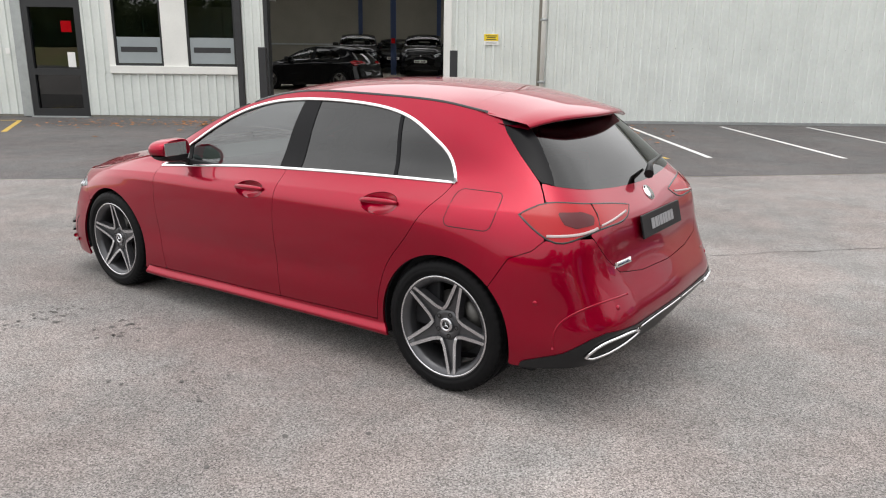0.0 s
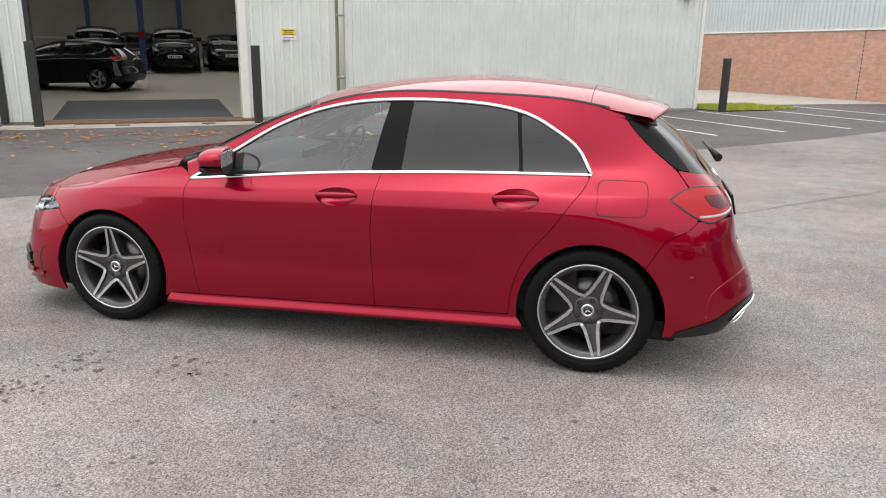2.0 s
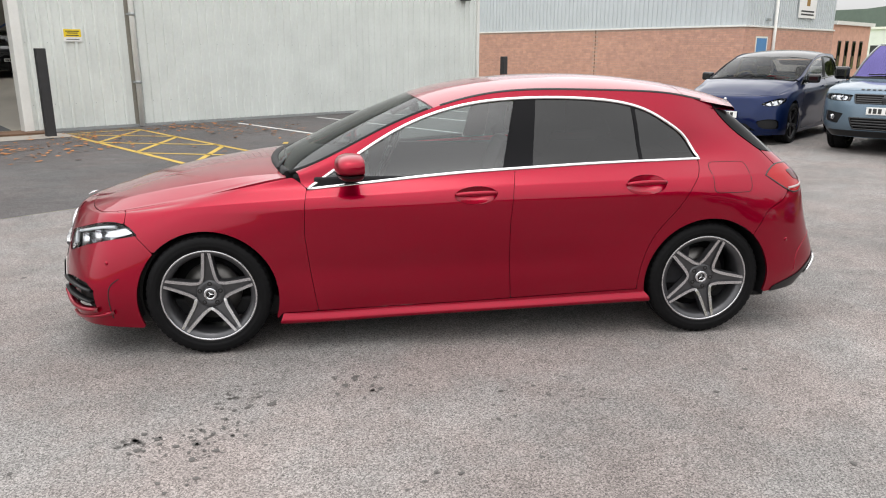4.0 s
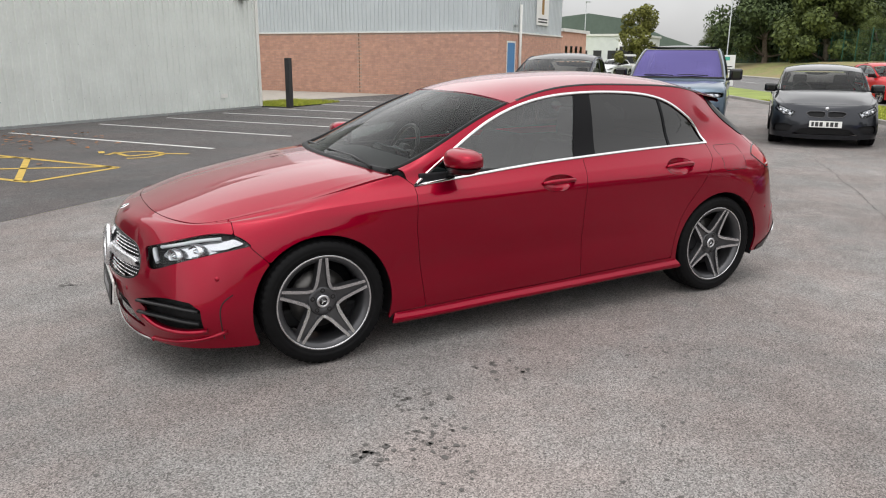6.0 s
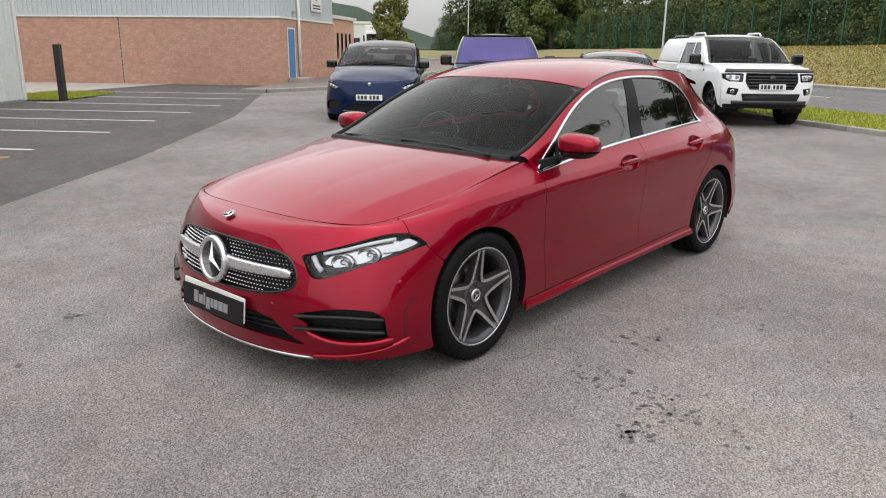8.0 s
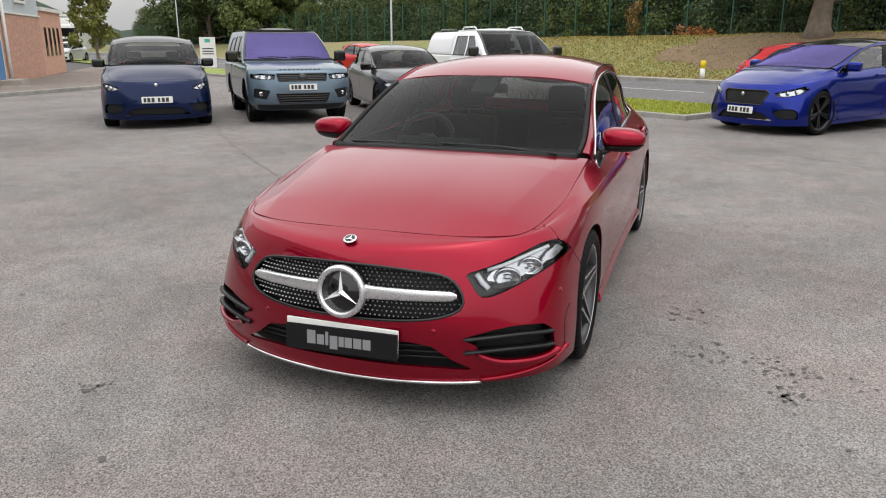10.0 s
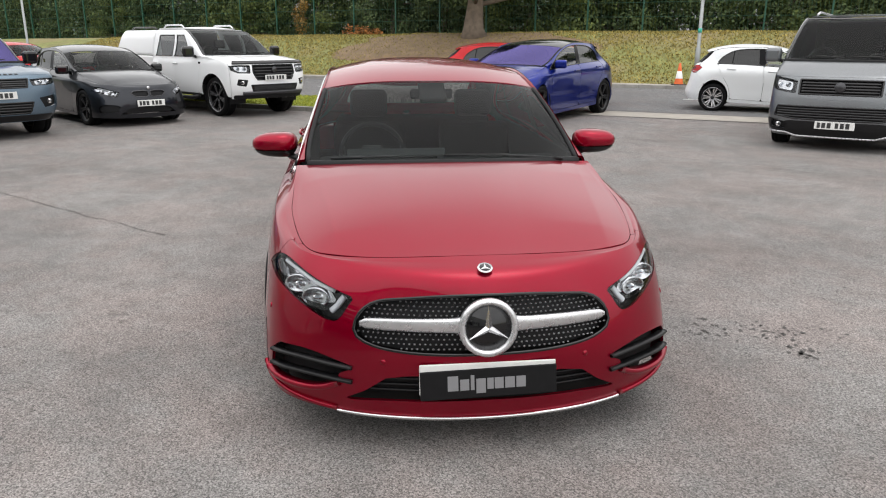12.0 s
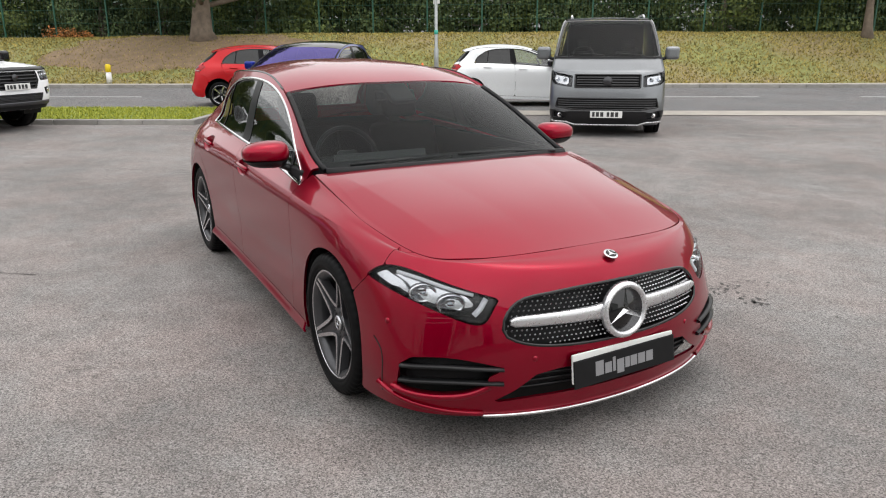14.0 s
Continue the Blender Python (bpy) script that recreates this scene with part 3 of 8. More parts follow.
def window_cut(xa, xb, grow=0.012):
    """The part of the side glass between two leaning uprights (each a pair of x at the belt and at the top)."""
    ring = np.array(WINDOW_TOP + BELT[1:-1])
    mid = ring.mean(0)
    ring = mid + (ring - mid) * (1 - grow)
    xs = skin(ring[:, 0], ring[:, 1])
    lo = xa[0] + (xa[1] - xa[0]) * (xs[:, 2] - .96) / .35
    hi = xb[0] + (xb[1] - xb[0]) * (xs[:, 2] - .96) / .35
    ring = np.c_[ring, xs[:, 0] - lo, hi - xs[:, 0]]
    for col in (2, 3):
        out = []
        for a, b in zip(ring, np.roll(ring, -1, axis=0)):
            if a[col] > 0:
                out.append(a)
            if (a[col] > 0) != (b[col] > 0):
                out.append(a + (b - a) * a[col] / (a[col] - b[col]))
        if not out:
            return []
        ring = np.array(out)
    return [tuple(p) for p in ring[:, :2]]


def add_bowl(car, at, material, bar_material, door):
    """A grip bowl in a door with its pull bar."""
    (s0, q0), a, b = at, .112, .046
    n, m = 40, 7
    for sign in (1, -1):
        t, r = np.linspace(0, 2 * np.pi, n, endpoint=False), np.linspace(1, 0.02, m)
        s, q = s0 + a * np.outer(r, np.cos(t)), q0 + b * np.outer(r, np.sin(t))
        p = skin(s, q) - skin_normal(s, q) * (0.034 * (1 - r[:, None, None] ** 2.5) + 0.001)
        v = p.reshape(-1, 3) * (1, sign, 1)
        f = [(i * n + k, i * n + (k + 1) % n, (i + 1) * n + (k + 1) % n, (i + 1) * n + k) for i in range(m - 1) for k in range(n)] + [tuple((m - 1) * n + k for k in range(n))]
        solid("handle_bowl", v, [g[::-sign] for g in f], material, door[sign], "", True)
        u = np.linspace(-1, 1, 15)
        mid = skin(s0 + a * 1.0 * u, q0 + 0.004 + 0 * u) + skin_normal(s0 + a * u, q0 + 0 * u) * (0.004 + 0.012 * (1 - u[:, None] ** 4))
        part("handle", tube_bm([tuple(p * (1, sign, 1)) for p in mid], [0.013 * (1 - 0.35 * abs(k) ** 3) for k in u], 10, 1.15), bar_material, door[sign], "body-coloured pull handle")


def wheel(car, at, side, mats, radius=.325, width=.225, rim=.245, twist=0.0, style="twin", spokes=5):
    """A wheel about the y axis; its face looks towards +y or -y."""
    k = side
    w = width / 2
    tyre = [(rim - .004, w * .80), (rim + .004, w * .95), (rim + .012, w * 1.0), (rim + .015, w * .985), (rim + .018, w * 1.03), (rim + .036, w * 1.05), (rim + .039, w * 1.035), (rim + .042, w * 1.045), (radius - .024, w * 1.0), (radius - .010, w * .93), (radius - .002, w * .82), (radius - .0065, w * .70), (radius - .0065, w * .66), (radius, w * .62), (radius, w * .25), (radius - .007, w * .235), (radius - .007, w * .20), (radius, w * .185), (radius, -w * .8), (radius - .02, -w), (rim, -w * .9), (rim - .004, w * .80)]
    dark, face, black, hubm = mats
    ob = part("wheel", lathe_bm([(rim - .005, w * .93), (rim - .009, w * .93), (rim - .030, w * .78), (rim - .035, w * .60), (rim - .035, -w * .8), (rim - .02, -w * .9), (rim - .01, -w * .5), (rim - .004, w * .7), (rim - .005, w * .93)], 64), dark, car["base"], "alloy wheel with machined spokes")
    ob.matrix_basis = Matrix.Translation(at) @ Matrix.Diagonal((1, k, 1, 1)) @ Matrix.Rotation(twist, 4, "Y")
    if k < 0:
        ob.matrix_basis = Matrix.Translation(at) @ Matrix.Rotation(math.pi, 4, "Z") @ Matrix.Rotation(twist, 4, "Y")
    bm = lathe_bm(tyre, 216)
    for v in bm.verts:
        far = math.hypot(v.co.x, v.co.z)
        if far > radius - .012 and abs(v.co.y) > w * .55 and round(math.atan2(v.co.z, v.co.x) * 108 / math.pi) % 4 == 0:
            v.co.x, v.co.z = v.co.x * (1 - .005 / far), v.co.z * (1 - .005 / far)
    part("tyre", bm, black, ob, "black rubber tyre with a blocky shoulder")
    part("rim_lip", lathe_bm([(rim + .003, w * .94), (rim - .001, w * .955), (rim - .006, w * .94), (rim - .006, w * .90), (rim + .003, w * .90), (rim + .003, w * .94)], 72), face, ob)
    if style == "twin":
        for i in range(spokes):
            turn = Matrix.Rotation(2 * math.pi * i / spokes, 4, "Y")
            run = ((.061, .0475, .0085, .64), (.074, .0405, .0085, .67), (.100, .0315, .0085, .71), (.155, .0240, .0082, .79), (.200, .0190, .0078, .86), (rim - .010, .0155, .0076, .92))
            for lean in (-1, 1):
                bm = bmesh.new()
                rows = []
                for r, off, half, front in run:
                    f, back = w * front, w * (front - .34)
                    rows.append([bm.verts.new((r, y, lean * off + h)) for y, h in ((back, -half * 1.7), (f - .004, -half * 1.12), (f, -half), (f, half), (f - .004, half * 1.12), (back, half * 1.7))])
                for a, b in zip(rows, rows[1:]):
                    for c in range(5):
                        bm.faces.new((a[c], a[c + 1], b[c + 1], b[c]))
                bm.faces.new(rows[0])
                bm.faces.new(rows[-1])
                bmesh.ops.recalc_face_normals(bm, faces=bm.faces[:])
                s = part("spoke", moved(bm, turn), dark, ob)
                s.data.materials.append(face)
                for p in s.data.polygons:
                    p.material_index = 1 if abs(p.normal.y) > 0.93 and p.center.y > w * .6 else 0
            bm, rows = bmesh.new(), []
            for r, off, half, front in run:
                rows.append([bm.verts.new((r, y, z)) for y, z in ((w * (front - .3), -off), (w * (front - .13), -off), (w * (front - .13), off), (w * (front - .3), off))])
            for a, b in zip(rows, rows[1:]):
                for c in range(4):
                    bm.faces.new((a[c], a[(c + 1) % 4], b[(c + 1) % 4], b[c]))
            bmesh.ops.recalc_face_normals(bm, faces=bm.faces[:])
            part("spoke_web", moved(bm, turn), dark, ob)
        part("hub_boss", lathe_bm([(.0, w * .56), (.040, w * .56), (.046, w * .60), (.070, w * .60), (.078, w * .52), (.078, w * .2), (.0, w * .2)], 40), dark, ob)
        cap = part("hub_cap", lathe_bm([(.0, w * .66), (.021, w * .66), (.023, w * .69), (.032, w * .69), (.036, w * .64), (.036, w * .5), (0, w * .5)], 36), face, ob, "round silver hub cap")
        part("cap_centre", lathe_bm([(.0, w * .672), (.0205, w * .672), (.0205, w * .6), (0, w * .6)], 30), MAT["black_gloss"], cap)
        part("cap_figure", moved(star_bm(.020, .004, .22), Matrix.Translation((0, w * .674, 0)) @ Matrix.Rotation(-math.pi / 2, 4, "Z") @ Matrix.Rotation(.4, 4, "X")), face, cap)
        for i in range(5):
            a = 2 * math.pi * i / 5
            part("bolt_hole", moved(lathe_bm([(0, w * .605), (.0105, w * .605), (.0125, w * .612), (.0125, w * .5)], 14), Matrix.Translation((.056 * math.cos(a), 0, .056 * math.sin(a)))), MAT["gap"], ob)
            part("wheel_bolt", moved(lathe_bm([(0, w * .622), (.005, w * .622), (.0065, w * .612), (.0065, w * .5)], 6), Matrix.Translation((.056 * math.cos(a), 0, .056 * math.sin(a)))), hubm, ob)
    else:
        for i in range(spokes):
            for lean in ((-1, 1) if style == "split" else (0,)):
                bm = bmesh.new()
                rows = []
                for r, half, front in ((.03, .022, w * .62), (.10, .016, w * .70), (rim - .004, .020 if style == "split" else .028, w * .86)):
                    o = lean * .035 * (r / rim)
                    rows.append([bm.verts.new((r, y, o + h)) for y, h in ((w * .3, -half), (front - .004, -half), (front, -half * .7), (front, half * .7), (front - .004, half), (w * .3, half))])
                for a, b in zip(rows, rows[1:]):
                    for c in range(5):
                        bm.faces.new((a[c], a[c + 1], b[c + 1], b[c]))
                bmesh.ops.recalc_face_normals(bm, faces=bm.faces[:])
                s = part("spoke", moved(bm, Matrix.Rotation(2 * math.pi * i / spokes, 4, "Y")), dark, ob)
                s.data.materials.append(face)
                for p in s.data.polygons:
                    p.material_index = 1 if abs(p.normal.y) > 0.93 and p.center.y > w * .55 else 0
        part("hub_cap", lathe_bm([(.0, w * .68), (.03, w * .68), (.05, w * .6), (.05, w * .2), (0, w * .2)], 20), dark, ob)
    part("brake_disc", lathe_bm([(.06, w * .05), (.155, w * .05), (.155, -w * .15), (.06, -w * .15), (.06, w * .05)], 40), MAT["disc"], ob, "steel brake disc")
    # black disc added behind the spokes to stand in for the shade there
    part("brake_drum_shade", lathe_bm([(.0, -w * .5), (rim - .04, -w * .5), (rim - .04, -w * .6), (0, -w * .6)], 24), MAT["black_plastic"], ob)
    return ob

def seat_bm(x, y, tall=.62):
    """A car seat: cushion, backrest and head restraint in one."""
    a = moved(box_bm(-.27, .25, -.25, .25, -.07, .09, .05, 3), Matrix.Translation((x, y, .42)))
    b = moved(box_bm(-.06, .07, -.25, .25, 0, tall, .055, 3), Matrix.Translation((x + .23, y, .42)) @ Matrix.Rotation(radians(20), 4, "Y"))
    c = moved(box_bm(-.045, .045, -.13, .13, 0, .19, .04, 3), Matrix.Translation((x + .23 + .24, y, .42 + tall - .005)) @ Matrix.Rotation(radians(12), 4, "Y"))
    return merge_bm(a, b, c)


def inner_liner_bm(cx, cz, r, y0, y1):
    bm, rows = bmesh.new(), []
    for a in np.linspace(-16, 196, 24):
        c, s = math.cos(radians(a)), math.sin(radians(a))
        rows.append([bm.verts.new((cx + r * c, y, cz + r * s)) for y in (y0, y1)])
    hub = bm.verts.new((cx, y0, cz))
    for a, b in zip(rows, rows[1:]):
        bm.faces.new((a[0], a[1], b[1], b[0]))
        bm.faces.new((a[0], b[0], hub))
    return bm


def star_bm(r, depth, thin=.16):
    """A plain three-armed shape, pointing up, in the yz plane."""
    bm = bmesh.new()
    ring = []
    for k in range(6):
        a = math.pi / 2 + k * math.pi / 3
        q = r if k % 2 == 0 else r * thin
        ring.append(bm.verts.new((0, q * math.cos(a), q * math.sin(a))))
    top = bm.verts.new((-depth, 0, 0))
    for k in range(6):
        bm.faces.new((ring[k], ring[(k + 1) % 6], top))
    bmesh.ops.recalc_face_normals(bm, faces=bm.faces[:])
    return bm


def ring_bm(r0, r1, depth, n=48):
    """A ring about the x axis that looks towards -x."""
    prof = [(r0, 0), (r0, -depth * .6), ((r0 + r1) / 2, -depth), (r1, -depth * .6), (r1, 0), (r0, 0)]
    return moved(lathe_bm(prof, n), Matrix(((0, 1, 0, 0), (1, 0, 0, 0), (0, 0, 1, 0), (0, 0, 0, 1))))


def disc_bm(r, depth, n=40):
    return moved(lathe_bm([(0, 0), (r, 0), (r * .96, -depth), (0, -depth)], n), Matrix(((0, 1, 0, 0), (1, 0, 0, 0), (0, 0, 1, 0), (0, 0, 0, 1))))


def plate(car, x, z, wide, tall, material, facing, tilt=0.0, bars=(), bar_material=None, name="number_plate", label="", back=None):
    """A plate square to the car's length, with plain bars in place of its writing."""
    m = Matrix.Translation((x, 0, z)) @ Matrix.Rotation(radians(tilt), 4, "Y")
    p = part(name, moved(box_bm(-.005, .005, -wide / 2, wide / 2, -tall / 2, tall / 2, .004), m), material, car["base"], label)
    for y, w, h in bars:
        b = part("plain_bar", moved(box_bm(facing * .0075 - .0012, facing * .0075 + .0012, y - w / 2, y + w / 2, -h / 2, h / 2), m), bar_material, p)
    return p


def body_shell(car, paint, step):
    """The painted panels, shared by all hatchbacks."""
    M = MAT
    holes_front = [outline(HEADLIGHT), outline([(-s, q) for s, q in HEADLIGHT])]
    panel(car, "front_bumper", OUT_NOSE, [outline(GRILLE), outline(INTAKE), outline(VENT), outline([(-s, q) for s, q in VENT])] + holes_front, paint, step)
    panel(car, "front_wing", OUT_WING, [outline(HEADLIGHT)], paint, step, True)
    panel(car, "side_frame", OUT_FRAME, [], paint, step, True)
    panel(car, "sill", OUT_SILL, [], paint, step, True, shape=lambda p, n, sq: p + n * .024 * np.clip(1 - np.abs(sq[:, 1:] - .022) / .045, 0, 1))
    panel(car, "rear_bumper", OUT_REAR, [], paint, step)
    panel(car, "tailgate", OUT_GATE, [outline(TAIL_LIGHT), outline([(2 * S[-1] - s, q) for s, q in TAIL_LIGHT])], paint, step)
    body_top(car, paint, paint, M["glass_screen"])


def body_top(car, paint, roof_paint, screen):
    """Bonnet, roof, windscreen and spoiler."""
    M = MAT
    # bonnet
    v = np.sin(np.linspace(-1, 1, 61 if car["bend"] else 181) * np.pi / 2)
    y = .775 * v
    seam = skin(np.linspace(0, S[6], 200), np.full(200, Q[6]))
    xf = np.interp(np.abs(y), seam[:, 1], seam[:, 0]) + .0015
    xb = np.minimum(-1.075 + .13 * (y / .765) ** 2, -.945)
    xb = np.maximum(xb, xf + .002)
    u = np.linspace(0, 1, 50)[:, None]
    x = xf + (xb - xf) * u
    yy = np.broadcast_to(y, x.shape)
    fold = np.abs(yy) - (.545 + .135 * (x + 2.0))
    dome = .013 * np.clip(1 - np.where(fold > 0, fold / .13, -fold / .34), 0, 1) * np.clip((x + 2.05) / .22, 0, 1) * np.clip((-.98 - x) / .25, 0, 1)
    sheet(car, "bonnet", np.stack([x, yy, hood_z(x, yy) + dome * np.clip((.772 - np.abs(yy)) / .04, 0, 1)], -1), paint, thick=.015)
    # roof, windscreen
    v = np.linspace(-1, 1, 45)
    xf, xr = -.25 + .10 * v ** 2, 1.30 + 0 * v
    u = np.linspace(0, 1, 56)[:, None]
    x = xf + (xr - xf) * u
    y = v * (rail_y(x) - .012)
    z = roof_mid(x) - (roof_mid(x) - rail_z(x) + .006) * np.abs(v) ** 2.6
    sheet(car, "roof", np.stack([x, y, z], -1), roof_paint, thick=.012)
    strip(car, "roof_strip", [(s, Q[-1]) for s in np.linspace(S[7] + .33, 4.42, 50)], M["black_gloss"], .012, .0015)
    u = np.linspace(0, 1, 26)[:, None]
    xb, xt = -1.06 + .13 * v ** 2, -.252 + .10 * v ** 2
    xe = -.93 + (-.155 + .93) * u
    x = xb + (xt - xb) * u
    y = v * (rail_y(xe) - .02)
    zc = .958 + (1.321 - .958) * (u + .05 * np.sin(np.pi * u))
    ze = rail_z(xe) - .002
    z = zc - (zc - ze) * np.abs(v) ** 2.3
    sheet(car, "windscreen", np.stack([x, y, z], -1), screen)
    edge = np.stack([x, y, z], -1)
    for j in (0, -1):
        part("screen_seal", car_tube(car, edge[:, j], .014), M["black_plastic"], car["base"])
    part("scuttle", car_tube(car, edge[0] + (-.01, 0, -.015), .03), M["black_plastic"], car["base"], "black plastic scuttle panel")
    # spoiler
    v = np.linspace(-1, 1, 33)
    prof = []
    for fx, fz in ((0, 0), (.33, 0), (.66, 0), (.95, 0), (1.0, -.012), (.97, -.022), (.6, -.028), (.3, -.03)):
        tip = 1.715 - .10 * v ** 2
        x = 1.303 + (tip - 1.303) * fx
        ye = np.interp(x, (1.30, 1.45, 1.55, 1.72), (.585, .57, .56, .545))
        zt = roof_mid(x) - (roof_mid(x) - np.interp(x, (1.30, 1.45, 1.6, 1.72), (1.318, 1.288, 1.262, 1.240))) * np.abs(v) ** 2.6 + fz
        prof.append(np.stack([x, v * ye, zt], -1))
    sheet(car, "roof_spoiler", np.array(prof), roof_paint)


def car_tube(car, pts, r):
    pts = np.asarray(pts)
    if car["bend"]:
        pts = car["bend"](pts)
    return tube_bm([tuple(p) for p in pts[::2]], r, 6)


def side_glass(car, step):
    M = MAT
    cuts = ((-9, -9), (-.615, -.615)), ((-.585, -.585), (.205, .285)), ((.37, .405), (.985, .945)), ((1.004, .964), (9, 9))
    for k, (a, b) in enumerate(cuts):
        ring = window_cut(a, b)
        if len(ring) > 3:
            panel(car, "quarter_window" if k in (0, 3) else "side_window", outline(ring), [], M["glass_front"] if k < 2 else M["glass_dark"], step * 1.6, True, 0, 0, .006)
    pillar = window_cut((.205, .285), (.37, .405))
    panel(car, "window_pillar", outline(pillar), [], M["pillar_black"], step * 1.6, True, 0, .004, .003)
    post = window_cut((.985, .945), (1.004, .964))
    if len(post) > 3:
        panel(car, "window_post", outline(post), [], M["pillar_black"], .007, True, 0, .004, .002)
    post = window_cut((-.615, -.615), (-.585, -.585))
    if len(post) > 3:
        panel(car, "window_post", outline(post), [], M["pillar_black"], .007, True, 0, .004, .002)
    panel(car, "window_fin", OUT_FIN, [], M["pillar_black"], step * 1.5, True, 0, .006, -.004)
    panel(car, "rear_window", OUT_BACKLIGHT, [], M["glass_rear"], step * 1.5, False, 0, .004, -.001)


def lights(car, step, detail=True, lamp=None):
    M = MAT
    lamp = lamp or HEADLIGHT
    panel(car, "headlight_housing", outline(lamp), [], M["lamp_black"], step, True, 0, 0, .05)
    if lamp is HEADLIGHT:
        panel(car, "headlight_bezel", outline([(.60, .398), (.66, .392), (.76, .402), (.84, .416), (.93, .448), (.86, .432), (.74, .418), (.64, .412)]), [], M["black_gloss"], step, True, 0, 0, .018)
        panel(car, "reflector_bowl", outline([(.60, .43), (.63, .472), (.78, .515), (.92, .535), (1.0, .515), (.91, .468), (.80, .44), (.68, .415)]), [], M["lamp_chrome"], step, True, 0, 0, .045)
        panel(car, "side_reflector", outline([(.86, .475), (.90, .505), (.99, .53), (1.045, .497), (.95, .475)]), [], M["lamp_chrome"], step, True, 0, .01, .020)
        if detail:
            for sign in (1, -1):
                for (s, q), r in (((.695, .436), .042), ((.805, .470), .040)):
                    p, n = skin(s, q), skin_normal(np.array(s), np.array(q))
                    c = (p - n * .03) * (1, sign, 1)
                    m = Matrix.Translation(c) @ Matrix.Rotation(radians(-18 * sign), 4, "Z")
                    turn = Matrix(((0, 1, 0, 0), (1.25, 0, 0, 0), (0, 0, .85, 0), (0, 0, 0, 1)))
                    bowl = part("reflector", moved(moved(lathe_bm([(0, .024), (r * .35, .020), (r * .7, .008), (r * .95, -.008), (r * 1.05, -.010), (r * 1.05, .02)], 28), turn), m), M["lamp_chrome"], car["base"], "chrome lamp bowl")
                    part("lens", moved(moved(lathe_bm([(0, -.012), (r * .22, -.008), (r * .38, .004), (r * .40, .018)], 20), turn), m), M["lamp_lens"], bowl)
        run = outline(curve([(.60, .475), (.70, .50), (.82, .528), (.93, .537)], 12) , False)
        strip(car, "running_light", run, M["lamp_white"], .014, .01, True, "", .022)
        strip(car, "running_light", outline([(.555, .46), (.585, .42), (.615, .395)], False), M["lamp_white"], .022, .012, True, "", .022)
    else:
        mid = np.array(lamp).mean(0)
        panel(car, "reflector_bowl", outline([tuple(mid + (np.array(p) - mid) * .72) for p in lamp]), [], M["lamp_chrome"], step, True, 0, 0, .03)
    panel(car, "headlight_cover", outline(lamp), [], M["clear_cover"], step, True, .001, .01, .002)
    panel(car, "tail_light", outline(TAIL_LIGHT), [], M["tail_red"], step, True, .001, .01, -.002)
    panel(car, "tail_inner", outline([(4.72, .668), (4.86, .672), (4.93, .655), (4.91, .625), (4.80, .612), (4.74, .625)]), [], M["tail_dark"], step, True, 0, .002, -.004)
    strip(car, "tail_rim", outline(TAIL_LIGHT), M["black_gloss"], .009, .003, True, "", 0, None, True)
    strip(car, "tail_joint", [(4.955, .70), (4.96, .66), (4.945, .605)], M["gap"], .006, .002, True, "", -.003)
    strip(car, "light_bar", curve([(4.66, .580), (4.80, .590), (4.93, .610)], 10), M["tail_white"], .012, .004, True, "", -.002)
    strip(car, "light_bar", curve([(4.96, .618), (5.10, .634), (5.23, .652)], 10), M["tail_white"], .010, .004, True, "", -.002)


def front_trim(car, step, detail=True):
    M = MAT
    panel(car, "grille_back", outline(GRILLE), [], M["black_plastic"], step * 1.5, False, 0, 0, .045)
    strip(car, "grille_frame", outline(GRILLE), M["black_gloss"], .012, .006, False, "", .004, None, True)
    panel(car, "intake_back", outline(INTAKE), [], M["black_plastic"], step * 1.5, False, 0, 0, .05)
    for q, half in ((.165, .42), (.14, .44), (.115, .46)):
        strip(car, "intake_bar", [(s, q) for s in np.linspace(-half, half, 40)], M["black_satin"], .008, .008, False, "", .025)
    panel(car, "bumper_core", np.minimum(OUT_NOSE, (9, .60)), [], M["gap"], .03, False, 0, 0, .075)
    panel(car, "vent_back", outline(VENT), [], M["black_plastic"], step * 1.5, True, 0, 0, .05)
    for q0, q1, s1 in ((.205, .215, .90), (.150, .155, .905)):
        strip(car, "vent_fin", curve([(.53, q0 - .003), (.66, q0 + .004), (.78, (q0 + q1) / 2), (s1, q1 - .02)], 14), M["black_satin"], .016, .024, True, "", .008)
    strip(car, "vent_blade", curve([(.585, .140), (.66, .108), (.76, .092), (.86, .090), (.935, .098)], 16), car["paint"], .026, .022, True, "painted blade below the vent", .002)
    strip(car, "bumper_lip", curve([(.60, .018), (.72, .026), (.84, .042), (.94, .064), (1.0, .088)], 16), car["paint"], .020, .016, True, "painted lip at the bumper foot", .002)
    strip(car, "splitter_strip", curve([(-.60, .008), (-.4, .006), (0, .004), (.4, .006), (.60, .008)], 40), M["chrome"], .014, .008, False, "polished silver splitter strip", -.004)


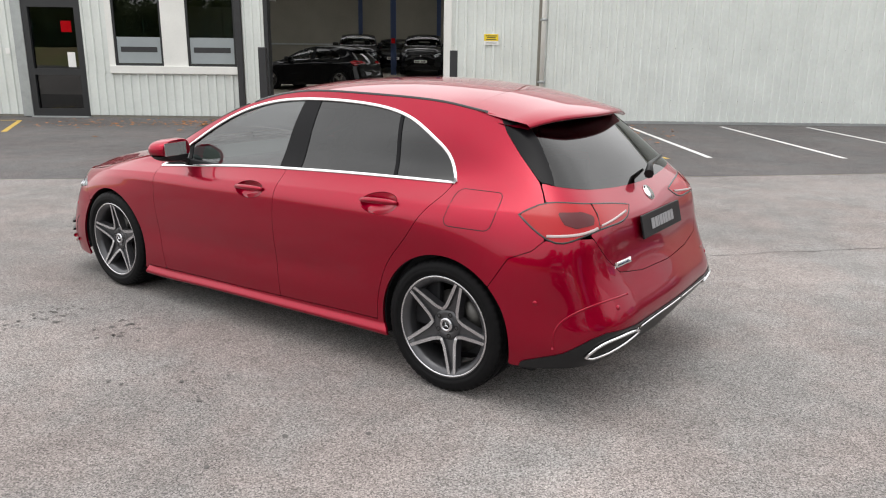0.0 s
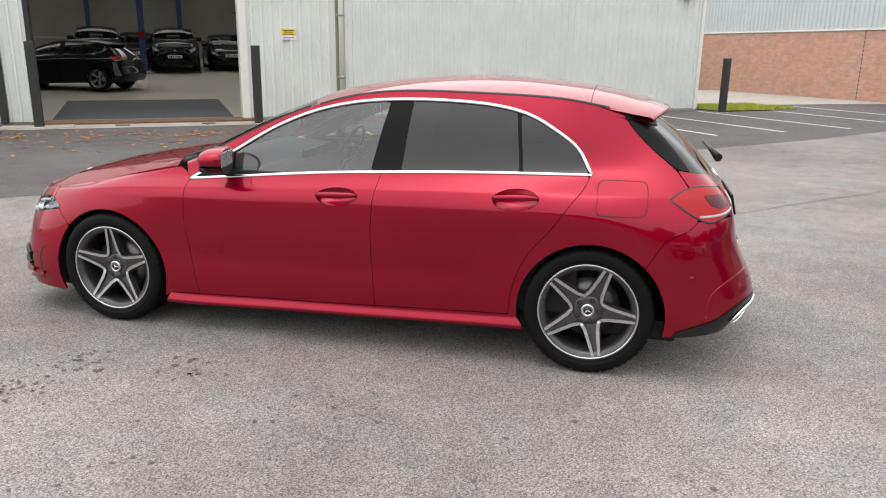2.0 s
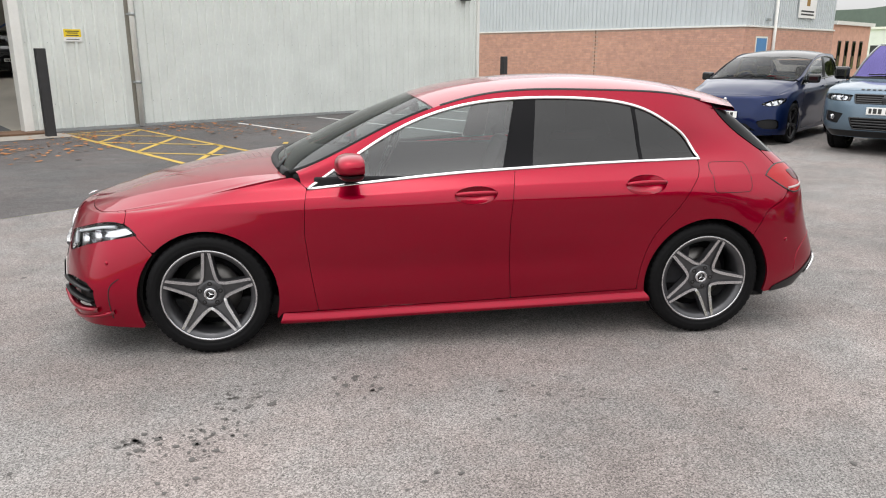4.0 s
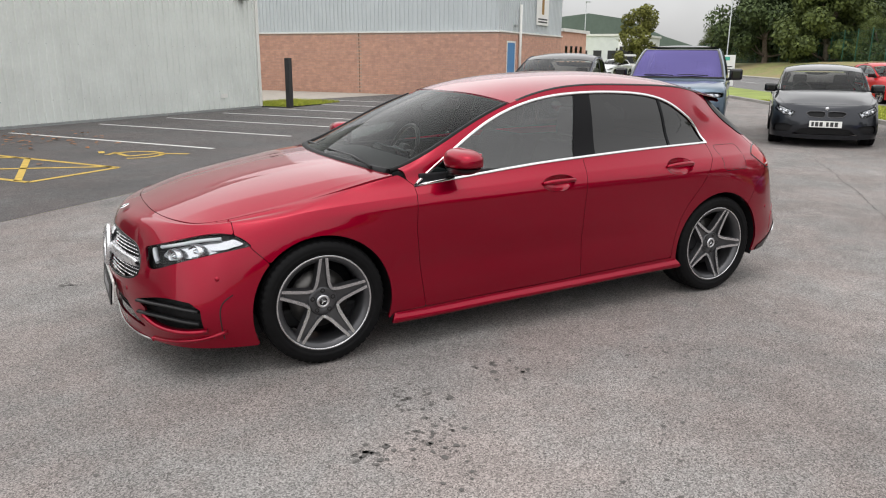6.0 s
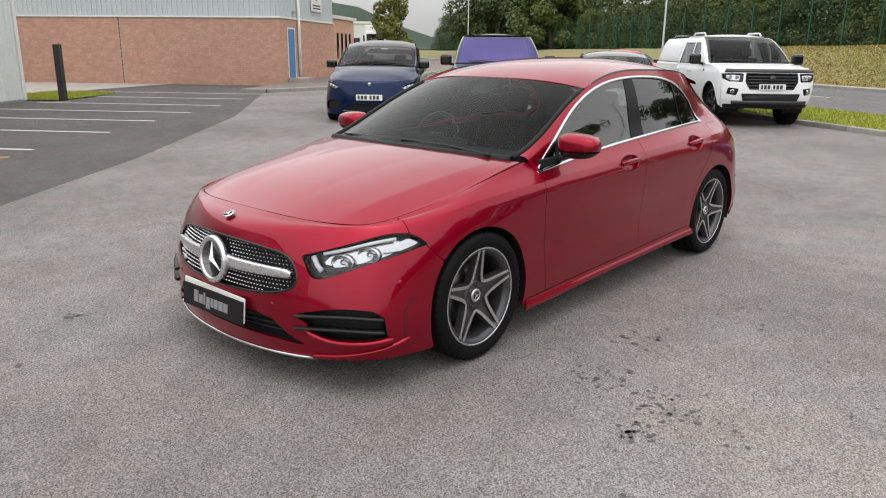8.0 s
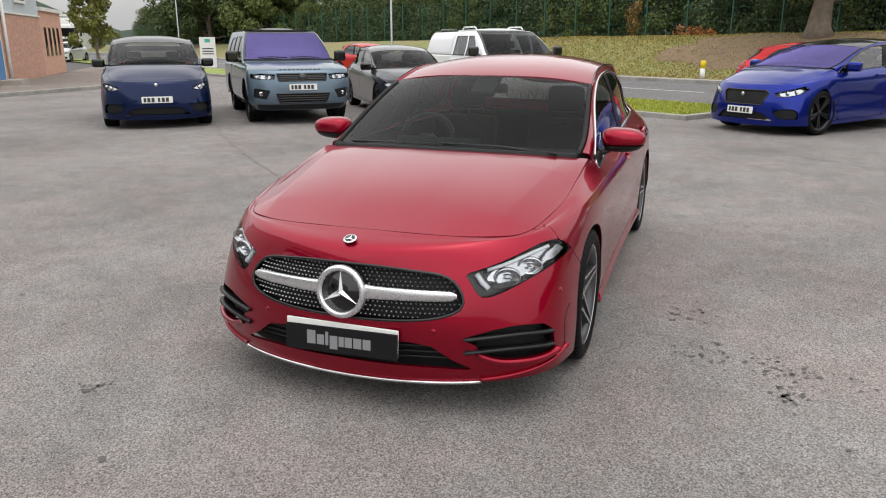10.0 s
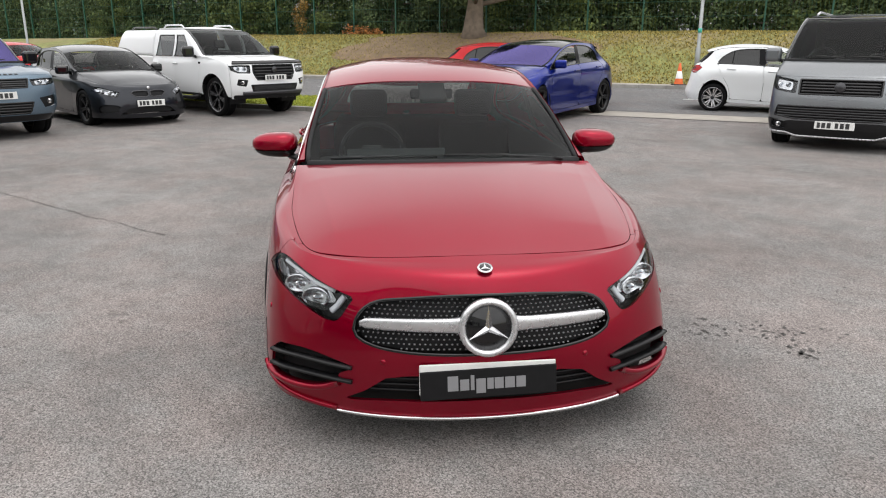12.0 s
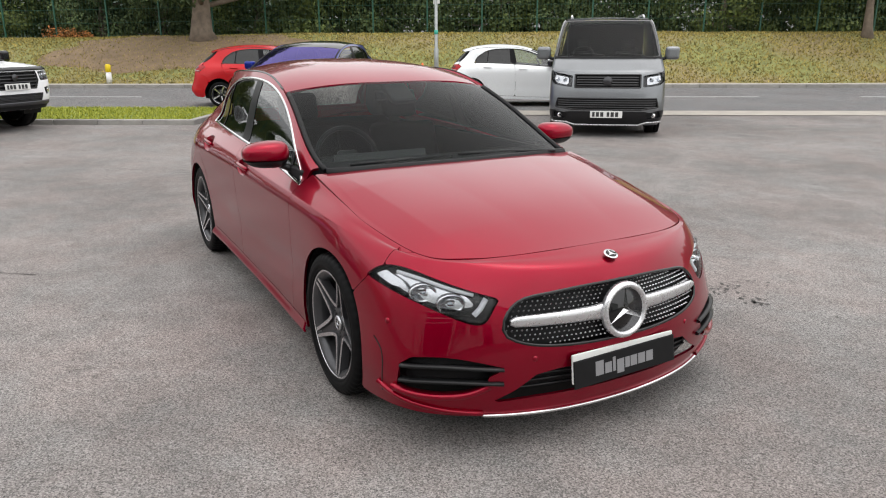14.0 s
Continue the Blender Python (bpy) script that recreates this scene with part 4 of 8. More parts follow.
def hero_car():
    M = MAT
    base = thing("hatchback_car", Matrix.Identity(4), "metallic red five-door hatchback with silver five-spoke alloy wheels parked on tarmac", "car")
    car = {"base": base, "bend": None, "paint": M["paint_red"]}
    paint, step = M["paint_red"], .0125
    body_shell(car, paint, step)
    # doors with grip bowls
    grips = {"front_door": side_sq(.049, .835), "rear_door": side_sq(.985, .872)}
    for name, out in (("front_door", OUT_DOOR_F), ("rear_door", OUT_DOOR_R)):
        s0, q0 = grips[name]
        bowl = [(s0 + .112 * math.cos(t), q0 + .046 * math.sin(t)) for t in np.linspace(0, 2 * math.pi, 48, endpoint=False)]
        before = set(bpy.data.objects)
        panel(car, name, out, [outline(bowl)], paint, step, True)
        made = {1 if o.data.vertices[0].co.y > 0 else -1: o for o in set(bpy.data.objects) - before}
        add_bowl(car, (s0, q0), paint, paint, made)
    side_glass(car, step)
    strip(car, "window_trim", WINDOW_TOP, M["chrome"], .017, .006, True, "polished metal window trim")
    strip(car, "belt_trim", BELT, M["chrome"], .017, .006, True, "polished metal window trim")
    lights(car, step)
    front_trim(car, step)
    # diamond pins of the grille
    ring, pins = np.array(outline(GRILLE)), []
    for r, q in enumerate(np.arange(.285, .49, .0175)):
        for c in range(-26, 27):
            pins.append((c * .0205 + (r % 2) * .01025, q))
    pins = np.array(pins)
    pins = pins[inside(pins, ring) & (onto(pins, [ring])[1] > .008) & (np.hypot(pins[:, 0], (pins[:, 1] - .383) * 1.0) > .10)]
    bm = bmesh.new()
    for (p, n) in zip(skin(pins[:, 0], pins[:, 1]), skin_normal(pins[:, 0], pins[:, 1])):
        c = p - n * .014
        tip = bm.verts.new(tuple(c + n * .008))
        ringv = [bm.verts.new(tuple(c + (0, .0048 * math.cos(a), .0042 * math.sin(a)))) for a in np.arange(0, 6.28, math.pi / 3)]
        for k in range(6):
            bm.faces.new((ringv[k], ringv[(k + 1) % 6], tip))
    g = part("grille_mesh", bm, M["satin_silver"], base, "silver diamond-pattern grille pins")
    g["kind"] = "stuff"
    # grille bar and emblem
    for sign in (1, -1):
        s = np.linspace(.085, .485, 20)
        q = .372 - .004 * (s / .5) ** 2
        p, n = skin(s, q), skin_normal(s, q)
        rows = []
        for k, h in enumerate(np.interp(s, (.085, .13, .40, .47, .485), (.036, .029, .024, .021, .010))):
            c, nn = p[k] + n[k] * (-.008), n[k]
            rows.append([c + nn * d + np.array([0, 0, e * h]) for d, e in ((-.01, -1), (.014, -.95), (.020, -.60), (.020, .60), (.014, .95), (-.01, 1))])
        v = np.array(rows).reshape(-1, 3) * (1, sign, 1)
        f = [(i * 6 + c, i * 6 + c + 1, i * 6 + 7 + c, i * 6 + 6 + c)[::sign] for i in range(19) for c in range(5)]
        solid("grille_bar", v, f, M["satin_silver"], base, "satin silver grille bar", True)
    at = Matrix.Translation((-2.272, 0, .532)) @ Matrix.Rotation(radians(6), 4, "Y")
    badge = part("emblem", moved(disc_bm(.094, .018), at), M["black_gloss"], base, "round emblem with a silver three-armed shape")
    part("emblem_ring", moved(ring_bm(.086, .112, .030), at), M["satin_silver"], badge)
    part("emblem_figure", moved(star_bm(.092, .014), at @ Matrix.Translation((-.019, 0, 0))), M["chrome"], badge)
    at = Matrix.Translation((-2.185, 0, .7335)) @ Matrix.Rotation(radians(68), 4, "Y")
    badge = part("bonnet_badge", moved(disc_bm(.030, .004, 24), at), M["chrome"], base, "small round silver badge")
    part("badge_centre", moved(disc_bm(.0225, .0055, 24), at), M["black_gloss"], badge)
    part("badge_figure", moved(star_bm(.0225, .003, .25), at @ Matrix.Translation((-.0056, 0, 0))), M["chrome"], badge)
    # plates
    p = plate(car, -2.296, .338, .52, .118, M["plate_white"], -1, 6, (), None, "number_plate", "white number plate")
    b = part("plate_cover", moved(box_bm(-.004, .004, -.262, .258, -.062, .05, .003), Matrix.Translation((-2.306, 0, .328)) @ Matrix.Rotation(radians(6), 4, "Y") @ Matrix.Rotation(radians(-1.2), 4, "X")), M["plate_black"], p, "black slip-on plate cover with grey lettering blanked to a bar")
    blocks = ((-.155, .040, 0, .058), (-.108, .034, 0, .043), (-.068, .014, 0, .058), (-.047, .036, -.014, .043), (-.005, .024, 0, .043), (.023, .034, 0, .043), (.063, .037, 0, .043), (.106, .036, 0, .043))
    for y, wide, lo, hi in blocks:
        part("plain_bar", moved(box_bm(-.0058, -.0038, -y - wide, -y, lo - .027, hi - .027, 0), Matrix.Translation((-2.306, 0, .325)) @ Matrix.Rotation(radians(6), 4, "Y") @ Matrix.Rotation(radians(-1.2), 4, "X")), M["plate_grey"], b)
    p = plate(car, 2.066, .795, .52, .112, M["plate_black"], 1, -14, tuple((y + w / 2, w, .05) for y, w, lo, hi in blocks), M["plate_grey"], "number_plate", "black slip-on plate cover")
    # mirrors
    for sign in (1, -1):
        stand = Matrix.Translation((-.60, sign * .915, 1.0)) @ Matrix.Rotation(radians(-12 * sign), 4, "Z") @ Matrix.Diagonal((1, sign, 1, 1))

        def pod(lx, ly, up, down, lo, hi):
            bm = bmesh.new()
            bmesh.ops.create_uvsphere(bm, u_segments=40, v_segments=28, radius=1)
            for v in bm.verts:
                x, y, z = v.co
                zz = (up if z > 0 else down) * np.sign(z) * abs(z) ** .72 * (1 - .16 * y)
                v.co = (min(lx * np.sign(x) * abs(x) ** .8 - .012 * y, .046), ly * np.sign(y) * abs(y) ** .72, min(max(zz, lo), hi))
            moved(bm, stand)
            if sign < 0:
                bmesh.ops.reverse_faces(bm, faces=bm.faces[:])
            for f in bm.faces:
                f.smooth = True
            return bm

        mirror = part("door_mirror", pod(.088, .120, .064, .05, -.030, 1), paint, base, "red door mirror")
        mirror.data.set_sharp_from_angle(angle=0.8)
        low = part("mirror_base", pod(.084, .114, .05, .072, -1, -.031), M["black_satin"], mirror)
        low.data.set_sharp_from_angle(angle=0.8)
        part("mirror_arm", tube_bm([(-.62, sign * .765, .905), (-.61, sign * .81, .925), (-.60, sign * .87, .95)], [.036, .03, .028], 10, .6), M["black_satin"], mirror)
        part("mirror_glass", moved(box_bm(.0455, .0475, -.085, .090, -.030, .045, .0008), stand), M["mirror"], mirror)
    # fuel flap
    x0, x1, z0, z1, r = 1.372, 1.606, .82, .972, .03
    ring = []
    for cx, cz, a0 in ((x1 - r, z1 - r, 0), (x0 + r, z1 - r, 90), (x0 + r, z0 + r, 180), (x1 - r, z0 + r, 270)):
        ring += [side_sq(cx + r * math.cos(radians(a0 + a)), cz + r * math.sin(radians(a0 + a))) for a in (0, 30, 60, 90)]
    strip(car, "fuel_flap_joint", outline(ring), M["gap"], .004, .0012, False, "", .0005, None, True)
    for o in list(base.children):
        if o.name.startswith("fuel_flap_joint"):
            o.data.transform(Matrix.Diagonal((1, -1, 1, 1)))
    # parking sensors
    for s, q in ((.95, .345), (.40, .235), (4.60, .335), (4.95, .30)):
        pt, n = skin(s, q), skin_normal(np.array(s), np.array(q))
        for sign in (1, -1):
            bm = lathe_bm([(0, .003), (.010, .003), (.0115, 0), (.0115, -.004)], 16, "z")
            mz = (Vector(n * (1, sign, 1))).to_track_quat("Z", "Y").to_matrix().to_4x4()
            part("parking_sensor", moved(bm, Matrix.Translation(pt * (1, sign, 1)) @ mz), paint, base)
    # front lip end and tail end
    diff = [(4.535, .0), (4.545, .026), (4.71, .078), (4.80, .160), (4.86, .184), (5.08, .165), (5.3, .165), (S[-1], .172)]
    panel(car, "diffuser", outline(diff + [(2 * S[-1] - s, q) for s, q in diff[-2::-1]]), [], M["black_satin"], step * 1.5, False, 0, .01, -.006)
    strip(car, "diffuser_strip", [(s, float(np.interp(s, (5.08, 5.3, 5.54), (.140, .150, .158)))) for s in list(np.linspace(5.08, S[-1], 18))], M["chrome"], .008, .005, True, "", -.010)
    tip = curve([(4.80, .062), (4.835, .118), (4.93, .148), (5.04, .142), (5.10, .118)], 14) + [(5.02, .085), (4.92, .060), (4.84, .048)]
    strip(car, "exhaust_trim", outline(tip), M["chrome"], .012, .010, True, "chrome exhaust trim", -.012, None, True)
    panel(car, "exhaust_mouth", outline(tip), [], M["gap"], .02, True, 0, 0, -.009)
    # reflector fins of the rear bumper
    strip(car, "bumper_crease", curve([(4.665, .10), (4.66, .17), (4.68, .25), (4.74, .30), (4.86, .335), (5.05, .338)], 24), paint, .009, .002, True)
    strip(car, "nose_crease", curve([(.985, .05), (.98, .16), (.99, .24), (1.02, .27)], 14), M["gap"], .006, .0015, True)
    # rear wiper, handle badge
    part("rear_wiper", tube_bm([(1.99, -.02, 1.01), (1.955, .08, 1.045), (1.93, .30, 1.065)], [.024, .013, .008], 8), M["black_satin"], base, "black rear wiper")
    part("tailgate_badge", moved(disc_bm(.042, .008, 28), Matrix.Translation((1.986, 0, .915)) @ Matrix.Rotation(math.pi, 4, "Z") @ Matrix.Rotation(radians(38), 4, "Y")), M["chrome"], base, "round silver badge")
    strip(car, "model_badge", [(s, .455) for s in np.linspace(5.02, 5.17, 8)], M["chrome"], .024, .003, False, "small chrome model script as a plain bar", -.002)
    for o in list(base.children):
        if o.name.startswith("model_badge"):
            o.data.transform(Matrix.Diagonal((1, -1, 1, 1)))
    # screen wipers
    for pts in (((-1.0, -.62, .955), (-.985, -.3, .975), (-1.02, .02, .985)), ((-1.0, .05, .975), (-.985, .30, .975), (-.95, .60, .965))):
        part("screen_wiper", tube_bm(pts, [.008, .009, .006], 6), M["black_satin"], base, "black wiper arm")
    # cabin
    part("floor_pan", box_bm(-1.75, 1.8, -.76, .76, .17, .28, .02), M["black_plastic"], base)
    part("bulkhead", box_bm(-1.95, -.95, -.60, .60, .22, .66, .05), M["black_plastic"], base)
    part("dashboard", moved(box_bm(-.30, .22, -.70, .70, -.14, .07, .06, 3), Matrix.Translation((-.72, 0, .86)) @ Matrix.Rotation(radians(4), 4, "Y")), M["cabin"], base, "dark dashboard")
    part("display", moved(box_bm(-.01, .01, -.05, .52, -.06, .06, .006), Matrix.Translation((-.52, 0, .892)) @ Matrix.Rotation(radians(12), 4, "Y")), M["black_gloss"], base)
    part("door_card", box_bm(-.8, 1.3, -.80, -.76, .28, .93, .01), M["cabin"], base)
    part("door_card", box_bm(-.8, 1.3, .76, .80, .28, .93, .01), M["cabin"], base)
    wheel_bm = tube_bm([(0, .185 * math.cos(a), .185 * math.sin(a)) for a in np.linspace(0, 2 * math.pi, 33)], .014, 8)
    spokes = merge_bm(box_bm(-.008, .012, -.17, .17, -.02, .02, .006), box_bm(-.008, .012, -.02, .02, -.17, 0, .006), box_bm(-.02, .02, -.06, .06, -.06, .05, .015))
    part("steering_wheel", moved(merge_bm(wheel_bm, spokes), Matrix.Translation((-.36, .37, .90)) @ Matrix.Rotation(radians(24), 4, "Y")), M["black_satin"], base, "black steering wheel")
    for x, y in ((.02, .37), (.02, -.37)):
        part("seat", seat_bm(x, y), M["seat"], base, "dark upholstered seat")
    bench = merge_bm(box_bm(.55, 1.05, -.62, .62, .36, .50, .05, 3), moved(box_bm(-.06, .07, -.62, .62, 0, .60, .05, 3), Matrix.Translation((1.02, 0, .42)) @ Matrix.Rotation(radians(22), 4, "Y")))
    part("rear_bench", bench, M["seat"], base, "dark rear bench seat")
    panel(car, "pillar_trim", OUT_FRAME, [], M["cabin"], .03, True, 0, 0, .022, label="dark pillar lining")
    v = np.linspace(-1, 1, 25)
    x = np.linspace(-.16, 1.28, 24)[:, None] + 0 * v
    y = v * (rail_y(x) - .03)
    sheet(car, "headliner", np.stack([x, y, roof_mid(x) - .022 - (roof_mid(x) - rail_z(x)) * np.abs(v) ** 2.6], -1), M["cabin"], "dark roof lining")
    part("inner_mirror", box_bm(-.23, -.19, -.13, .13, 1.21, 1.27, .015), M["black_plastic"], base)
    part("camera_housing", moved(box_bm(-.12, .10, -.08, .08, -.02, .015, .012), Matrix.Translation((-.25, 0, 1.262)) @ Matrix.Rotation(radians(-27), 4, "Y")), M["black_plastic"], base)
    for cx, cz, r in (ARCH_F, ARCH_R):
        for sign in (1, -1):
            part("wheel_liner", inner_liner_bm(cx, cz, r + .006, sign * .52, sign * .868), M["black_plastic"], base)
    mats = (M["rim_titanium"], M["rim_silver"], M["rubber"], M["hub"])
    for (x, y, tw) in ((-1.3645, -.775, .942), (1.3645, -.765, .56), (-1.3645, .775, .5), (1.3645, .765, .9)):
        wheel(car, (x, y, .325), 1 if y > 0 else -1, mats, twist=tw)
    return base

# ---- the other cars: the same skin, bent to other sizes ----
def bender(xs, zs, low=1.0, high=1.0, blunt=0.0):
    """Stretches the hatchback's skin between fixed places: xs, zs are pairs of (here, there); low and high scale its width."""
    xk, xv = np.array(xs).T
    zk, zv = np.array(zs).T

    def bend(v):
        v = np.asarray(v, float)
        w = np.clip((v[..., 2] - .85) / .5, 0, 1)
        x = np.interp(v[..., 0], xk, xv) + np.where(v[..., 0] < xk[0], v[..., 0] - xk[0], 0) + np.where(v[..., 0] > xk[-1], v[..., 0] - xk[-1], 0)
        x = x - blunt * np.clip((v[..., 2] - .52) / .22, 0, 1) * np.clip((-1.55 - v[..., 0]) / .5, 0, 1)
        z = np.interp(v[..., 2], zk, zv) + np.where(v[..., 2] > zk[-1], v[..., 2] - zk[-1], 0)
        return np.stack([x, v[..., 1] * (low + (high - low) * w), z], -1)
    return bend


GRILLES = {
    "none": [],
    "slot": [outline([(-.38, .475), (.38, .475), (.40, .40), (-.40, .40)])],
    "kidney": [outline([(.02, .47), (.10, .49), (.27, .48), (.33, .44), (.26, .375), (.07, .362), (.02, .385)]), outline([(-.02, .47), (-.10, .49), (-.27, .48), (-.33, .44), (-.26, .375), (-.07, .362), (-.02, .385)])],
    "shield": [outline([(-.36, .50), (.36, .50), (.43, .45), (.34, .285), (-.34, .285), (-.43, .45)])],
    "wide": [outline([(-.42, .485), (.42, .485), (.45, .40), (.38, .30), (-.38, .30), (-.45, .40)])],
    "star": [outline(GRILLE)],
}


def other_car(name, m, paint, bend, label, grille="slot", wheel_r=.34, rims=("rim_grey", "rim_silver"), style="split", spokes=5, roof=None, screen="glass_screen", plate_z=.5, plate_tail=True, trim="black_gloss", rails=False, step=.045, plates=True, track=1.0, width=.235, intake=True, vents=True, lamp=None, mirrors="black_gloss", group="parked cars"):
    M = MAT
    base = thing(name, m, label, "car", group)
    car = {"base": base, "bend": bend}
    p = M[paint]
    lamp = lamp or HEADLIGHT
    lights_holes = [outline(lamp), outline([(-s, q) for s, q in lamp])]
    lows = [outline(INTAKE)] if intake else []
    if vents:
        lows += [outline(VENT), outline([(-s, q) for s, q in VENT])]
        panel(car, "side_vent", outline(VENT), [], M["black_plastic"], step, True, 0, 0, .03)
    panel(car, "front_bumper", OUT_NOSE, GRILLES[grille] + lows + lights_holes, p, step * .6)
    for g in GRILLES[grille]:
        panel(car, "grille", g, [], M["black_plastic"], step, False, 0, 0, .02)
        strip(car, "grille_frame", g, M["hub" if grille == "kidney" else trim], .016, .008, False, "", .002, None, True)
        box = np.array(g)
        if grille in ("slot", "wide"):
            for q in np.linspace(box[:, 1].min(), box[:, 1].max(), 6)[1:-1]:
                strip(car, "grille_bar", [(s, q) for s in np.linspace(box[:, 0].min() + .02, box[:, 0].max() - .02, 16)], M["black_gloss"], .010, .012, False, "", .012)
    if intake:
        panel(car, "lower_intake", outline(INTAKE), [], M["black_plastic"], step, False, 0, 0, .03)
    panel(car, "front_wing", OUT_WING, [outline(lamp)], p, step * .6, True)
    panel(car, "side_frame", OUT_FRAME, [], p, step * .7, True)
    panel(car, "front_door", OUT_DOOR_F, [], p, step, True, .004)
    panel(car, "rear_door", OUT_DOOR_R, [], p, step, True, .004)
    panel(car, "sill", OUT_SILL, [], M["black_satin"] if rails else p, step, True)
    panel(car, "rear_bumper", OUT_REAR, [], p, step)
    panel(car, "tailgate", OUT_GATE, [outline(TAIL_LIGHT), outline([(2 * S[-1] - s, q) for s, q in TAIL_LIGHT])], p, step)
    body_top(car, p, M[roof] if roof else p, M[screen])
    side_glass(car, step * .6)
    for run in (WINDOW_TOP, BELT):
        strip(car, "window_trim", run[::2], M[trim], .02, .006)
    lights(car, step * .5, False, lamp)
    mid = np.array(lamp).mean(0)
    for s, q in ((mid[0] - .07, mid[1] - .01), (mid[0] + .06, mid[1] + .008)):
        for sign in (1, -1):
            c = bend((skin(s, q) - skin_normal(np.array(s), np.array(q)) * .02) * (1, sign, 1))
            part("lamp", moved(disc_bm(.035, .01, 14), Matrix.Translation(tuple(c))), M["lamp_chrome"], base)
    for s0, q0 in (side_sq(.049, .835), side_sq(.985, .872)):
        for sign in (1, -1):
            u = np.linspace(-.10, .10, 7)
            pts = bend((skin(s0 + u, q0 + 0 * u) + skin_normal(s0 + u, q0 + 0 * u) * .02) * (1, sign, 1))
            part("handle", tube_bm([tuple(k) for k in pts], .014, 6), p, base)
    nose = bend(skin(0, .17))
    tail = bend(skin(S[-1] - .01, .60))
    if plates:
        bars = ((-.17, .05, .075), (-.10, .05, .075), (-.03, .04, .075), (.07, .05, .075), (.14, .05, .075), (.205, .04, .075))
        plate(car, nose[0] - .03, plate_z, .52, .112, M["plate_white"], -1, 4, bars, M["ink"], "number_plate", "white number plate with plain dark bars")
    part("emblem", moved(disc_bm(.032, .008, 20), Matrix.Translation(tuple(bend(skin(0, .43 if grille in ("slot", "wide", "shield") else .56)) - (.012, 0, 0)))), M["lamp_chrome"] if grille != "wide" else M["hub"], base)
    for sign in (1, -1):
        c = bend(np.array([-.62, sign * .83, .97]))
        c[1] = sign * (abs(c[1]) + .085)
        bm = box_bm(-.07, .06, -.115, .115, -.075, .085, .045, 3)
        ob = part("door_mirror", moved(bm, Matrix.Translation(tuple(c)) @ Matrix.Rotation(radians(-12 * sign), 4, "Z")), M[mirrors], base)
        inner = bend(np.array([-.62, sign * .78, .93]))
        part("mirror_arm", tube_bm([tuple(inner), (c[0], c[1] - sign * .06, c[2] - .04)], .025, 6), M["black_satin"], ob)
    if rails:
        for sign in (1, -1):
            xs = np.linspace(-.05, 1.15, 9)
            pts = bend(np.stack([xs, sign * (rail_y(xs) - .05), rail_z(xs) + .035 + .02 * np.sin((xs + .05) / 1.2 * np.pi)], -1))
            part("roof_rail", tube_bm([tuple(k) for k in pts], .018, 8), M["black_gloss"] if rails == "black" else M["satin_silver"], base, "roof rail")
    floor = bend(np.array([[-1.7, .74, .2], [1.75, .74, .3]]))
    part("floor_pan", box_bm(floor[0, 0], floor[1, 0], -floor[0, 1], floor[0, 1], floor[0, 2], floor[0, 2] + .1, .02), M["black_plastic"], base)
    nb = bend(np.array([[-1.95, .58, .25], [-.98, .58, .62]]))
    part("bulkhead", box_bm(nb[0, 0], nb[1, 0], -.62, .62, nb[0, 2], nb[1, 2], .04), M["black_plastic"], base)
    d = bend(np.array([[-.95, .68, .80], [-.52, .68, .93]]))
    part("dashboard", box_bm(d[0, 0], d[1, 0], -d[0, 1], d[0, 1], d[0, 2] - .2, d[1, 2], .05, 2), M["cabin"], base)
    off = bend(np.array([.05, .36, .42]))
    dz = off[2] - .42
    for y in (-.38, .38):
        part("seat", moved(seat_bm(0, y), Matrix.Translation((off[0], 0, dz + (bend(np.array([0, 0, 1.2]))[2] - 1.2 - dz) * .35))), M["seat"], base)
    sx = bend(np.array([-.40, .38, .92]))
    part("steering_wheel", moved(tube_bm([(0, .18 * math.cos(a), .18 * math.sin(a)) for a in np.linspace(0, 2 * math.pi, 25)], .014, 6), Matrix.Translation((sx[0], .38, sx[2])) @ Matrix.Rotation(radians(24), 4, "Y")), M["black_satin"], base)
    for cx, cz, r in (ARCH_F, ARCH_R):
        for sign in (1, -1):
            bm = inner_liner_bm(cx, cz, r + .006, sign * .5, sign * .86)
            for v in bm.verts:
                v.co = Vector(bend(np.array(v.co)))
            part("wheel_liner", bm, M["black_plastic"], base)
    for cx in (-1.3645, 1.3645):
        for sign in (1, -1):
            y = bend(np.array([cx, .888, .4]))[1] - width / 2 - .005
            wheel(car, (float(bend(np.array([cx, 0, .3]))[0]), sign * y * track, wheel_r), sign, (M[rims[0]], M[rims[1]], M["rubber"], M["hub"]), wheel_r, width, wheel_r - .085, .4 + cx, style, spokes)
    return base


def at_front_axle(x, y, heading, axle):
    """Stands a car with its front axle's middle at (x, y); heading is the angle of its length, tail-wards."""
    return Matrix.Translation((x, y, 0)) @ Matrix.Rotation(radians(heading), 4, "Z") @ Matrix.Translation((-axle, 0, 0))


def sizes(wb, fo, ro, cowl, top, clear, mid, belt, roof, shoulder=None):
    """xs and zs for bender(): wheelbase, overhangs, screen foot and head behind the front axle, heights."""
    f, r = -wb / 2, wb / 2
    xs = [(-2.285, f - fo), (-1.3645, f), (-.93, f + cowl), (-.20, f + top), (1.3645, r), (2.165, r + ro)]
    zs = [(0, 0), (.155, clear), (.64, mid), (.88, belt), (1.424, roof)]
    return xs, zs


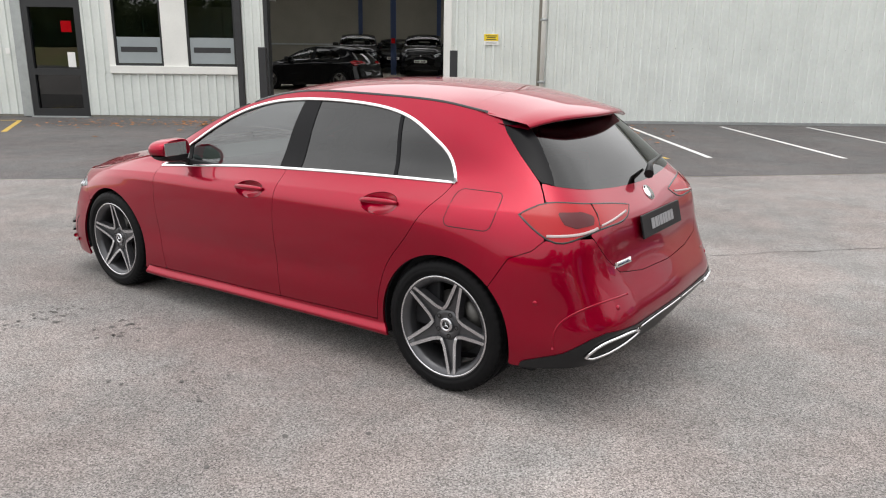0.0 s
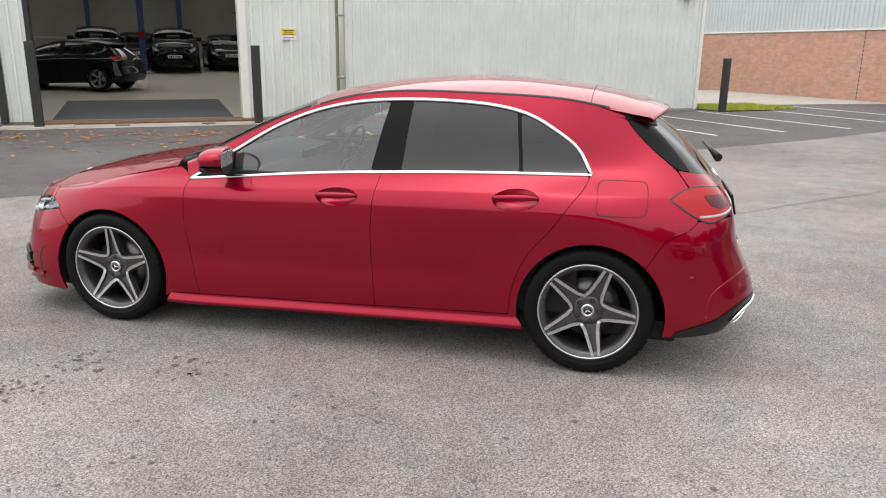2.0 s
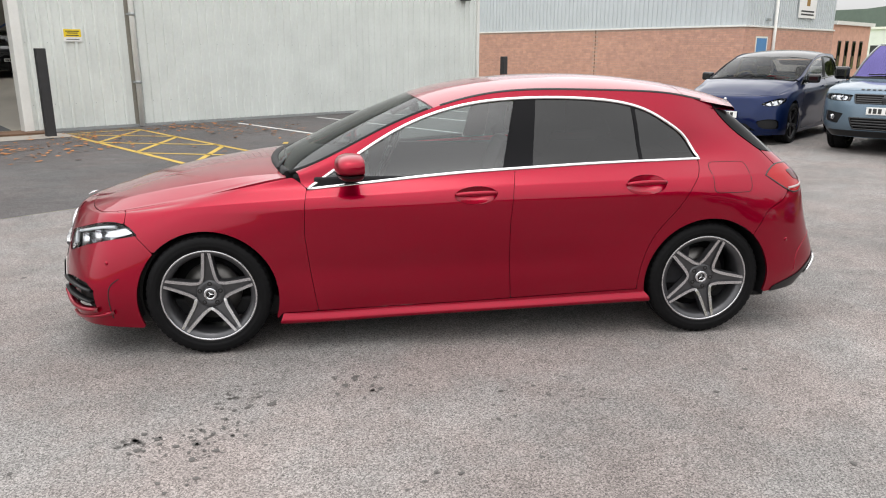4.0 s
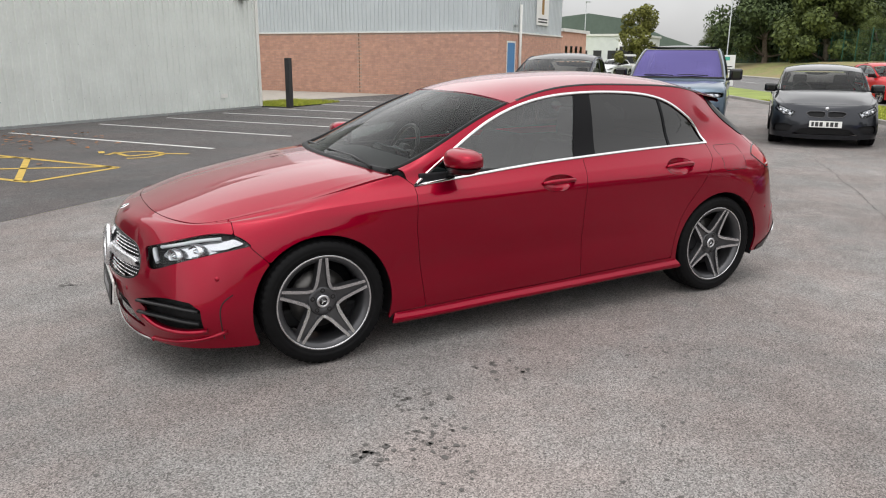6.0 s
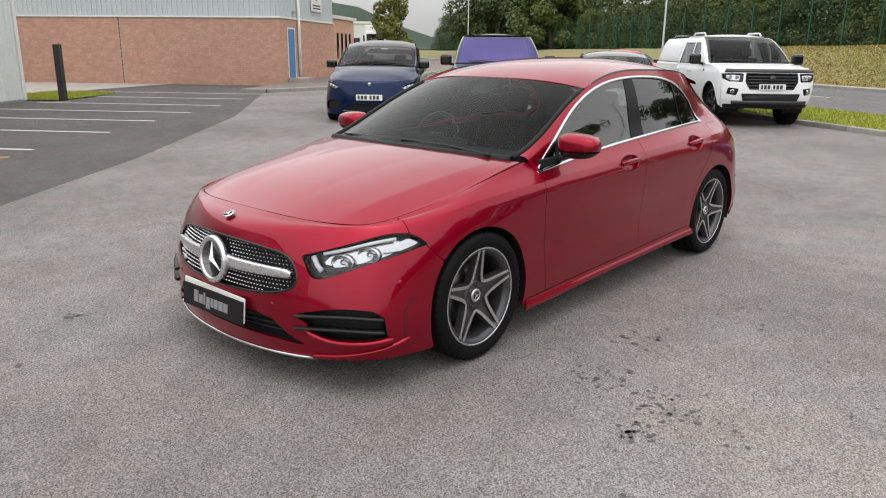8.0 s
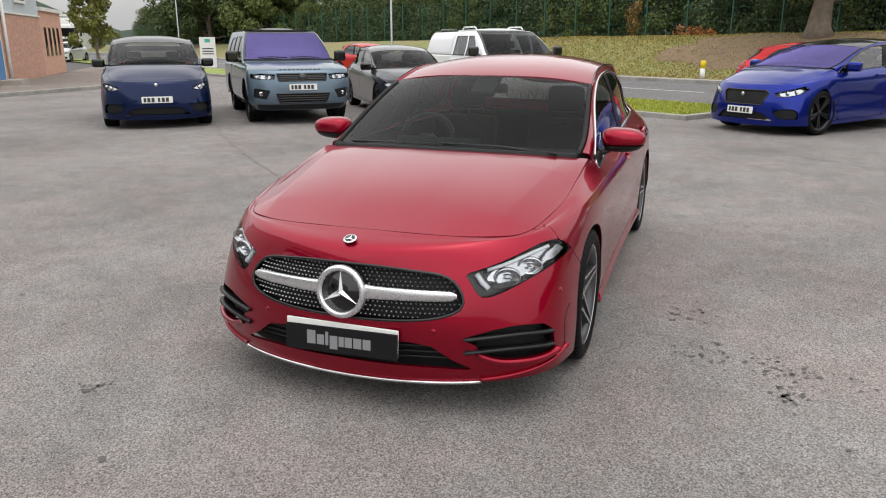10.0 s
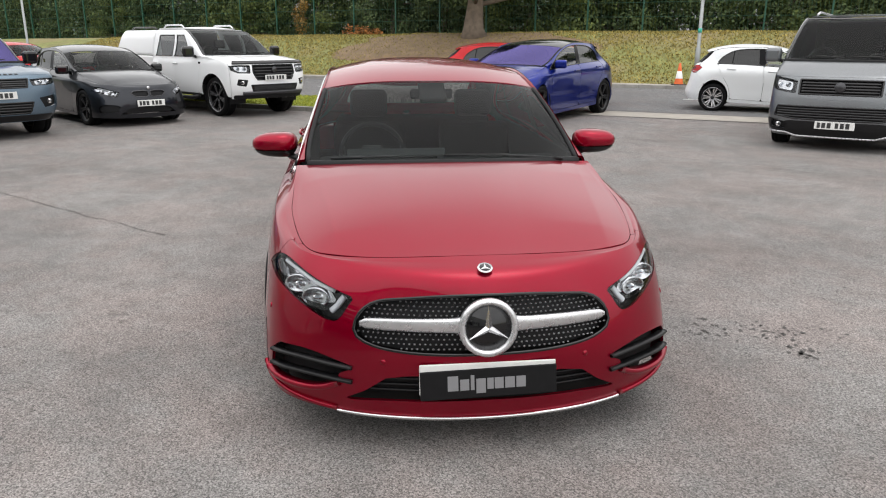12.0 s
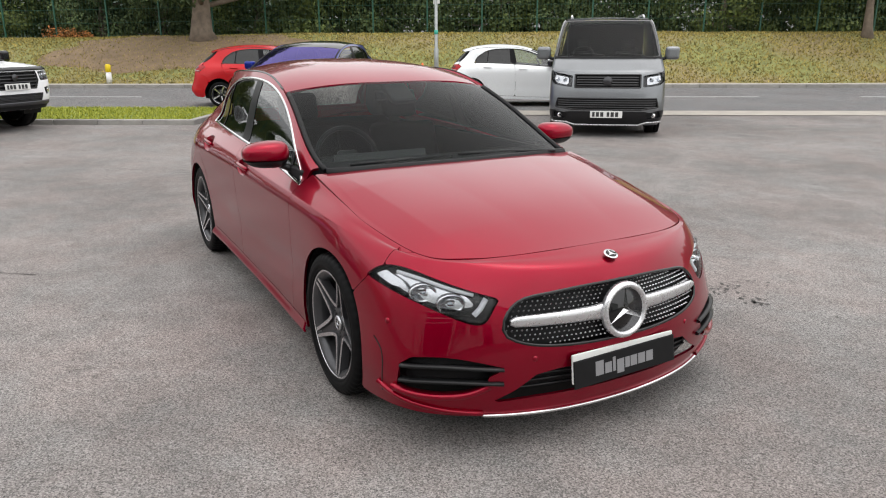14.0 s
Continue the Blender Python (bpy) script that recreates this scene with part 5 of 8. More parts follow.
car_paint("paint_navy", (0.005, 0.013, 0.055), 0.6, 0.3, 0.15)
car_paint("paint_bluegrey", (0.13, 0.18, 0.23), 0.6, 0.32, 0.2)
car_paint("paint_darkgrey", (0.030, 0.032, 0.038), 0.8, 0.28, 0.2, 1.0)
car_paint("paint_white", (0.84, 0.85, 0.86), 0.0, 0.35, 0.0)
car_paint("paint_silver", (0.78, 0.80, 0.81), 0.15, 0.35, 0.1)
car_paint("paint_blue", (0.003, 0.016, 0.22), 0.8, 0.30, 0.15, 1.0)
car_paint("paint_greyvan", (0.20, 0.21, 0.22), 0.8, 0.32, 0.2)
car_paint("paint_scarlet", (0.48, 0.015, 0.02), 0.2, 0.3, 0.1)
car_paint("paint_black", (0.006, 0.006, 0.007), 0.2, 0.25, 0.1)
material("rim_black", (0.010, 0.010, 0.011), 0.3, 0.3)

# ---- ground materials ----
def tarmac(name, color, speck, stains=0.25, light=0.55):
    """Rolled tarmac: stone chips, worn patches, oil marks and fine cracks."""
    m = material(name, color, 0.9)
    n, l = m.node_tree.nodes, m.node_tree.links
    b = n["Principled BSDF"]
    b.inputs["Specular IOR Level"].default_value = 0.3
    co = n.new("ShaderNodeTexCoord")

    def noise_at(scale, detail=4, rough=0.55):
        k = n.new("ShaderNodeTexNoise")
        k.inputs["Scale"].default_value, k.inputs["Detail"].default_value, k.inputs["Roughness"].default_value = scale, detail, rough
        l.new(co.outputs["Object"], k.inputs["Vector"])
        return k.outputs["Fac"]

    def span(value, a, c, lo, hi):
        k = n.new("ShaderNodeMapRange")
        for key, v in (("From Min", a), ("From Max", c), ("To Min", lo), ("To Max", hi)):
            k.inputs[key].default_value = v
        l.new(value, k.inputs["Value"])
        return k.outputs["Result"]

    def times(a, c):
        k = n.new("ShaderNodeMath")
        k.operation = "MULTIPLY"
        l.new(a, k.inputs[0])
        l.new(c, k.inputs[1])
        return k.outputs[0]

    chips = n.new("ShaderNodeTexVoronoi")
    chips.inputs["Scale"].default_value = speck
    l.new(co.outputs["Object"], chips.inputs["Vector"])
    sep = n.new("ShaderNodeSeparateColor")
    l.new(chips.outputs["Color"], sep.inputs[0])
    chip = span(sep.outputs[0], 0.0, 1.0, 1 - light, 1 + light)
    chip2 = span(noise_at(speck * 0.55, 3, 0.7), 0.3, 0.7, 0.72, 1.28)
    patch = span(noise_at(0.45, 6, 0.6), 0.3, 0.7, 1 - stains, 1 + stains * 0.8)
    mid = span(noise_at(4.0, 5, 0.65), 0.3, 0.7, 0.86, 1.14)
    spots = span(noise_at(2.3, 8, 0.75), 0.30, 0.38, 0.62, 1.0)
    pits = span(noise_at(speck * 0.50, 2, 0.6), 0.30, 0.42, 0.40, 1.0)
    v = times(times(times(times(chip, chip2), times(patch, mid)), spots), pits)
    mul = n.new("ShaderNodeMix")
    mul.data_type, mul.blend_type = "RGBA", "MULTIPLY"
    mul.inputs["Factor"].default_value = 1.0
    # pinkish stone shows through where the binder has worn off
    hue = n.new("ShaderNodeMix")
    hue.data_type = "RGBA"
    hue.inputs["A"].default_value, hue.inputs["B"].default_value = (color[0] * .98, color[1] * 1.0, color[2] * 1.0, 1), (color[0] * 1.06, color[1] * 1.0, color[2] * .98, 1)
    l.new(span(noise_at(1.1, 5, 0.7), 0.40, 0.60, 0.0, 1.0), hue.inputs["Factor"])
    l.new(hue.outputs["Result"], mul.inputs["A"])
    l.new(v, mul.inputs["B"])
    l.new(mul.outputs["Result"], b.inputs["Base Color"])
    bp = n.new("ShaderNodeBump")
    bp.inputs["Strength"].default_value, bp.inputs["Distance"].default_value = 0.7, 0.004
    l.new(times(chip, chip2), bp.inputs["Height"])
    l.new(bp.outputs["Normal"], b.inputs["Normal"])
    return m


tarmac("tarmac_worn", (0.230, 0.216, 0.209), 185)
tarmac("tarmac_new", (0.108, 0.103, 0.103), 160, 0.2, 0.45)
tarmac("tarmac_path", (0.215, 0.188, 0.168), 120, 0.2)
tarmac("tarmac_road", (0.165, 0.164, 0.166), 120, 0.15)
material("concrete", (0.36, 0.33, 0.29), 0.85, vary=0.22, scale=2.5, bump=0.4)
material("kerbstone", (0.27, 0.26, 0.24), 0.85, vary=0.25, scale=5, bump=0.4)
material("rusty_gutter", (0.15, 0.085, 0.05), 0.9, vary=0.4, scale=5, bump=0.5)
material("line_white", (0.62, 0.62, 0.60), 0.7, vary=0.22, scale=7, bump=0.2)
material("line_yellow", (0.50, 0.34, 0.06), 0.7, vary=0.3, scale=7, bump=0.2)
material("cladding", (0.64, 0.67, 0.645), 0.42, vary=0.09, scale=1.2)
material("cladding_blue", (0.50, 0.54, 0.56), 0.45, vary=0.05, scale=1.0)
material("trim_white", (0.70, 0.70, 0.67), 0.45, vary=0.06, scale=2)
material("frame_black", (0.014, 0.015, 0.017), 0.4, vary=0.2, scale=10)
material("steel_blue", (0.03, 0.055, 0.14), 0.45, vary=0.15, scale=4)
material("inner_wall", (0.24, 0.225, 0.19), 0.8, vary=0.12, scale=1.0)
material("inner_floor", (0.34, 0.31, 0.26), 0.45, vary=0.15, scale=0.8)
material("mat_dark", (0.055, 0.06, 0.065), 0.75, vary=0.25, scale=3)
material("mortar", (0.46, 0.33, 0.27), 0.95, vary=0.15, scale=6)
material("post_dark", (0.022, 0.022, 0.024), 0.55, vary=0.25, scale=8)
material("door_blue", (0.06, 0.20, 0.42), 0.5, vary=0.12, scale=4)
material("sign_yellow", (0.75, 0.55, 0.01), 0.45, vary=0.05, scale=10)
material("sign_white", (0.75, 0.75, 0.74), 0.45, vary=0.04, scale=10)
material("ink", (0.03, 0.03, 0.03), 0.6)
material("frosted", (0.26, 0.29, 0.30), 0.5, vary=0.06, scale=3)
material("galvanised", (0.36, 0.38, 0.38), 0.5, 0.6, vary=0.15, scale=6)
material("fence_green", (0.012, 0.075, 0.045), 0.5, vary=0.2, scale=4)
material("bark", (0.16, 0.125, 0.095), 0.95, vary=0.4, scale=5, bump=1.0)
pane("glass_building", (0.35, 0.38, 0.38))
pane("glass_frost", (0.6, 0.62, 0.63))


def vary_by_object(m, amount):
    """Each separate piece a little lighter or darker than the next."""
    n, l = m.node_tree.nodes, m.node_tree.links
    b = n["Principled BSDF"]
    info, mr, mul = n.new("ShaderNodeObjectInfo"), n.new("ShaderNodeMapRange"), n.new("ShaderNodeMix")
    mr.inputs["To Min"].default_value, mr.inputs["To Max"].default_value = 1 - amount, 1 + amount
    l.new(info.outputs["Random"], mr.inputs["Value"])
    mul.data_type, mul.blend_type = "RGBA", "MULTIPLY"
    mul.inputs["Factor"].default_value = 1.0
    old = b.inputs["Base Color"].links
    if old:
        l.new(old[0].from_socket, mul.inputs["A"])
    else:
        mul.inputs["A"].default_value = b.inputs["Base Color"].default_value[:]
    l.new(mr.outputs["Result"], mul.inputs["B"])
    l.new(mul.outputs["Result"], b.inputs["Base Color"])


def vary_by_island(m, amount, warm=0.0):
    """Each loose piece of a joined mesh a little lighter or darker, and warmer, than the next."""
    n, l = m.node_tree.nodes, m.node_tree.links
    b = n["Principled BSDF"]
    geo, ramp, mul = n.new("ShaderNodeNewGeometry"), n.new("ShaderNodeValToRGB"), n.new("ShaderNodeMix")
    ramp.color_ramp.elements[0].color = (1 - amount, 1 - amount, 1 - amount, 1)
    ramp.color_ramp.elements[1].color = (1 + amount + warm, 1 + amount, 1 + amount * 0.3, 1)
    l.new(geo.outputs["Random Per Island"], ramp.inputs["Fac"])
    mul.data_type, mul.blend_type = "RGBA", "MULTIPLY"
    mul.inputs["Factor"].default_value = 1.0
    old = b.inputs["Base Color"].links
    if old:
        l.new(old[0].from_socket, mul.inputs["A"])
    else:
        mul.inputs["A"].default_value = b.inputs["Base Color"].default_value[:]
    l.new(ramp.outputs["Color"], mul.inputs["B"])
    l.new(mul.outputs["Result"], b.inputs["Base Color"])


material("brick", (0.52, 0.30, 0.235), 0.88, vary=0.16, scale=6, bump=0.5)
vary_by_island(MAT["brick"], 0.10)
material("leaf_green", (0.088, 0.118, 0.042), 0.7, vary=0.3, scale=0.6, spec=0.2)
vary_by_island(MAT["leaf_green"], 0.45, 0.1)
material("leaf_dark", (0.066, 0.094, 0.044), 0.7, vary=0.3, scale=0.6, spec=0.2)
vary_by_island(MAT["leaf_dark"], 0.45, 0.05)
material("leaf_yellowgreen", (0.14, 0.145, 0.035), 0.7, vary=0.3, scale=0.6, spec=0.2)
material("leaf_autumn", (0.20, 0.13, 0.025), 0.6, vary=0.3, scale=0.6)
vary_by_island(MAT["leaf_autumn"], 0.4, 0.3)
material("fallen_leaf", (0.26, 0.12, 0.04), 0.8)
vary_by_island(MAT["fallen_leaf"], 0.55, 0.3)
material("grass", (0.21, 0.26, 0.055), 0.95, vary=0.35, scale=0.8, bump=0.6)
material("grass_dry", (0.165, 0.135, 0.050), 0.95, vary=0.35, scale=0.8, bump=0.6)
material("blade", (0.30, 0.36, 0.07), 0.8, spec=0.1)
vary_by_island(MAT["blade"], 0.25, 0.25)

# ---- two frames for the plan: along the warehouse, and along the road ----
A = radians(36.1)
WH = Matrix(((-math.cos(A), math.sin(A), 0, 3.2), (-math.sin(A), -math.cos(A), 0, 18.45), (0, 0, 1, 0), (0, 0, 0, 1)))
RD = Matrix(((0.85, 0.526, 0, 15.74), (-0.526, 0.85, 0, 1.28), (0, 0, 1, 0), (0, 0, 0, 1)))


def flat(name, corners, z, material_, frame_=Matrix.Identity(4), label="", category="", kind="structure", cut=None):
    """A thin level sheet."""
    bm = bmesh.new()
    f = bm.faces.new([bm.verts.new((x, y, z)) for x, y in corners])
    if f.normal.z < 0 or sum((a[0] * b[1] - b[0] * a[1]) for a, b in zip(corners, corners[1:] + corners[:1])) < 0:
        f.normal_flip()
    me = bpy.data.meshes.new(name)
    bm.to_mesh(me)
    bm.free()
    ob = dress(name, me, material_)
    ob.matrix_basis = frame_
    return tagged(ob, label, category, kind=kind)


def block(name, x0, x1, y0, y1, z0, z1, material_, frame_=None, label="", category="", kind="", parent=None, bevel=0.0):
    ob = part(name, box_bm(x0, x1, y0, y1, z0, z1, bevel), material_, parent, label if parent else "")
    if frame_ is not None:
        ob.matrix_basis = frame_
    if not parent:
        tagged(ob, label, category, kind=kind)
    return ob


# ---- ground, road, verges ----
flat("ground", [(-400, -400), (400, -400), (400, 400), (-400, 400)], -0.03, MAT["grass"], label="rough grassy ground out to the horizon", category="ground")
flat("car_park", [(-60, 8.0), (-5.1, 4.7), (3, 6.9), (9, 7.9), (19, 8.8), (45, 9.5), (45, 60), (-60, 60)], 0.0, MAT["tarmac_worn"], WH, "grey worn tarmac with pale chips and cracks", "car park")
flat("parking_bay_strip", [(-60, -14), (45, -14), (45, 9.5), (19, 8.8), (9, 7.9), (3, 6.9), (-5.1, 4.7), (-60, 8.0)], 0.002, MAT["tarmac_new"], WH, "darker newer tarmac along the warehouse", "tarmac")
flat("road", [(-0.6, -160), (9.0, -160), (8.7, -20), (8.7, 200), (0, 200), (0, -20)], 0.010, MAT["tarmac_road"], RD, "grey tarmac road", "road")
flat("concrete_edging", [(-1.15, -26), (-0.05, -26), (-0.05, -4.2), (-1.15, -4.2)], 0.012, MAT["concrete"], RD, "pale concrete edging between car park and road", "edging")
for a in range(-60, 90, 6):
    flat("road_marking", [(4.3, a), (4.42, a), (4.42, a + 3.2), (4.3, a + 3.2)], 0.014, MAT["line_white"], RD, "white dashed centre line of the road", "road marking")


def kerb_run(name, x0, x1, y0, y1, top, frame_, along, label):
    """A row of kerbstones, each a piece of its own."""
    base = thing(name, frame_, label, "kerb", kind="structure")
    lo, hi = (x0, x1) if along == "x" else (y0, y1)
    n = max(1, int(round((hi - lo) / 0.9)))
    bm = box_bm(0, (hi - lo) / n - .008, 0, (y1 - y0) if along == "x" else (x1 - x0), -.03, top, .015)
    if along == "y":
        moved(bm, Matrix(((0, 1, 0, 0), (1, 0, 0, 0), (0, 0, 1, 0), (0, 0, 0, 1))))
        bmesh.ops.reverse_faces(bm, faces=bm.faces[:])
    first = part("kerbstone", bm, MAT["kerbstone"], base)
    for k in range(n):
        ob = first if k == 0 else new("kerbstone", first.data)
        ob.parent = base
        d = lo + k * (hi - lo) / n
        ob.matrix_basis = Matrix.Translation((d, y0, 0) if along == "x" else (x0, d, 0))
    return base


vary_by_object(MAT["kerbstone"], 0.15)
kerb_run("far_kerb", 8.7, 8.85, -120, 120, .13, RD, "y", "grey concrete kerb beside the road")
kerb_run("verge_kerb", -3.15, -3.0, -4.3, 30, .10, RD, "y", "low concrete kerb at the grass verge")
kerb_run("verge_kerb_end", -3.15, -1.15, -4.45, -4.3, .10, RD, "x", "low concrete kerb at the end of the verge")
flat("verge", [(-3.0, -4.3), (-0.02, -4.3), (-0.02, 60), (-3.0, 60)], 0.07, MAT["grass"], RD, "mown grass verge", "grass")
flat("footway", [(8.85, -160), (9.6, -160), (9.6, 200), (8.85, 200)], 0.12, MAT["concrete"], RD, "pale narrow footway along the road", "footway")


def bank_z(b, a):
    top = 1.92 - 0.010 * max(0.0, a + 5) - 0.004 * max(0.0, -a - 15)
    w = min(1.0, max(0.0, (b - 9.6) / 7.0))
    return 0.10 + (max(top, 0.9) - 0.10) * (w * w * (3 - 2 * w)) ** 0.8 + 0.05 * noise.noise((b * 0.4, a * 0.4, 3.0))


def bank():
    bs = [9.6 + 0.35 * k for k in range(24)] + [19, 22, 30, 60, 120]
    al = [-120 + 0.8 * k for k in range(320)]
    verts = [(b, a, bank_z(b, a)) for a in al for b in bs]
    m = len(bs)
    faces = [(i * m + k, i * m + k + 1, (i + 1) * m + k + 1, (i + 1) * m + k) for i in range(len(al) - 1) for k in range(m - 1)]
    ob = solid("grass_bank", verts, faces, MAT["bank"], None, smooth=True)
    ob.matrix_basis = RD
    return tagged(ob, "sloping bank of mown, partly dry grass", "grass bank", kind="structure")


def grass_mix(name):
    """Mown grass with dry straw-coloured patches."""
    m = material(name, (0.19, 0.20, 0.065), 0.95, vary=0.45, scale=3, bump=1.0)
    n, l = m.node_tree.nodes, m.node_tree.links
    b = n["Principled BSDF"]
    co, k, mr, mul = n.new("ShaderNodeTexCoord"), n.new("ShaderNodeTexNoise"), n.new("ShaderNodeMapRange"), n.new("ShaderNodeMix")
    k.inputs["Scale"].default_value, k.inputs["Detail"].default_value = 0.35, 6
    l.new(co.outputs["Object"], k.inputs["Vector"])
    mr.inputs["From Min"].default_value, mr.inputs["From Max"].default_value = 0.42, 0.62
    l.new(k.outputs["Fac"], mr.inputs["Value"])
    mul.data_type = "RGBA"
    l.new(mr.outputs["Result"], mul.inputs["Factor"])
    l.new(b.inputs["Base Color"].links[0].from_socket, mul.inputs["A"])
    mul.inputs["B"].default_value = (0.235, 0.185, 0.090, 1)
    l.new(mul.outputs["Result"], b.inputs["Base Color"])


grass_mix("bank")
bank()
material("earth", (0.20, 0.14, 0.085), 0.95, vary=0.3, scale=2.5, bump=0.8)


def bare_earth():
    """Worn earth on the bank, in the shade of the large tree."""
    rows = []
    wob = [1 + .10 * math.sin(3 * i * math.pi / 20 + 1) + .07 * math.sin(7 * i * math.pi / 20) + .04 * math.sin(11 * i * math.pi / 20 + 2) for i in range(40)]
    for k in range(9):
        rows.append([(13.9 + 2.9 * k / 8 * wob[i] * math.cos(i * math.pi / 20), 2.2 + 6.2 * k / 8 * wob[i] * math.sin(i * math.pi / 20)) for i in range(40)])
    verts = [(b, a, bank_z(b, a) + (.035 if k < 8 else -.04)) for k, r in enumerate(rows) for b, a in r]
    faces = [(k * 40 + i, k * 40 + (i + 1) % 40, k * 40 + 40 + (i + 1) % 40, k * 40 + 40 + i) for k in range(8) for i in range(40)]
    ob = solid("bare_earth", verts, faces, MAT["earth"], None, smooth=True)
    ob.matrix_basis = RD
    tagged(ob, "bare brown earth worn into the grass bank", "ground", kind="structure")


bare_earth()


def blades(name, region, count, height, frame_, z_at, label, seed, leaf="blade", broad=1.0):
    """Short grass blades, far too many to count."""
    rng = np.random.default_rng(seed)
    (b0, b1), (a0, a1) = region
    b, a = rng.uniform(b0, b1, count), rng.uniform(a0, a1, count)
    t, h, w = rng.uniform(0, 6.28, count), height * rng.uniform(.5, 1.3, count), broad * rng.uniform(.008, .02, count)
    lean = rng.normal(0, .5, (count, 2)) * h[:, None]
    z = np.array([z_at(x, y) for x, y in zip(b, a)])
    p = np.stack([b, a, z], 1)
    side = np.stack([np.cos(t) * w, np.sin(t) * w, 0 * t], 1)
    tip = p + np.stack([lean[:, 0], lean[:, 1], h], 1)
    verts = np.stack([p - side, p + side, tip], 1).reshape(-1, 3)
    ob = solid(name, verts, np.arange(3 * count).reshape(-1, 3), MAT[leaf])
    ob.matrix_basis = frame_
    return tagged(ob, label, "grass", kind="stuff")


blades("verge_grass", ((-3.0, -0.05), (-4.25, 14)), 26000, .05, RD, lambda b, a: .07, "short green grass blades on the verge", 3)

material("blade_dry", (0.28, 0.255, 0.10), 0.85, spec=0.1)
vary_by_island(MAT["blade_dry"], 0.45, 0.2)
blades("bank_grass", ((9.7, 17.2), (-34, 26)), 70000, .07, RD, bank_z, "tufts of green and straw-coloured grass on the bank", 17, "blade_dry", 2.2)

# ---- parking marks ----
for s, n0, n1 in ((8.55, .75, 6.05), (6.32, .6, 5.95), (4.28, .55, 5.75), (2.34, .6, 5.6), (.27, .5, 5.45), (-2.1, -.5, 5.15), (-4.3, -.5, 5.0)):
    flat("bay_line", [(s - .05, n0), (s + .05, n0), (s + .03, n1), (s - .07, n1)], .007, MAT["line_white"], WH, "white painted parking bay line", "line")


def stroke(bm, p, q, w):
    p, q = Vector((*p, 0)), Vector((*q, 0))
    d = (q - p).normalized()
    k = Vector((-d.y, d.x, 0)) * w / 2
    bm.faces.new([bm.verts.new(v) for v in (p - k, q - k, q + k, p + k)])


def mark(name, strokes, w, material_, label, frame_, z):
    bm = bmesh.new()
    for p, q in strokes:
        stroke(bm, p, q, w)
    bmesh.ops.recalc_face_normals(bm, faces=bm.faces[:])
    for f in bm.faces:
        if f.normal.z < 0:
            f.normal_flip()
    ob = part(name, bm, material_, None)
    ob.matrix_basis = frame_ @ Matrix.Translation((0, 0, z))
    return tagged(ob, label, "road marking", kind="structure")


box = [((12.25, .65), (12.2, 6.5)), ((12.2, 6.5), (10.82, 6.45)), ((10.82, 6.45), (10.8, .65)), ((10.8, .65), (12.25, .65))]
hatch = [((12.25, .8), (10.8, 2.5)), ((10.8, .8), (12.2, 2.5)), ((12.2, 2.6), (10.8, 4.3)), ((10.8, 2.6), (12.2, 4.3)), ((12.2, 4.5), (10.8, 6.3)), ((10.8, 4.5), (12.2, 6.3))]
mark("hatched_box", box + hatch, .09, MAT["line_yellow"], "worn yellow hatched box painted on tarmac", WH, .007)
ring = [(9.75 + .42 * math.cos(a), 5.55 + .42 * math.sin(a)) for a in np.linspace(.6, 5.2, 18)]
mark("bay_symbol", list(zip(ring, ring[1:])) + [((9.70, 5.05), (9.9, 5.6)), ((9.9, 5.6), (9.45, 5.75)), ((9.45, 5.75), (9.25, 6.2)), ((9.85, 4.95), (9.7, 4.75))], .09, MAT["line_yellow"], "worn yellow wheelchair symbol painted on tarmac", WH, .007)
mark("door_hatching", [((22.3, 1.0), (21.3, 3.4)), ((22.3, 1.0), (25, 1.1)), ((23.0, 1.0), (22.2, 3.3)), ((24, 1.0), (23.2, 3.3))], .1, MAT["line_yellow"], "yellow painted lines by the door", WH, .007)

# ---- fallen leaves ----
def leaves_on_ground(name, spots, count, seed):
    rng = np.random.default_rng(seed)
    verts, faces = [], []
    for s, n, rs, rn in spots:
        for _ in range(count):
            c = np.array([s + rng.normal(0, rs), n + rng.normal(0, rn), .012])
            t, r = rng.uniform(0, 6.28), rng.uniform(.03, .075)
            up = rng.uniform(0, .02, 4)
            q = [c + np.array([r * math.cos(t + k * 1.57) * (1 if k % 2 else .6), r * math.sin(t + k * 1.57) * (1 if k % 2 else .6), up[k]]) for k in range(4)]
            faces.append(range(len(verts), len(verts) + 4))
            verts += q
    ob = solid(name, verts, faces, MAT["fallen_leaf"])
    ob.matrix_basis = WH
    return tagged(ob, "scattered brown fallen leaves on tarmac", "leaves", kind="stuff")


leaves_on_ground("fallen_leaves", ((18.6, 1.2, .7, .35), (17.7, 1.6, .3, .2), (20.3, 1.5, .9, .5), (16.2, 2.6, 1.0, .4), (13.5, 2.8, .9, .5), (12.0, 1.6, .6, .7), (9.6, .9, .7, .4), (9.2, 2.4, .6, 1.0), (14.5, 3.4, 1.6, .8)), 85, 5)
material("door_teal", (0.05, 0.40, 0.30), 0.5)

material("hill", (0.11, 0.14, 0.13), 1.0, vary=0.2, scale=0.05)


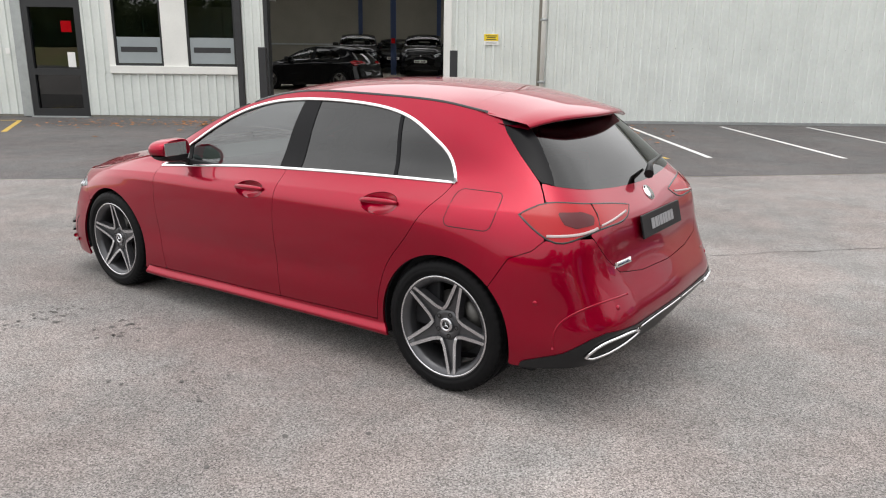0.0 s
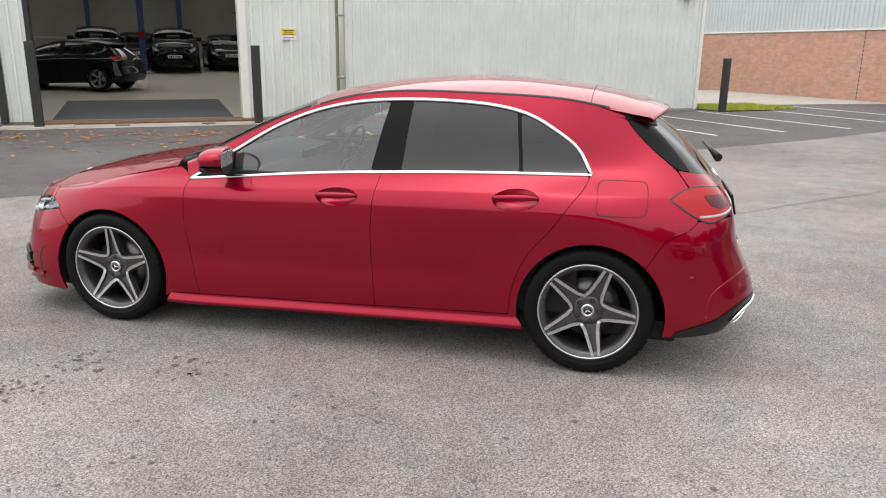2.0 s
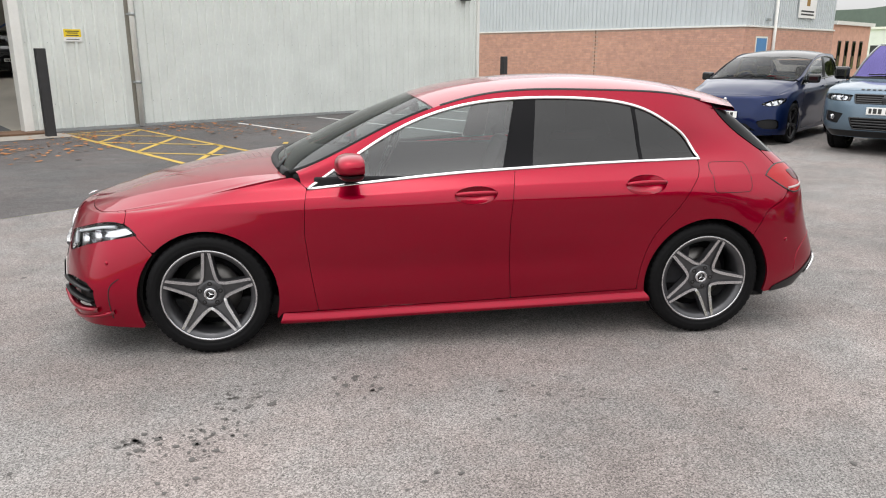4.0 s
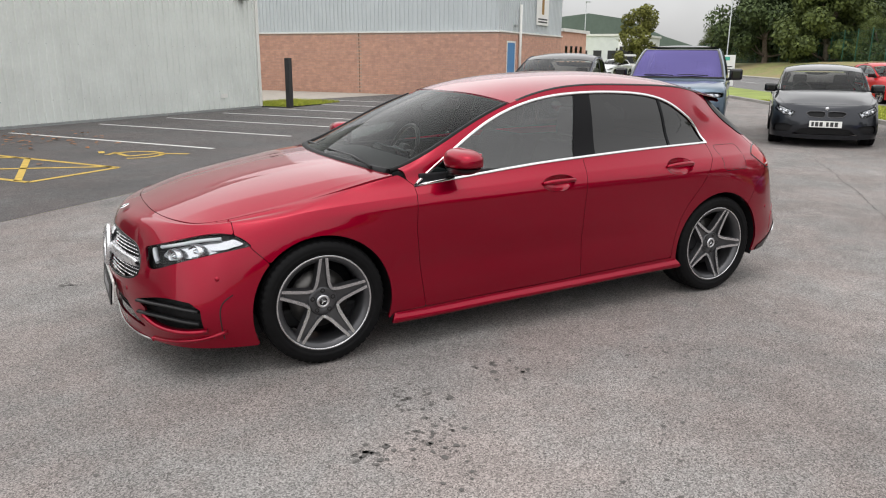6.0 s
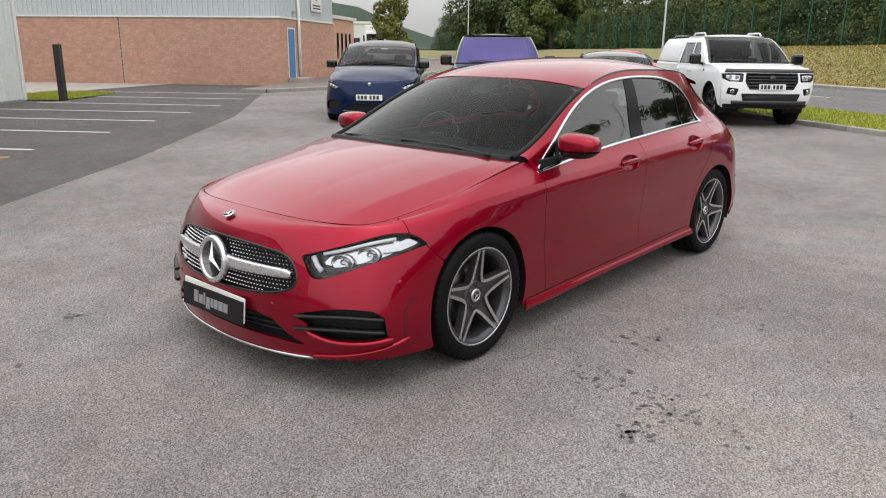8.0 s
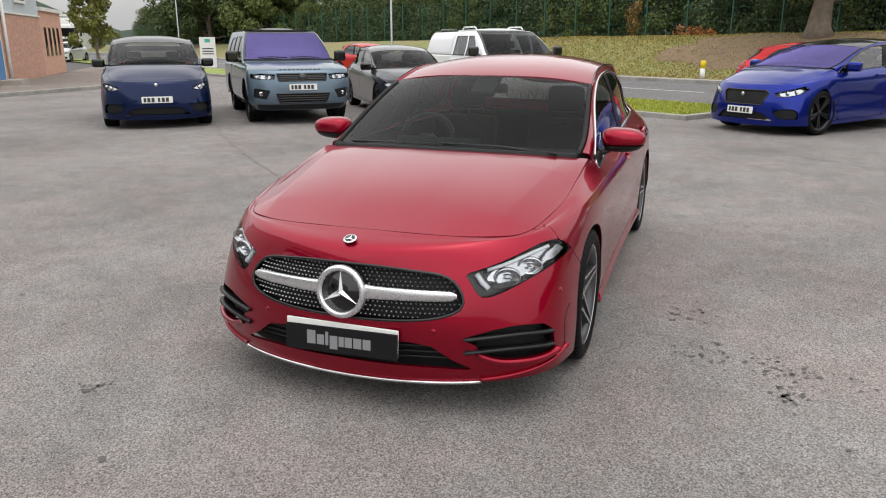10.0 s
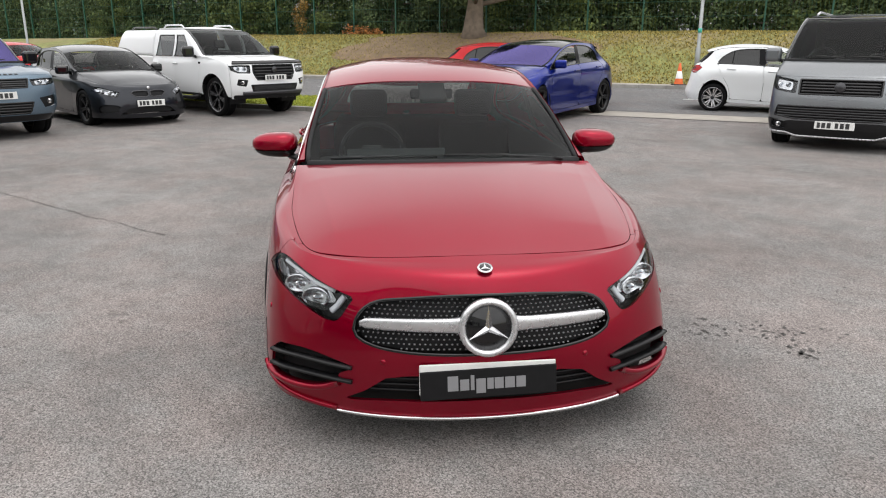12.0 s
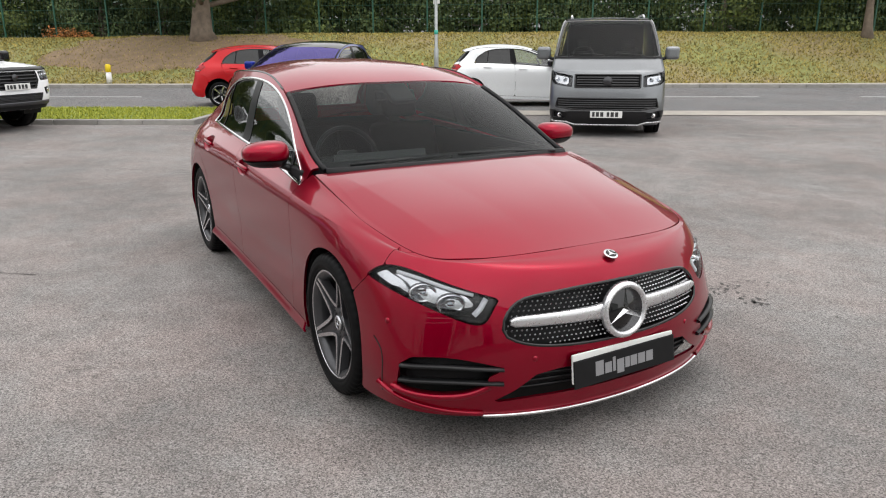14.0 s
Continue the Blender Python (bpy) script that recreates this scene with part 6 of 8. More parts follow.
def scabs(name, spots, seed):
    """Small pits and dark scabs where the tarmac has broken up."""
    rng = np.random.default_rng(seed)
    verts, faces = [], []
    for x, y, r, count in spots:
        for _ in range(count):
            c = np.array([x + rng.normal(0, r), y + rng.normal(0, r * .7), .0035])
            n, size, t0 = rng.integers(5, 9), rng.uniform(.004, .017) * (1.6 if rng.random() < .12 else 1), rng.uniform(0, 6.28)
            ring = [c + np.array([math.cos(t0 + 6.283 * k / n), math.sin(t0 + 6.283 * k / n), 0]) * size * rng.uniform(.35, 1.2) for k in range(n)]
            faces.append(range(len(verts), len(verts) + n))
            verts += ring
    return tagged(solid(name, verts, faces, MAT["scab"]), "dark pitted scabs in the tarmac", "tarmac pits", kind="stuff")


material("scab", (0.10, 0.095, 0.09), 0.95, vary=0.3, scale=30, bump=0.5)
scabs("tarmac_pits", ((-1.15, -1.45, .10, 40), (-1.2, -1.75, .08, 30), (-1.5, -1.8, .07, 30), (-2.5, 1.19, .05, 14), (-1.3, -1.95, .12, 26), (-.55, -1.35, .12, 20), (.2, -1.55, .25, 16), (-.5, -2.3, .3, 22), (-3.2, .6, .5, 14), (-2.6, -1.9, .5, 20), (1.5, -1.9, .6, 18), (-3.0, 2.0, .6, 14), (-2.2, 2.4, .5, 12)), 8)


def crack(name, pts, width, seed, label):
    """A thin wandering crack in the tarmac."""
    rng = np.random.default_rng(seed)
    run = outline(pts, False, .07)
    side = np.zeros_like(run)
    side[:, 0], side[:, 1] = -np.gradient(run[:, 1]), np.gradient(run[:, 0])
    side /= np.linalg.norm(side, axis=1, keepdims=True)
    drift = np.cumsum(rng.normal(0, .008, len(run)))
    run = run + side * (drift - np.linspace(drift[0], drift[-1], len(run)))[:, None]
    half = width * rng.uniform(.15, 1.0, len(run))[:, None]
    verts = [(x, y, .0045) for x, y in np.concatenate([run - side * half, run + side * half])]
    m = len(run)
    return tagged(solid(name, verts, [(k, k + 1, m + k + 1, m + k) for k in range(m - 1)], MAT["crack_fill"]), label, "crack", kind="structure")


material("crack_fill", (0.075, 0.07, 0.065), 0.95, vary=0.3, scale=20)
crack("crack", [(8.7, 3.8), (6.4, 1.6), (4.1, -.65)], .007, 3, "thin dark crack across the tarmac")
crack("crack", [(6.2, 6.9), (5.6, 6.46), (3.8, 4.7), (2.35, 3.26), (1.3, 2.05)], .007, 4, "thin dark crack across the tarmac")
crack("crack", [(7.6, -1.0), (5.2, -3.6), (3.4, -5.2)], .009, 6, "thin dark crack across the tarmac")

# ---- warehouse ----
def ribbed(name, s0, s1, z0, z1, material_, parent, pitch=0.2, depth=0.036, n=0.0, label=""):
    """Profiled steel sheeting: trapezoid ribs along s, standing proud of n."""
    bm, prev, s = bmesh.new(), None, s0
    pts = []
    while s < s1 - 1e-6:
        for f, d in ((0, 0), (.62, 0), (.70, 1), (.92, 1), (1.0, 0)):
            x = min(s + f * pitch, s1)
            if not pts or x > pts[-1][0] + 1e-5:
                pts.append((x, n - depth * (1 - d)))
        s += pitch
    for x, y in pts:
        a, b = bm.verts.new((x, y, z0)), bm.verts.new((x, y, z1))
        if prev:
            bm.faces.new((prev[0], prev[1], b, a))
        prev = (a, b)
    bmesh.ops.recalc_face_normals(bm, faces=bm.faces[:])
    if sum(f.normal.y for f in bm.faces) < 0:
        bmesh.ops.reverse_faces(bm, faces=bm.faces[:])
    return part(name, bm, material_, parent, label)


def screws(name, s0, s1, zs, n, parent, pitch=0.4):
    bms = []
    for z in zs:
        for s in np.arange(s0 + .16, s1, pitch):
            bms.append((s - .007, s + .007, n, n + .008, z - .007, z + .007))
    return boxes(name, bms, MAT["galvanised"], parent)


def warehouse():
    base = thing("warehouse", WH, "pale grey ribbed steel warehouse with an open vehicle door", "building", kind="structure")
    T = .18
    top = 6.2
    # main sheeting, in lapped widths
    ribbed("wall_sheet", -.02, 10.42, .06, top, MAT["cladding"], base, n=0.0)
    ribbed("wall_sheet", 10.58, 12.74, .06, top, MAT["cladding"], base, pitch=.216)
    part("wall_core", box_bm(0, 12.60, -T - .05, -.04, 0, top), MAT["inner_wall"], base)
    part("corner_flashing", box_bm(-.05, .06, -.07, .012, .04, top, .008), MAT["trim_white"], base)
    part("end_wall", box_bm(-.03, .10, -24, -.072, .05, top), MAT["cladding"], base)
    part("base_flashing", box_bm(-.02, 12.70, -.10, .004, 0, .055), MAT["galvanised"], base)
    screws("fixing_screws", 0, 12.6, (.55, 1.75, 3.0), .001, base)
    # jamb and head of the vehicle door
    part("door_jamb", box_bm(12.60, 12.78, -.30, .02, .02, 4.4, .01), MAT["trim_white"], base)
    part("door_jamb", box_bm(16.86, 16.96, -.35, -.02, .02, 4.4, .01), MAT["frame_black"], base)
    ribbed("wall_sheet", 12.74, 16.96, 4.4, top, MAT["cladding"], base)
    part("door_head", box_bm(12.78, 16.86, -.32, -.04, 4.36, 4.6), MAT["galvanised"], base)
    # pier, dark pipe, office front
    ribbed("pier_sheet", 16.90, 17.46, .05, top, MAT["cladding"], base, pitch=.185)
    part("pier_core", box_bm(16.96, 17.62, -T - .05, -.045, 0, top), MAT["inner_wall"], base)
    part("dark_downpipe", box_bm(17.46, 17.60, -.02, .07, .03, top, .02), MAT["post_dark"], base, "black square downpipe")
    ribbed("low_sheet", 17.60, 21.16, .06, 1.03, MAT["cladding"], base)
    part("low_core", box_bm(17.62, 21.16, -T, -.045, 0, 1.03), MAT["inner_wall"], base)
    part("window_ledge", box_bm(17.60, 20.58, -.08, .045, 1.03, 1.21, .012), MAT["trim_white"], base, "white window ledge")
    ribbed("wall_sheet", 20.58, 21.16, 1.03, top, MAT["cladding"], base)
    part("window_pier", box_bm(18.76, 19.33, -.10, -.02, 1.21, top), MAT["trim_white"], base)
    part("window_pier", box_bm(20.46, 20.60, -.10, -.02, 1.21, top), MAT["trim_white"], base)
    part("window_head", box_bm(17.60, 18.76, -.10, -.022, 2.86, top), MAT["trim_white"], base)
    part("window_head", box_bm(19.33, 20.46, -.10, -.022, 2.86, top), MAT["trim_white"], base)
    for s0, s1 in ((17.62, 18.76), (19.33, 20.46)):
        w = part("window", merge_bm(box_bm(s0, s1, -.09, -.04, 1.21, 1.26), box_bm(s0, s1, -.09, -.04, 2.80, 2.86), box_bm(s0, s0 + .05, -.09, -.04, 1.26, 2.80), box_bm(s1 - .05, s1, -.09, -.04, 1.26, 2.80)), MAT["frame_black"], base, "black framed office window")
        part("pane", box_bm(s0 + .05, s1 - .05, -.070, -.064, 1.26, 2.80), MAT["glass_building"], w)
        part("frosted_band", box_bm(s0 + .06, s1 - .06, -.062, -.059, 1.27, 1.86), MAT["frosted"], w, "frosted band with a dark plain bar")
        part("plain_bar", box_bm(s0 + .14, s1 - .14, -.057, -.055, 1.52, 1.64), MAT["post_dark"], w)
        part("blind_box", box_bm(s0 + .05, s1 - .05, -.14, -.10, 2.55, 2.80), MAT["frame_black"], w)
    # glazed door
    d = part("glazed_door", merge_bm(box_bm(21.16, 21.30, -.12, .01, .03, 2.86), box_bm(22.36, 22.50, -.12, .01, .03, 2.86), box_bm(21.30, 22.36, -.12, .01, .03, .20), box_bm(21.30, 22.36, -.12, .01, .98, 1.12), box_bm(21.30, 22.36, -.12, .01, 2.5, 2.86)), MAT["frame_black"], base, "black framed glazed entrance door")
    part("pane", box_bm(21.30, 22.36, -.07, -.062, .20, .98), MAT["glass_building"], d)
    part("pane", box_bm(21.30, 22.36, -.07, -.062, 1.12, 2.5), MAT["glass_building"], d)
    part("red_notice", box_bm(21.42, 21.66, -.058, -.056, 1.95, 2.2), MAT["tail_red"], d)
    part("white_notice", box_bm(21.40, 21.58, -.058, -.056, 1.16, 1.50), MAT["sign_white"], d)
    part("door_step", box_bm(21.16, 22.5, -.1, .12, 0, .03), MAT["galvanised"], base)
    part("door_post", box_bm(22.50, 22.74, -.10, .03, .02, top, .01), MAT["galvanised"], base)
    ribbed("wall_sheet", 22.74, 34, .06, top, MAT["cladding"], base)
    part("wall_core", box_bm(22.74, 34, -T, -.045, 0, top), MAT["inner_wall"], base)
    part("over_door", box_bm(21.16, 22.5, -.10, -.03, 2.86, top), MAT["trim_white"], base)
    part("small_box", box_bm(22.86, 22.96, 0, .04, 1.45, 1.58, .006), MAT["sign_white"], base)
    # roof with unseen gaps added to let daylight in, inside walls, floor
    for n0, n1 in ((-3.2, .2), (-8.4, -4.4), (-13.6, -9.6), (-18.8, -14.8), (-24.2, -20.0)):
        part("roof_sheet", box_bm(-.3, 34.2, n0, n1, top, top + .12), MAT["cladding"], base)
    part("back_wall", box_bm(-.03, 34, -24.2, -24.0, 0, top), MAT["inner_wall"], base)
    part("wall_rail", box_bm(.2, 34, -23.99, -23.93, 1.95, 2.03), MAT["galvanised"], base)
    part("side_wall", box_bm(34, 34.2, -24.2, 0, 0, top), MAT["inner_wall"], base)
    part("office_wall", box_bm(19.3, 19.42, -5.0, -.25, 0, 3.2), MAT["inner_wall"], base)
    part("office_back", box_bm(19.42, 34, -5.1, -5.0, 0, 3.2), MAT["inner_wall"], base)
    part("office_ceiling", box_bm(17.70, 34, -5.0, -.20, 3.0, 3.1), MAT["trim_white"], base)
    ramp = Matrix.Translation((0, -.30, 0)) @ Matrix.Rotation(math.atan(-.042), 4, "X")
    part("slab", moved(box_bm(-.03, 34, -24, 0, .02, .05), ramp), MAT["inner_floor"], base, "pale beige painted floor")
    part("door_mat", moved(box_bm(12.95, 16.7, -3.8, -.02, .05, .058), ramp), MAT["mat_dark"], base, "dark grey mat inside the door")
    part("threshold", box_bm(12.4, 17.0, -.30, .42, 0, .045), MAT["rusty_gutter"], base, "rusty brown threshold strip")
    for s, n in ((14.75, -13.5), (17.1, -23.5), (12.9, -23.5), (9.5, -23.5)):
        c = part("column", merge_bm(box_bm(s - .11, s + .11, n - .02, n + .02, .05, top), box_bm(s - .11, s - .09, n - .1, n + .1, .05, top), box_bm(s + .09, s + .11, n - .1, n + .1, .05, top)), MAT["steel_blue"], base, "dark blue steel column")
        part("column_foot", box_bm(s - .18, s + .18, n - .18, n + .18, .05 + .042 * -n - .05, .05 + .042 * -n + .08, .01), MAT["concrete"], c)
    part("fire_notice", box_bm(14.67, 14.83, -13.38, -13.36, 1.95, 2.15), MAT["tail_red"], base)
    for p, q in (((10.2, -23.8, 1.0), (6.5, -23.8, 3.4)), ((10.2, -23.8, 3.4), (6.5, -23.8, 1.0)), ((10.2, -23.8, 2.3), (2.5, -23.8, 2.3)), ((2.8, -23.8, 1.0), (6.5, -23.8, 3.4))):
        part("brace", tube_bm([p, q], .05, 6), MAT["steel_blue"], base)
    # downpipe
    d = part("downpipe", tube_bm([(10.47, .06, .02), (10.47, .06, 6.1)], .055, 14), MAT["trim_white"], base, "pale grey round downpipe")
    for z in (.95, 2.35, 4.2):
        part("pipe_bracket", merge_bm(box_bm(10.38, 10.56, -.01, .05, z - .02, z + .02), tube_bm([(10.47, .06, z - .03), (10.47, .06, z + .03)], .064, 14)), MAT["galvanised"], d)
    # yellow notice
    n = part("notice", box_bm(11.50, 11.85, .002, .014, 1.78, 2.03, .002), MAT["sign_white"], base, "yellow and white warning notice")
    part("yellow_field", box_bm(11.51, 11.84, .014, .017, 1.87, 2.02), MAT["sign_yellow"], n)
    for z, w in ((1.98, .26), (1.945, .2), (1.90, .24)):
        part("plain_bar", box_bm(11.675 - w / 2, 11.675 + w / 2, .0175, .019, z - .009, z + .009), MAT["ink"], n)
    part("plain_bar", box_bm(11.55, 11.80, .0145, .016, 1.815, 1.83), MAT["ink"], n)
    part("flood_lamp", merge_bm(box_bm(.50, .82, .02, .20, 3.06, 3.24, .02), box_bm(.60, .72, -.02, .06, 3.2, 3.4)), MAT["frame_black"], base, "black floodlight")
    part("vent_plate", box_bm(1.45, 1.70, -.01, .012, .36, .47, .004), MAT["trim_white"], base)
    return base


warehouse()
flat("apron", [(12.2, .44), (17.5, .44), (17.5, 1.25), (12.2, 1.25)], .010, MAT["concrete"], WH, "pale concrete strip before the vehicle door", "apron")
for s in (13.6, 15.3):
    block("drain_cover", s - .14, s + .14, .7, .86, .008, .022, MAT["post_dark"], WH, "small dark drain cover set in concrete", "drain cover", "structure")
for s, n, h, w in ((16.82, .80, 1.66, .17), (12.56, .92, 1.64, .17), (-.12, .98, 1.47, .16)):
    b = thing("bollard", WH @ Matrix.Translation((s, n, 0)), "tall square black steel bollard standing on tarmac", "bollard", "bollards by the warehouse")
    part("post", box_bm(-w / 2, w / 2, -w / 2, w / 2, 0, h, .012), MAT["post_dark"], b)
    part("foot", box_bm(-w * .8, w * .8, -w * .8, w * .8, 0, .015, .004), MAT["concrete"], b)
block("kerb_pad", 16.2, 17.5, .5, 1.1, .0, .03, MAT["concrete"], WH, "low concrete pad at the bollard", "pad", "structure")

# ---- brick unit next door ----
def brick_wall(name, parent, length, height, to_world, skip=(), near=0.0):
    """Courses of stretcher bricks standing proud of a mortar bed; to_world(u, z, d) places a corner d out from the bed."""
    bl, bh, g = .215, .065, .010
    verts, faces, bv = [], [], []
    rows = int(height / (bh + g))
    for r in range(rows):
        z = r * (bh + g) + .005
        u = -(bl + g) / 2 * (r % 2)
        while u < length:
            a, b = max(u, 0), min(u + bl, length)
            if b - a > .03 and not any(x0 < (a + b) / 2 < x1 and z0 < z < z1 for x0, x1, z0, z1 in skip):
                k = len(verts)
                for d in (0, .009):
                    e = .003 if d else 0
                    verts += [to_world(a + e, z + e, d), to_world(b - e, z + e, d), to_world(b - e, z + bh - e, d), to_world(a + e, z + bh - e, d)]
                faces += [(k + 4, k + 5, k + 6, k + 7), (k, k + 1, k + 5, k + 4), (k + 1, k + 2, k + 6, k + 5), (k + 2, k + 3, k + 7, k + 6), (k + 3, k, k + 4, k + 7)]
            u += bl + g
    ob = solid(name, verts, faces, MAT["brick"], parent, "orange-brown brickwork")
    ob["kind"] = "stuff"
    bm = bmesh.new()
    bm.from_mesh(ob.data)
    bmesh.ops.recalc_face_normals(bm, faces=bm.faces[:])
    bm.to_mesh(ob.data)
    bm.free()
    return ob


def brick_unit():
    base = thing("brick_unit", WH, "industrial unit of orange brick below pale ribbed cladding", "building", kind="structure")
    S0, N0, H, TOP = -9.23, 3.96, 2.47, 4.35
    # side wall facing the car park, front wall along the road
    part("brick_bed", box_bm(S0 - .25, S0 - .012, -24, N0 - .012, 0, H), MAT["mortar"], base)
    part("brick_bed", box_bm(-17.2, S0 - .25, N0 - .25, N0 - .012, 0, H), MAT["mortar"], base)
    brick_wall("brickwork", base, 17.0, H, lambda u, z, d: (S0 - .012 + d, N0 - .012 - u, z), ((6.28, 6.33, 0, 9),))
    brick_wall("brickwork", base, 7.9, H, lambda u, z, d: (S0 - .012 - u, N0 - .012 + d, z), ((.95, 1.85, 0, 2.15),))
    part("movement_joint", box_bm(S0 - .012, S0 - .006, N0 - 6.33, N0 - 6.29, 0, H), MAT["rusty_gutter"], base)
    part("drip_flashing", box_bm(S0 - .2, S0 + .05, -24, N0 + .05, H, H + .06, .008), MAT["trim_white"], base)
    part("drip_flashing", box_bm(-17.25, S0 - .2, N0 - .2, N0 + .05, H, H + .06, .008), MAT["trim_white"], base)
    side = ribbed("upper_sheet", 0, 28, H + .06, TOP, MAT["cladding_blue"], base, pitch=.2)
    side.matrix_basis = Matrix.Translation((S0, N0, 0)) @ Matrix.Rotation(radians(-90), 4, "Z")
    front = ribbed("upper_sheet", -17.25, S0, H + .06, TOP, MAT["cladding_blue"], base, pitch=.2, n=N0)
    part("upper_core", box_bm(-17.2, S0 - .05, -24, N0 - .06, H, TOP - .02), MAT["cladding_blue"], base)
    part("roof_edge", box_bm(-17.3, S0 + .06, N0 - .1, N0 + .06, TOP, TOP + .10), MAT["trim_white"], base)
    part("roof_edge", box_bm(S0 - .1, S0 + .06, -24, N0 - .1, TOP, TOP + .10), MAT["trim_white"], base)
    d = part("side_door", box_bm(-11.02, -10.20, N0 - .03, N0 + .004, .12, 2.1, .003), MAT["door_blue"], base, "blue painted steel door")
    part("door_frame", merge_bm(box_bm(-11.08, -11.02, N0 - .12, N0 + .01, 0, 2.16), box_bm(-10.20, -10.14, N0 - .12, N0 + .01, 0, 2.16), box_bm(-11.02, -10.20, N0 - .12, N0 + .01, 2.1, 2.16)), MAT["trim_white"], d)
    part("downpipe", tube_bm([(-11.45, N0 + .07, 0), (-11.45, N0 + .07, 3.6)], .06, 12), MAT["trim_white"], base)
    part("wall_lamp", box_bm(-11.0, -10.8, N0 + .01, N0 + .12, 2.7, 2.8, .01), MAT["galvanised"], base)
    n = part("sign_board", box_bm(-15.0, -13.4, N0 + .03, N0 + .06, 2.9, 4.1, .004), MAT["sign_white"], base, "white sign board with an olive shape")
    part("olive_shape", box_bm(-14.35, -14.05, N0 + .062, N0 + .066, 3.35, 4.05), MAT["leaf_autumn"], n)
    for z in (3.15, 3.03):
        part("plain_bar", box_bm(-14.8, -13.6, N0 + .062, N0 + .065, z - .03, z + .03), MAT["post_dark"], n)
    # low wing further along
    part("low_wing", box_bm(-21.6, -17.25, -10, N0 - .02, 0, 2.75), MAT["brick"], base, "low brick wing")
    part("low_roof", box_bm(-21.8, -17.25, -10, N0 + .1, 2.75, 2.9), MAT["trim_white"], base)
    for k in range(4):
        s = -17.9 - .85 * k
        w = part("window", box_bm(s - .35, s, N0 - .03, N0 + .0, .9, 2.1), MAT["frame_black"], base)
        part("pane", box_bm(s - .31, s - .04, N0 + .0, N0 + .008, .95, 2.05), MAT["glass_building"], w)
    return base


brick_unit()
flat("footpath", [(-9.2, -10), (-0.5, -10), (-0.5, -1.6), (-6.0, -1.0), (-9.2, -0.5)], .012, MAT["concrete"], WH, "pale concrete path between the buildings", "path")
flat("corner_grass", [(-0.25, -1.4), (-0.25, .75), (-2.4, .75), (-3.6, -.9)], .03, MAT["grass"], WH, "small patch of grass at the corner", "grass")
blades("corner_grass_blades", ((-3.2, -0.3), (-1.3, .75)), 5000, .08, WH, lambda b, a: .03, "short grass blades at the corner", 9)
flat("pavement", [(-60, 3.97), (-5.2, 3.97), (-5.2, 4.75), (-9.5, 7.6), (-60, 8.4)], .11, MAT["tarmac_path"], WH, "raised tarmac pavement before the brick unit", "pavement")
m = WH @ Matrix.Translation((-5.2, 4.75, 0)) @ Matrix.Rotation(math.atan2(2.85, -4.3), 4, "Z")
kerb_run("pavement_kerb", 0, 5.16, -.15, 0, .12, m, "x", "concrete kerb at the pavement")
kerb_run("pavement_kerb_side", -5.2, -5.05, 3.97, 4.75, .12, WH, "y", "concrete kerb at the pavement")
m = WH @ Matrix.Translation((-9.5, 7.6, 0)) @ Matrix.Rotation(math.atan2(.8, -50.5), 4, "Z")
kerb_run("pavement_kerb_long", 0, 30, -.15, 0, .12, m, "x", "concrete kerb at the pavement")
block("door_step", -11.3, -10.0, 3.99, 4.6, .11, .26, MAT["concrete"], WH, "low concrete step at the blue door", "step", "structure")

# ---- trees, hedge, fence, street things ----
def leaf_cloud(centres, radii, per, size, rng, squash=.8):
    """Small bent leaf clumps scattered through several clouds, thicker towards the outside."""
    verts, faces = [], []
    for c, r in zip(centres, radii):
        n = per
        d = rng.normal(0, 1, (n, 3))
        d /= np.linalg.norm(d, axis=1, keepdims=True)
        p = np.asarray(c) + d * (r * rng.uniform(.35, 1.08, n) ** .6)[:, None] * (1, 1, squash)
        a = rng.normal(0, 1, (n, 3))
        a /= np.linalg.norm(a, axis=1, keepdims=True)
        b = np.cross(a, d)
        b /= np.linalg.norm(b, axis=1, keepdims=True) + 1e-9
        s = size * rng.uniform(.5, 1.4, n)[:, None]
        quad = np.stack([p - a * s, p - b * s * .6 + d * s * .2, p + a * s, p + b * s * .6 - d * s * .15], 1).reshape(-1, 3)
        base = sum(len(v) for v in verts)
        verts.append(quad)
        faces.append(base + np.arange(4 * n).reshape(-1, 4))
    return np.concatenate(verts), np.concatenate(faces)


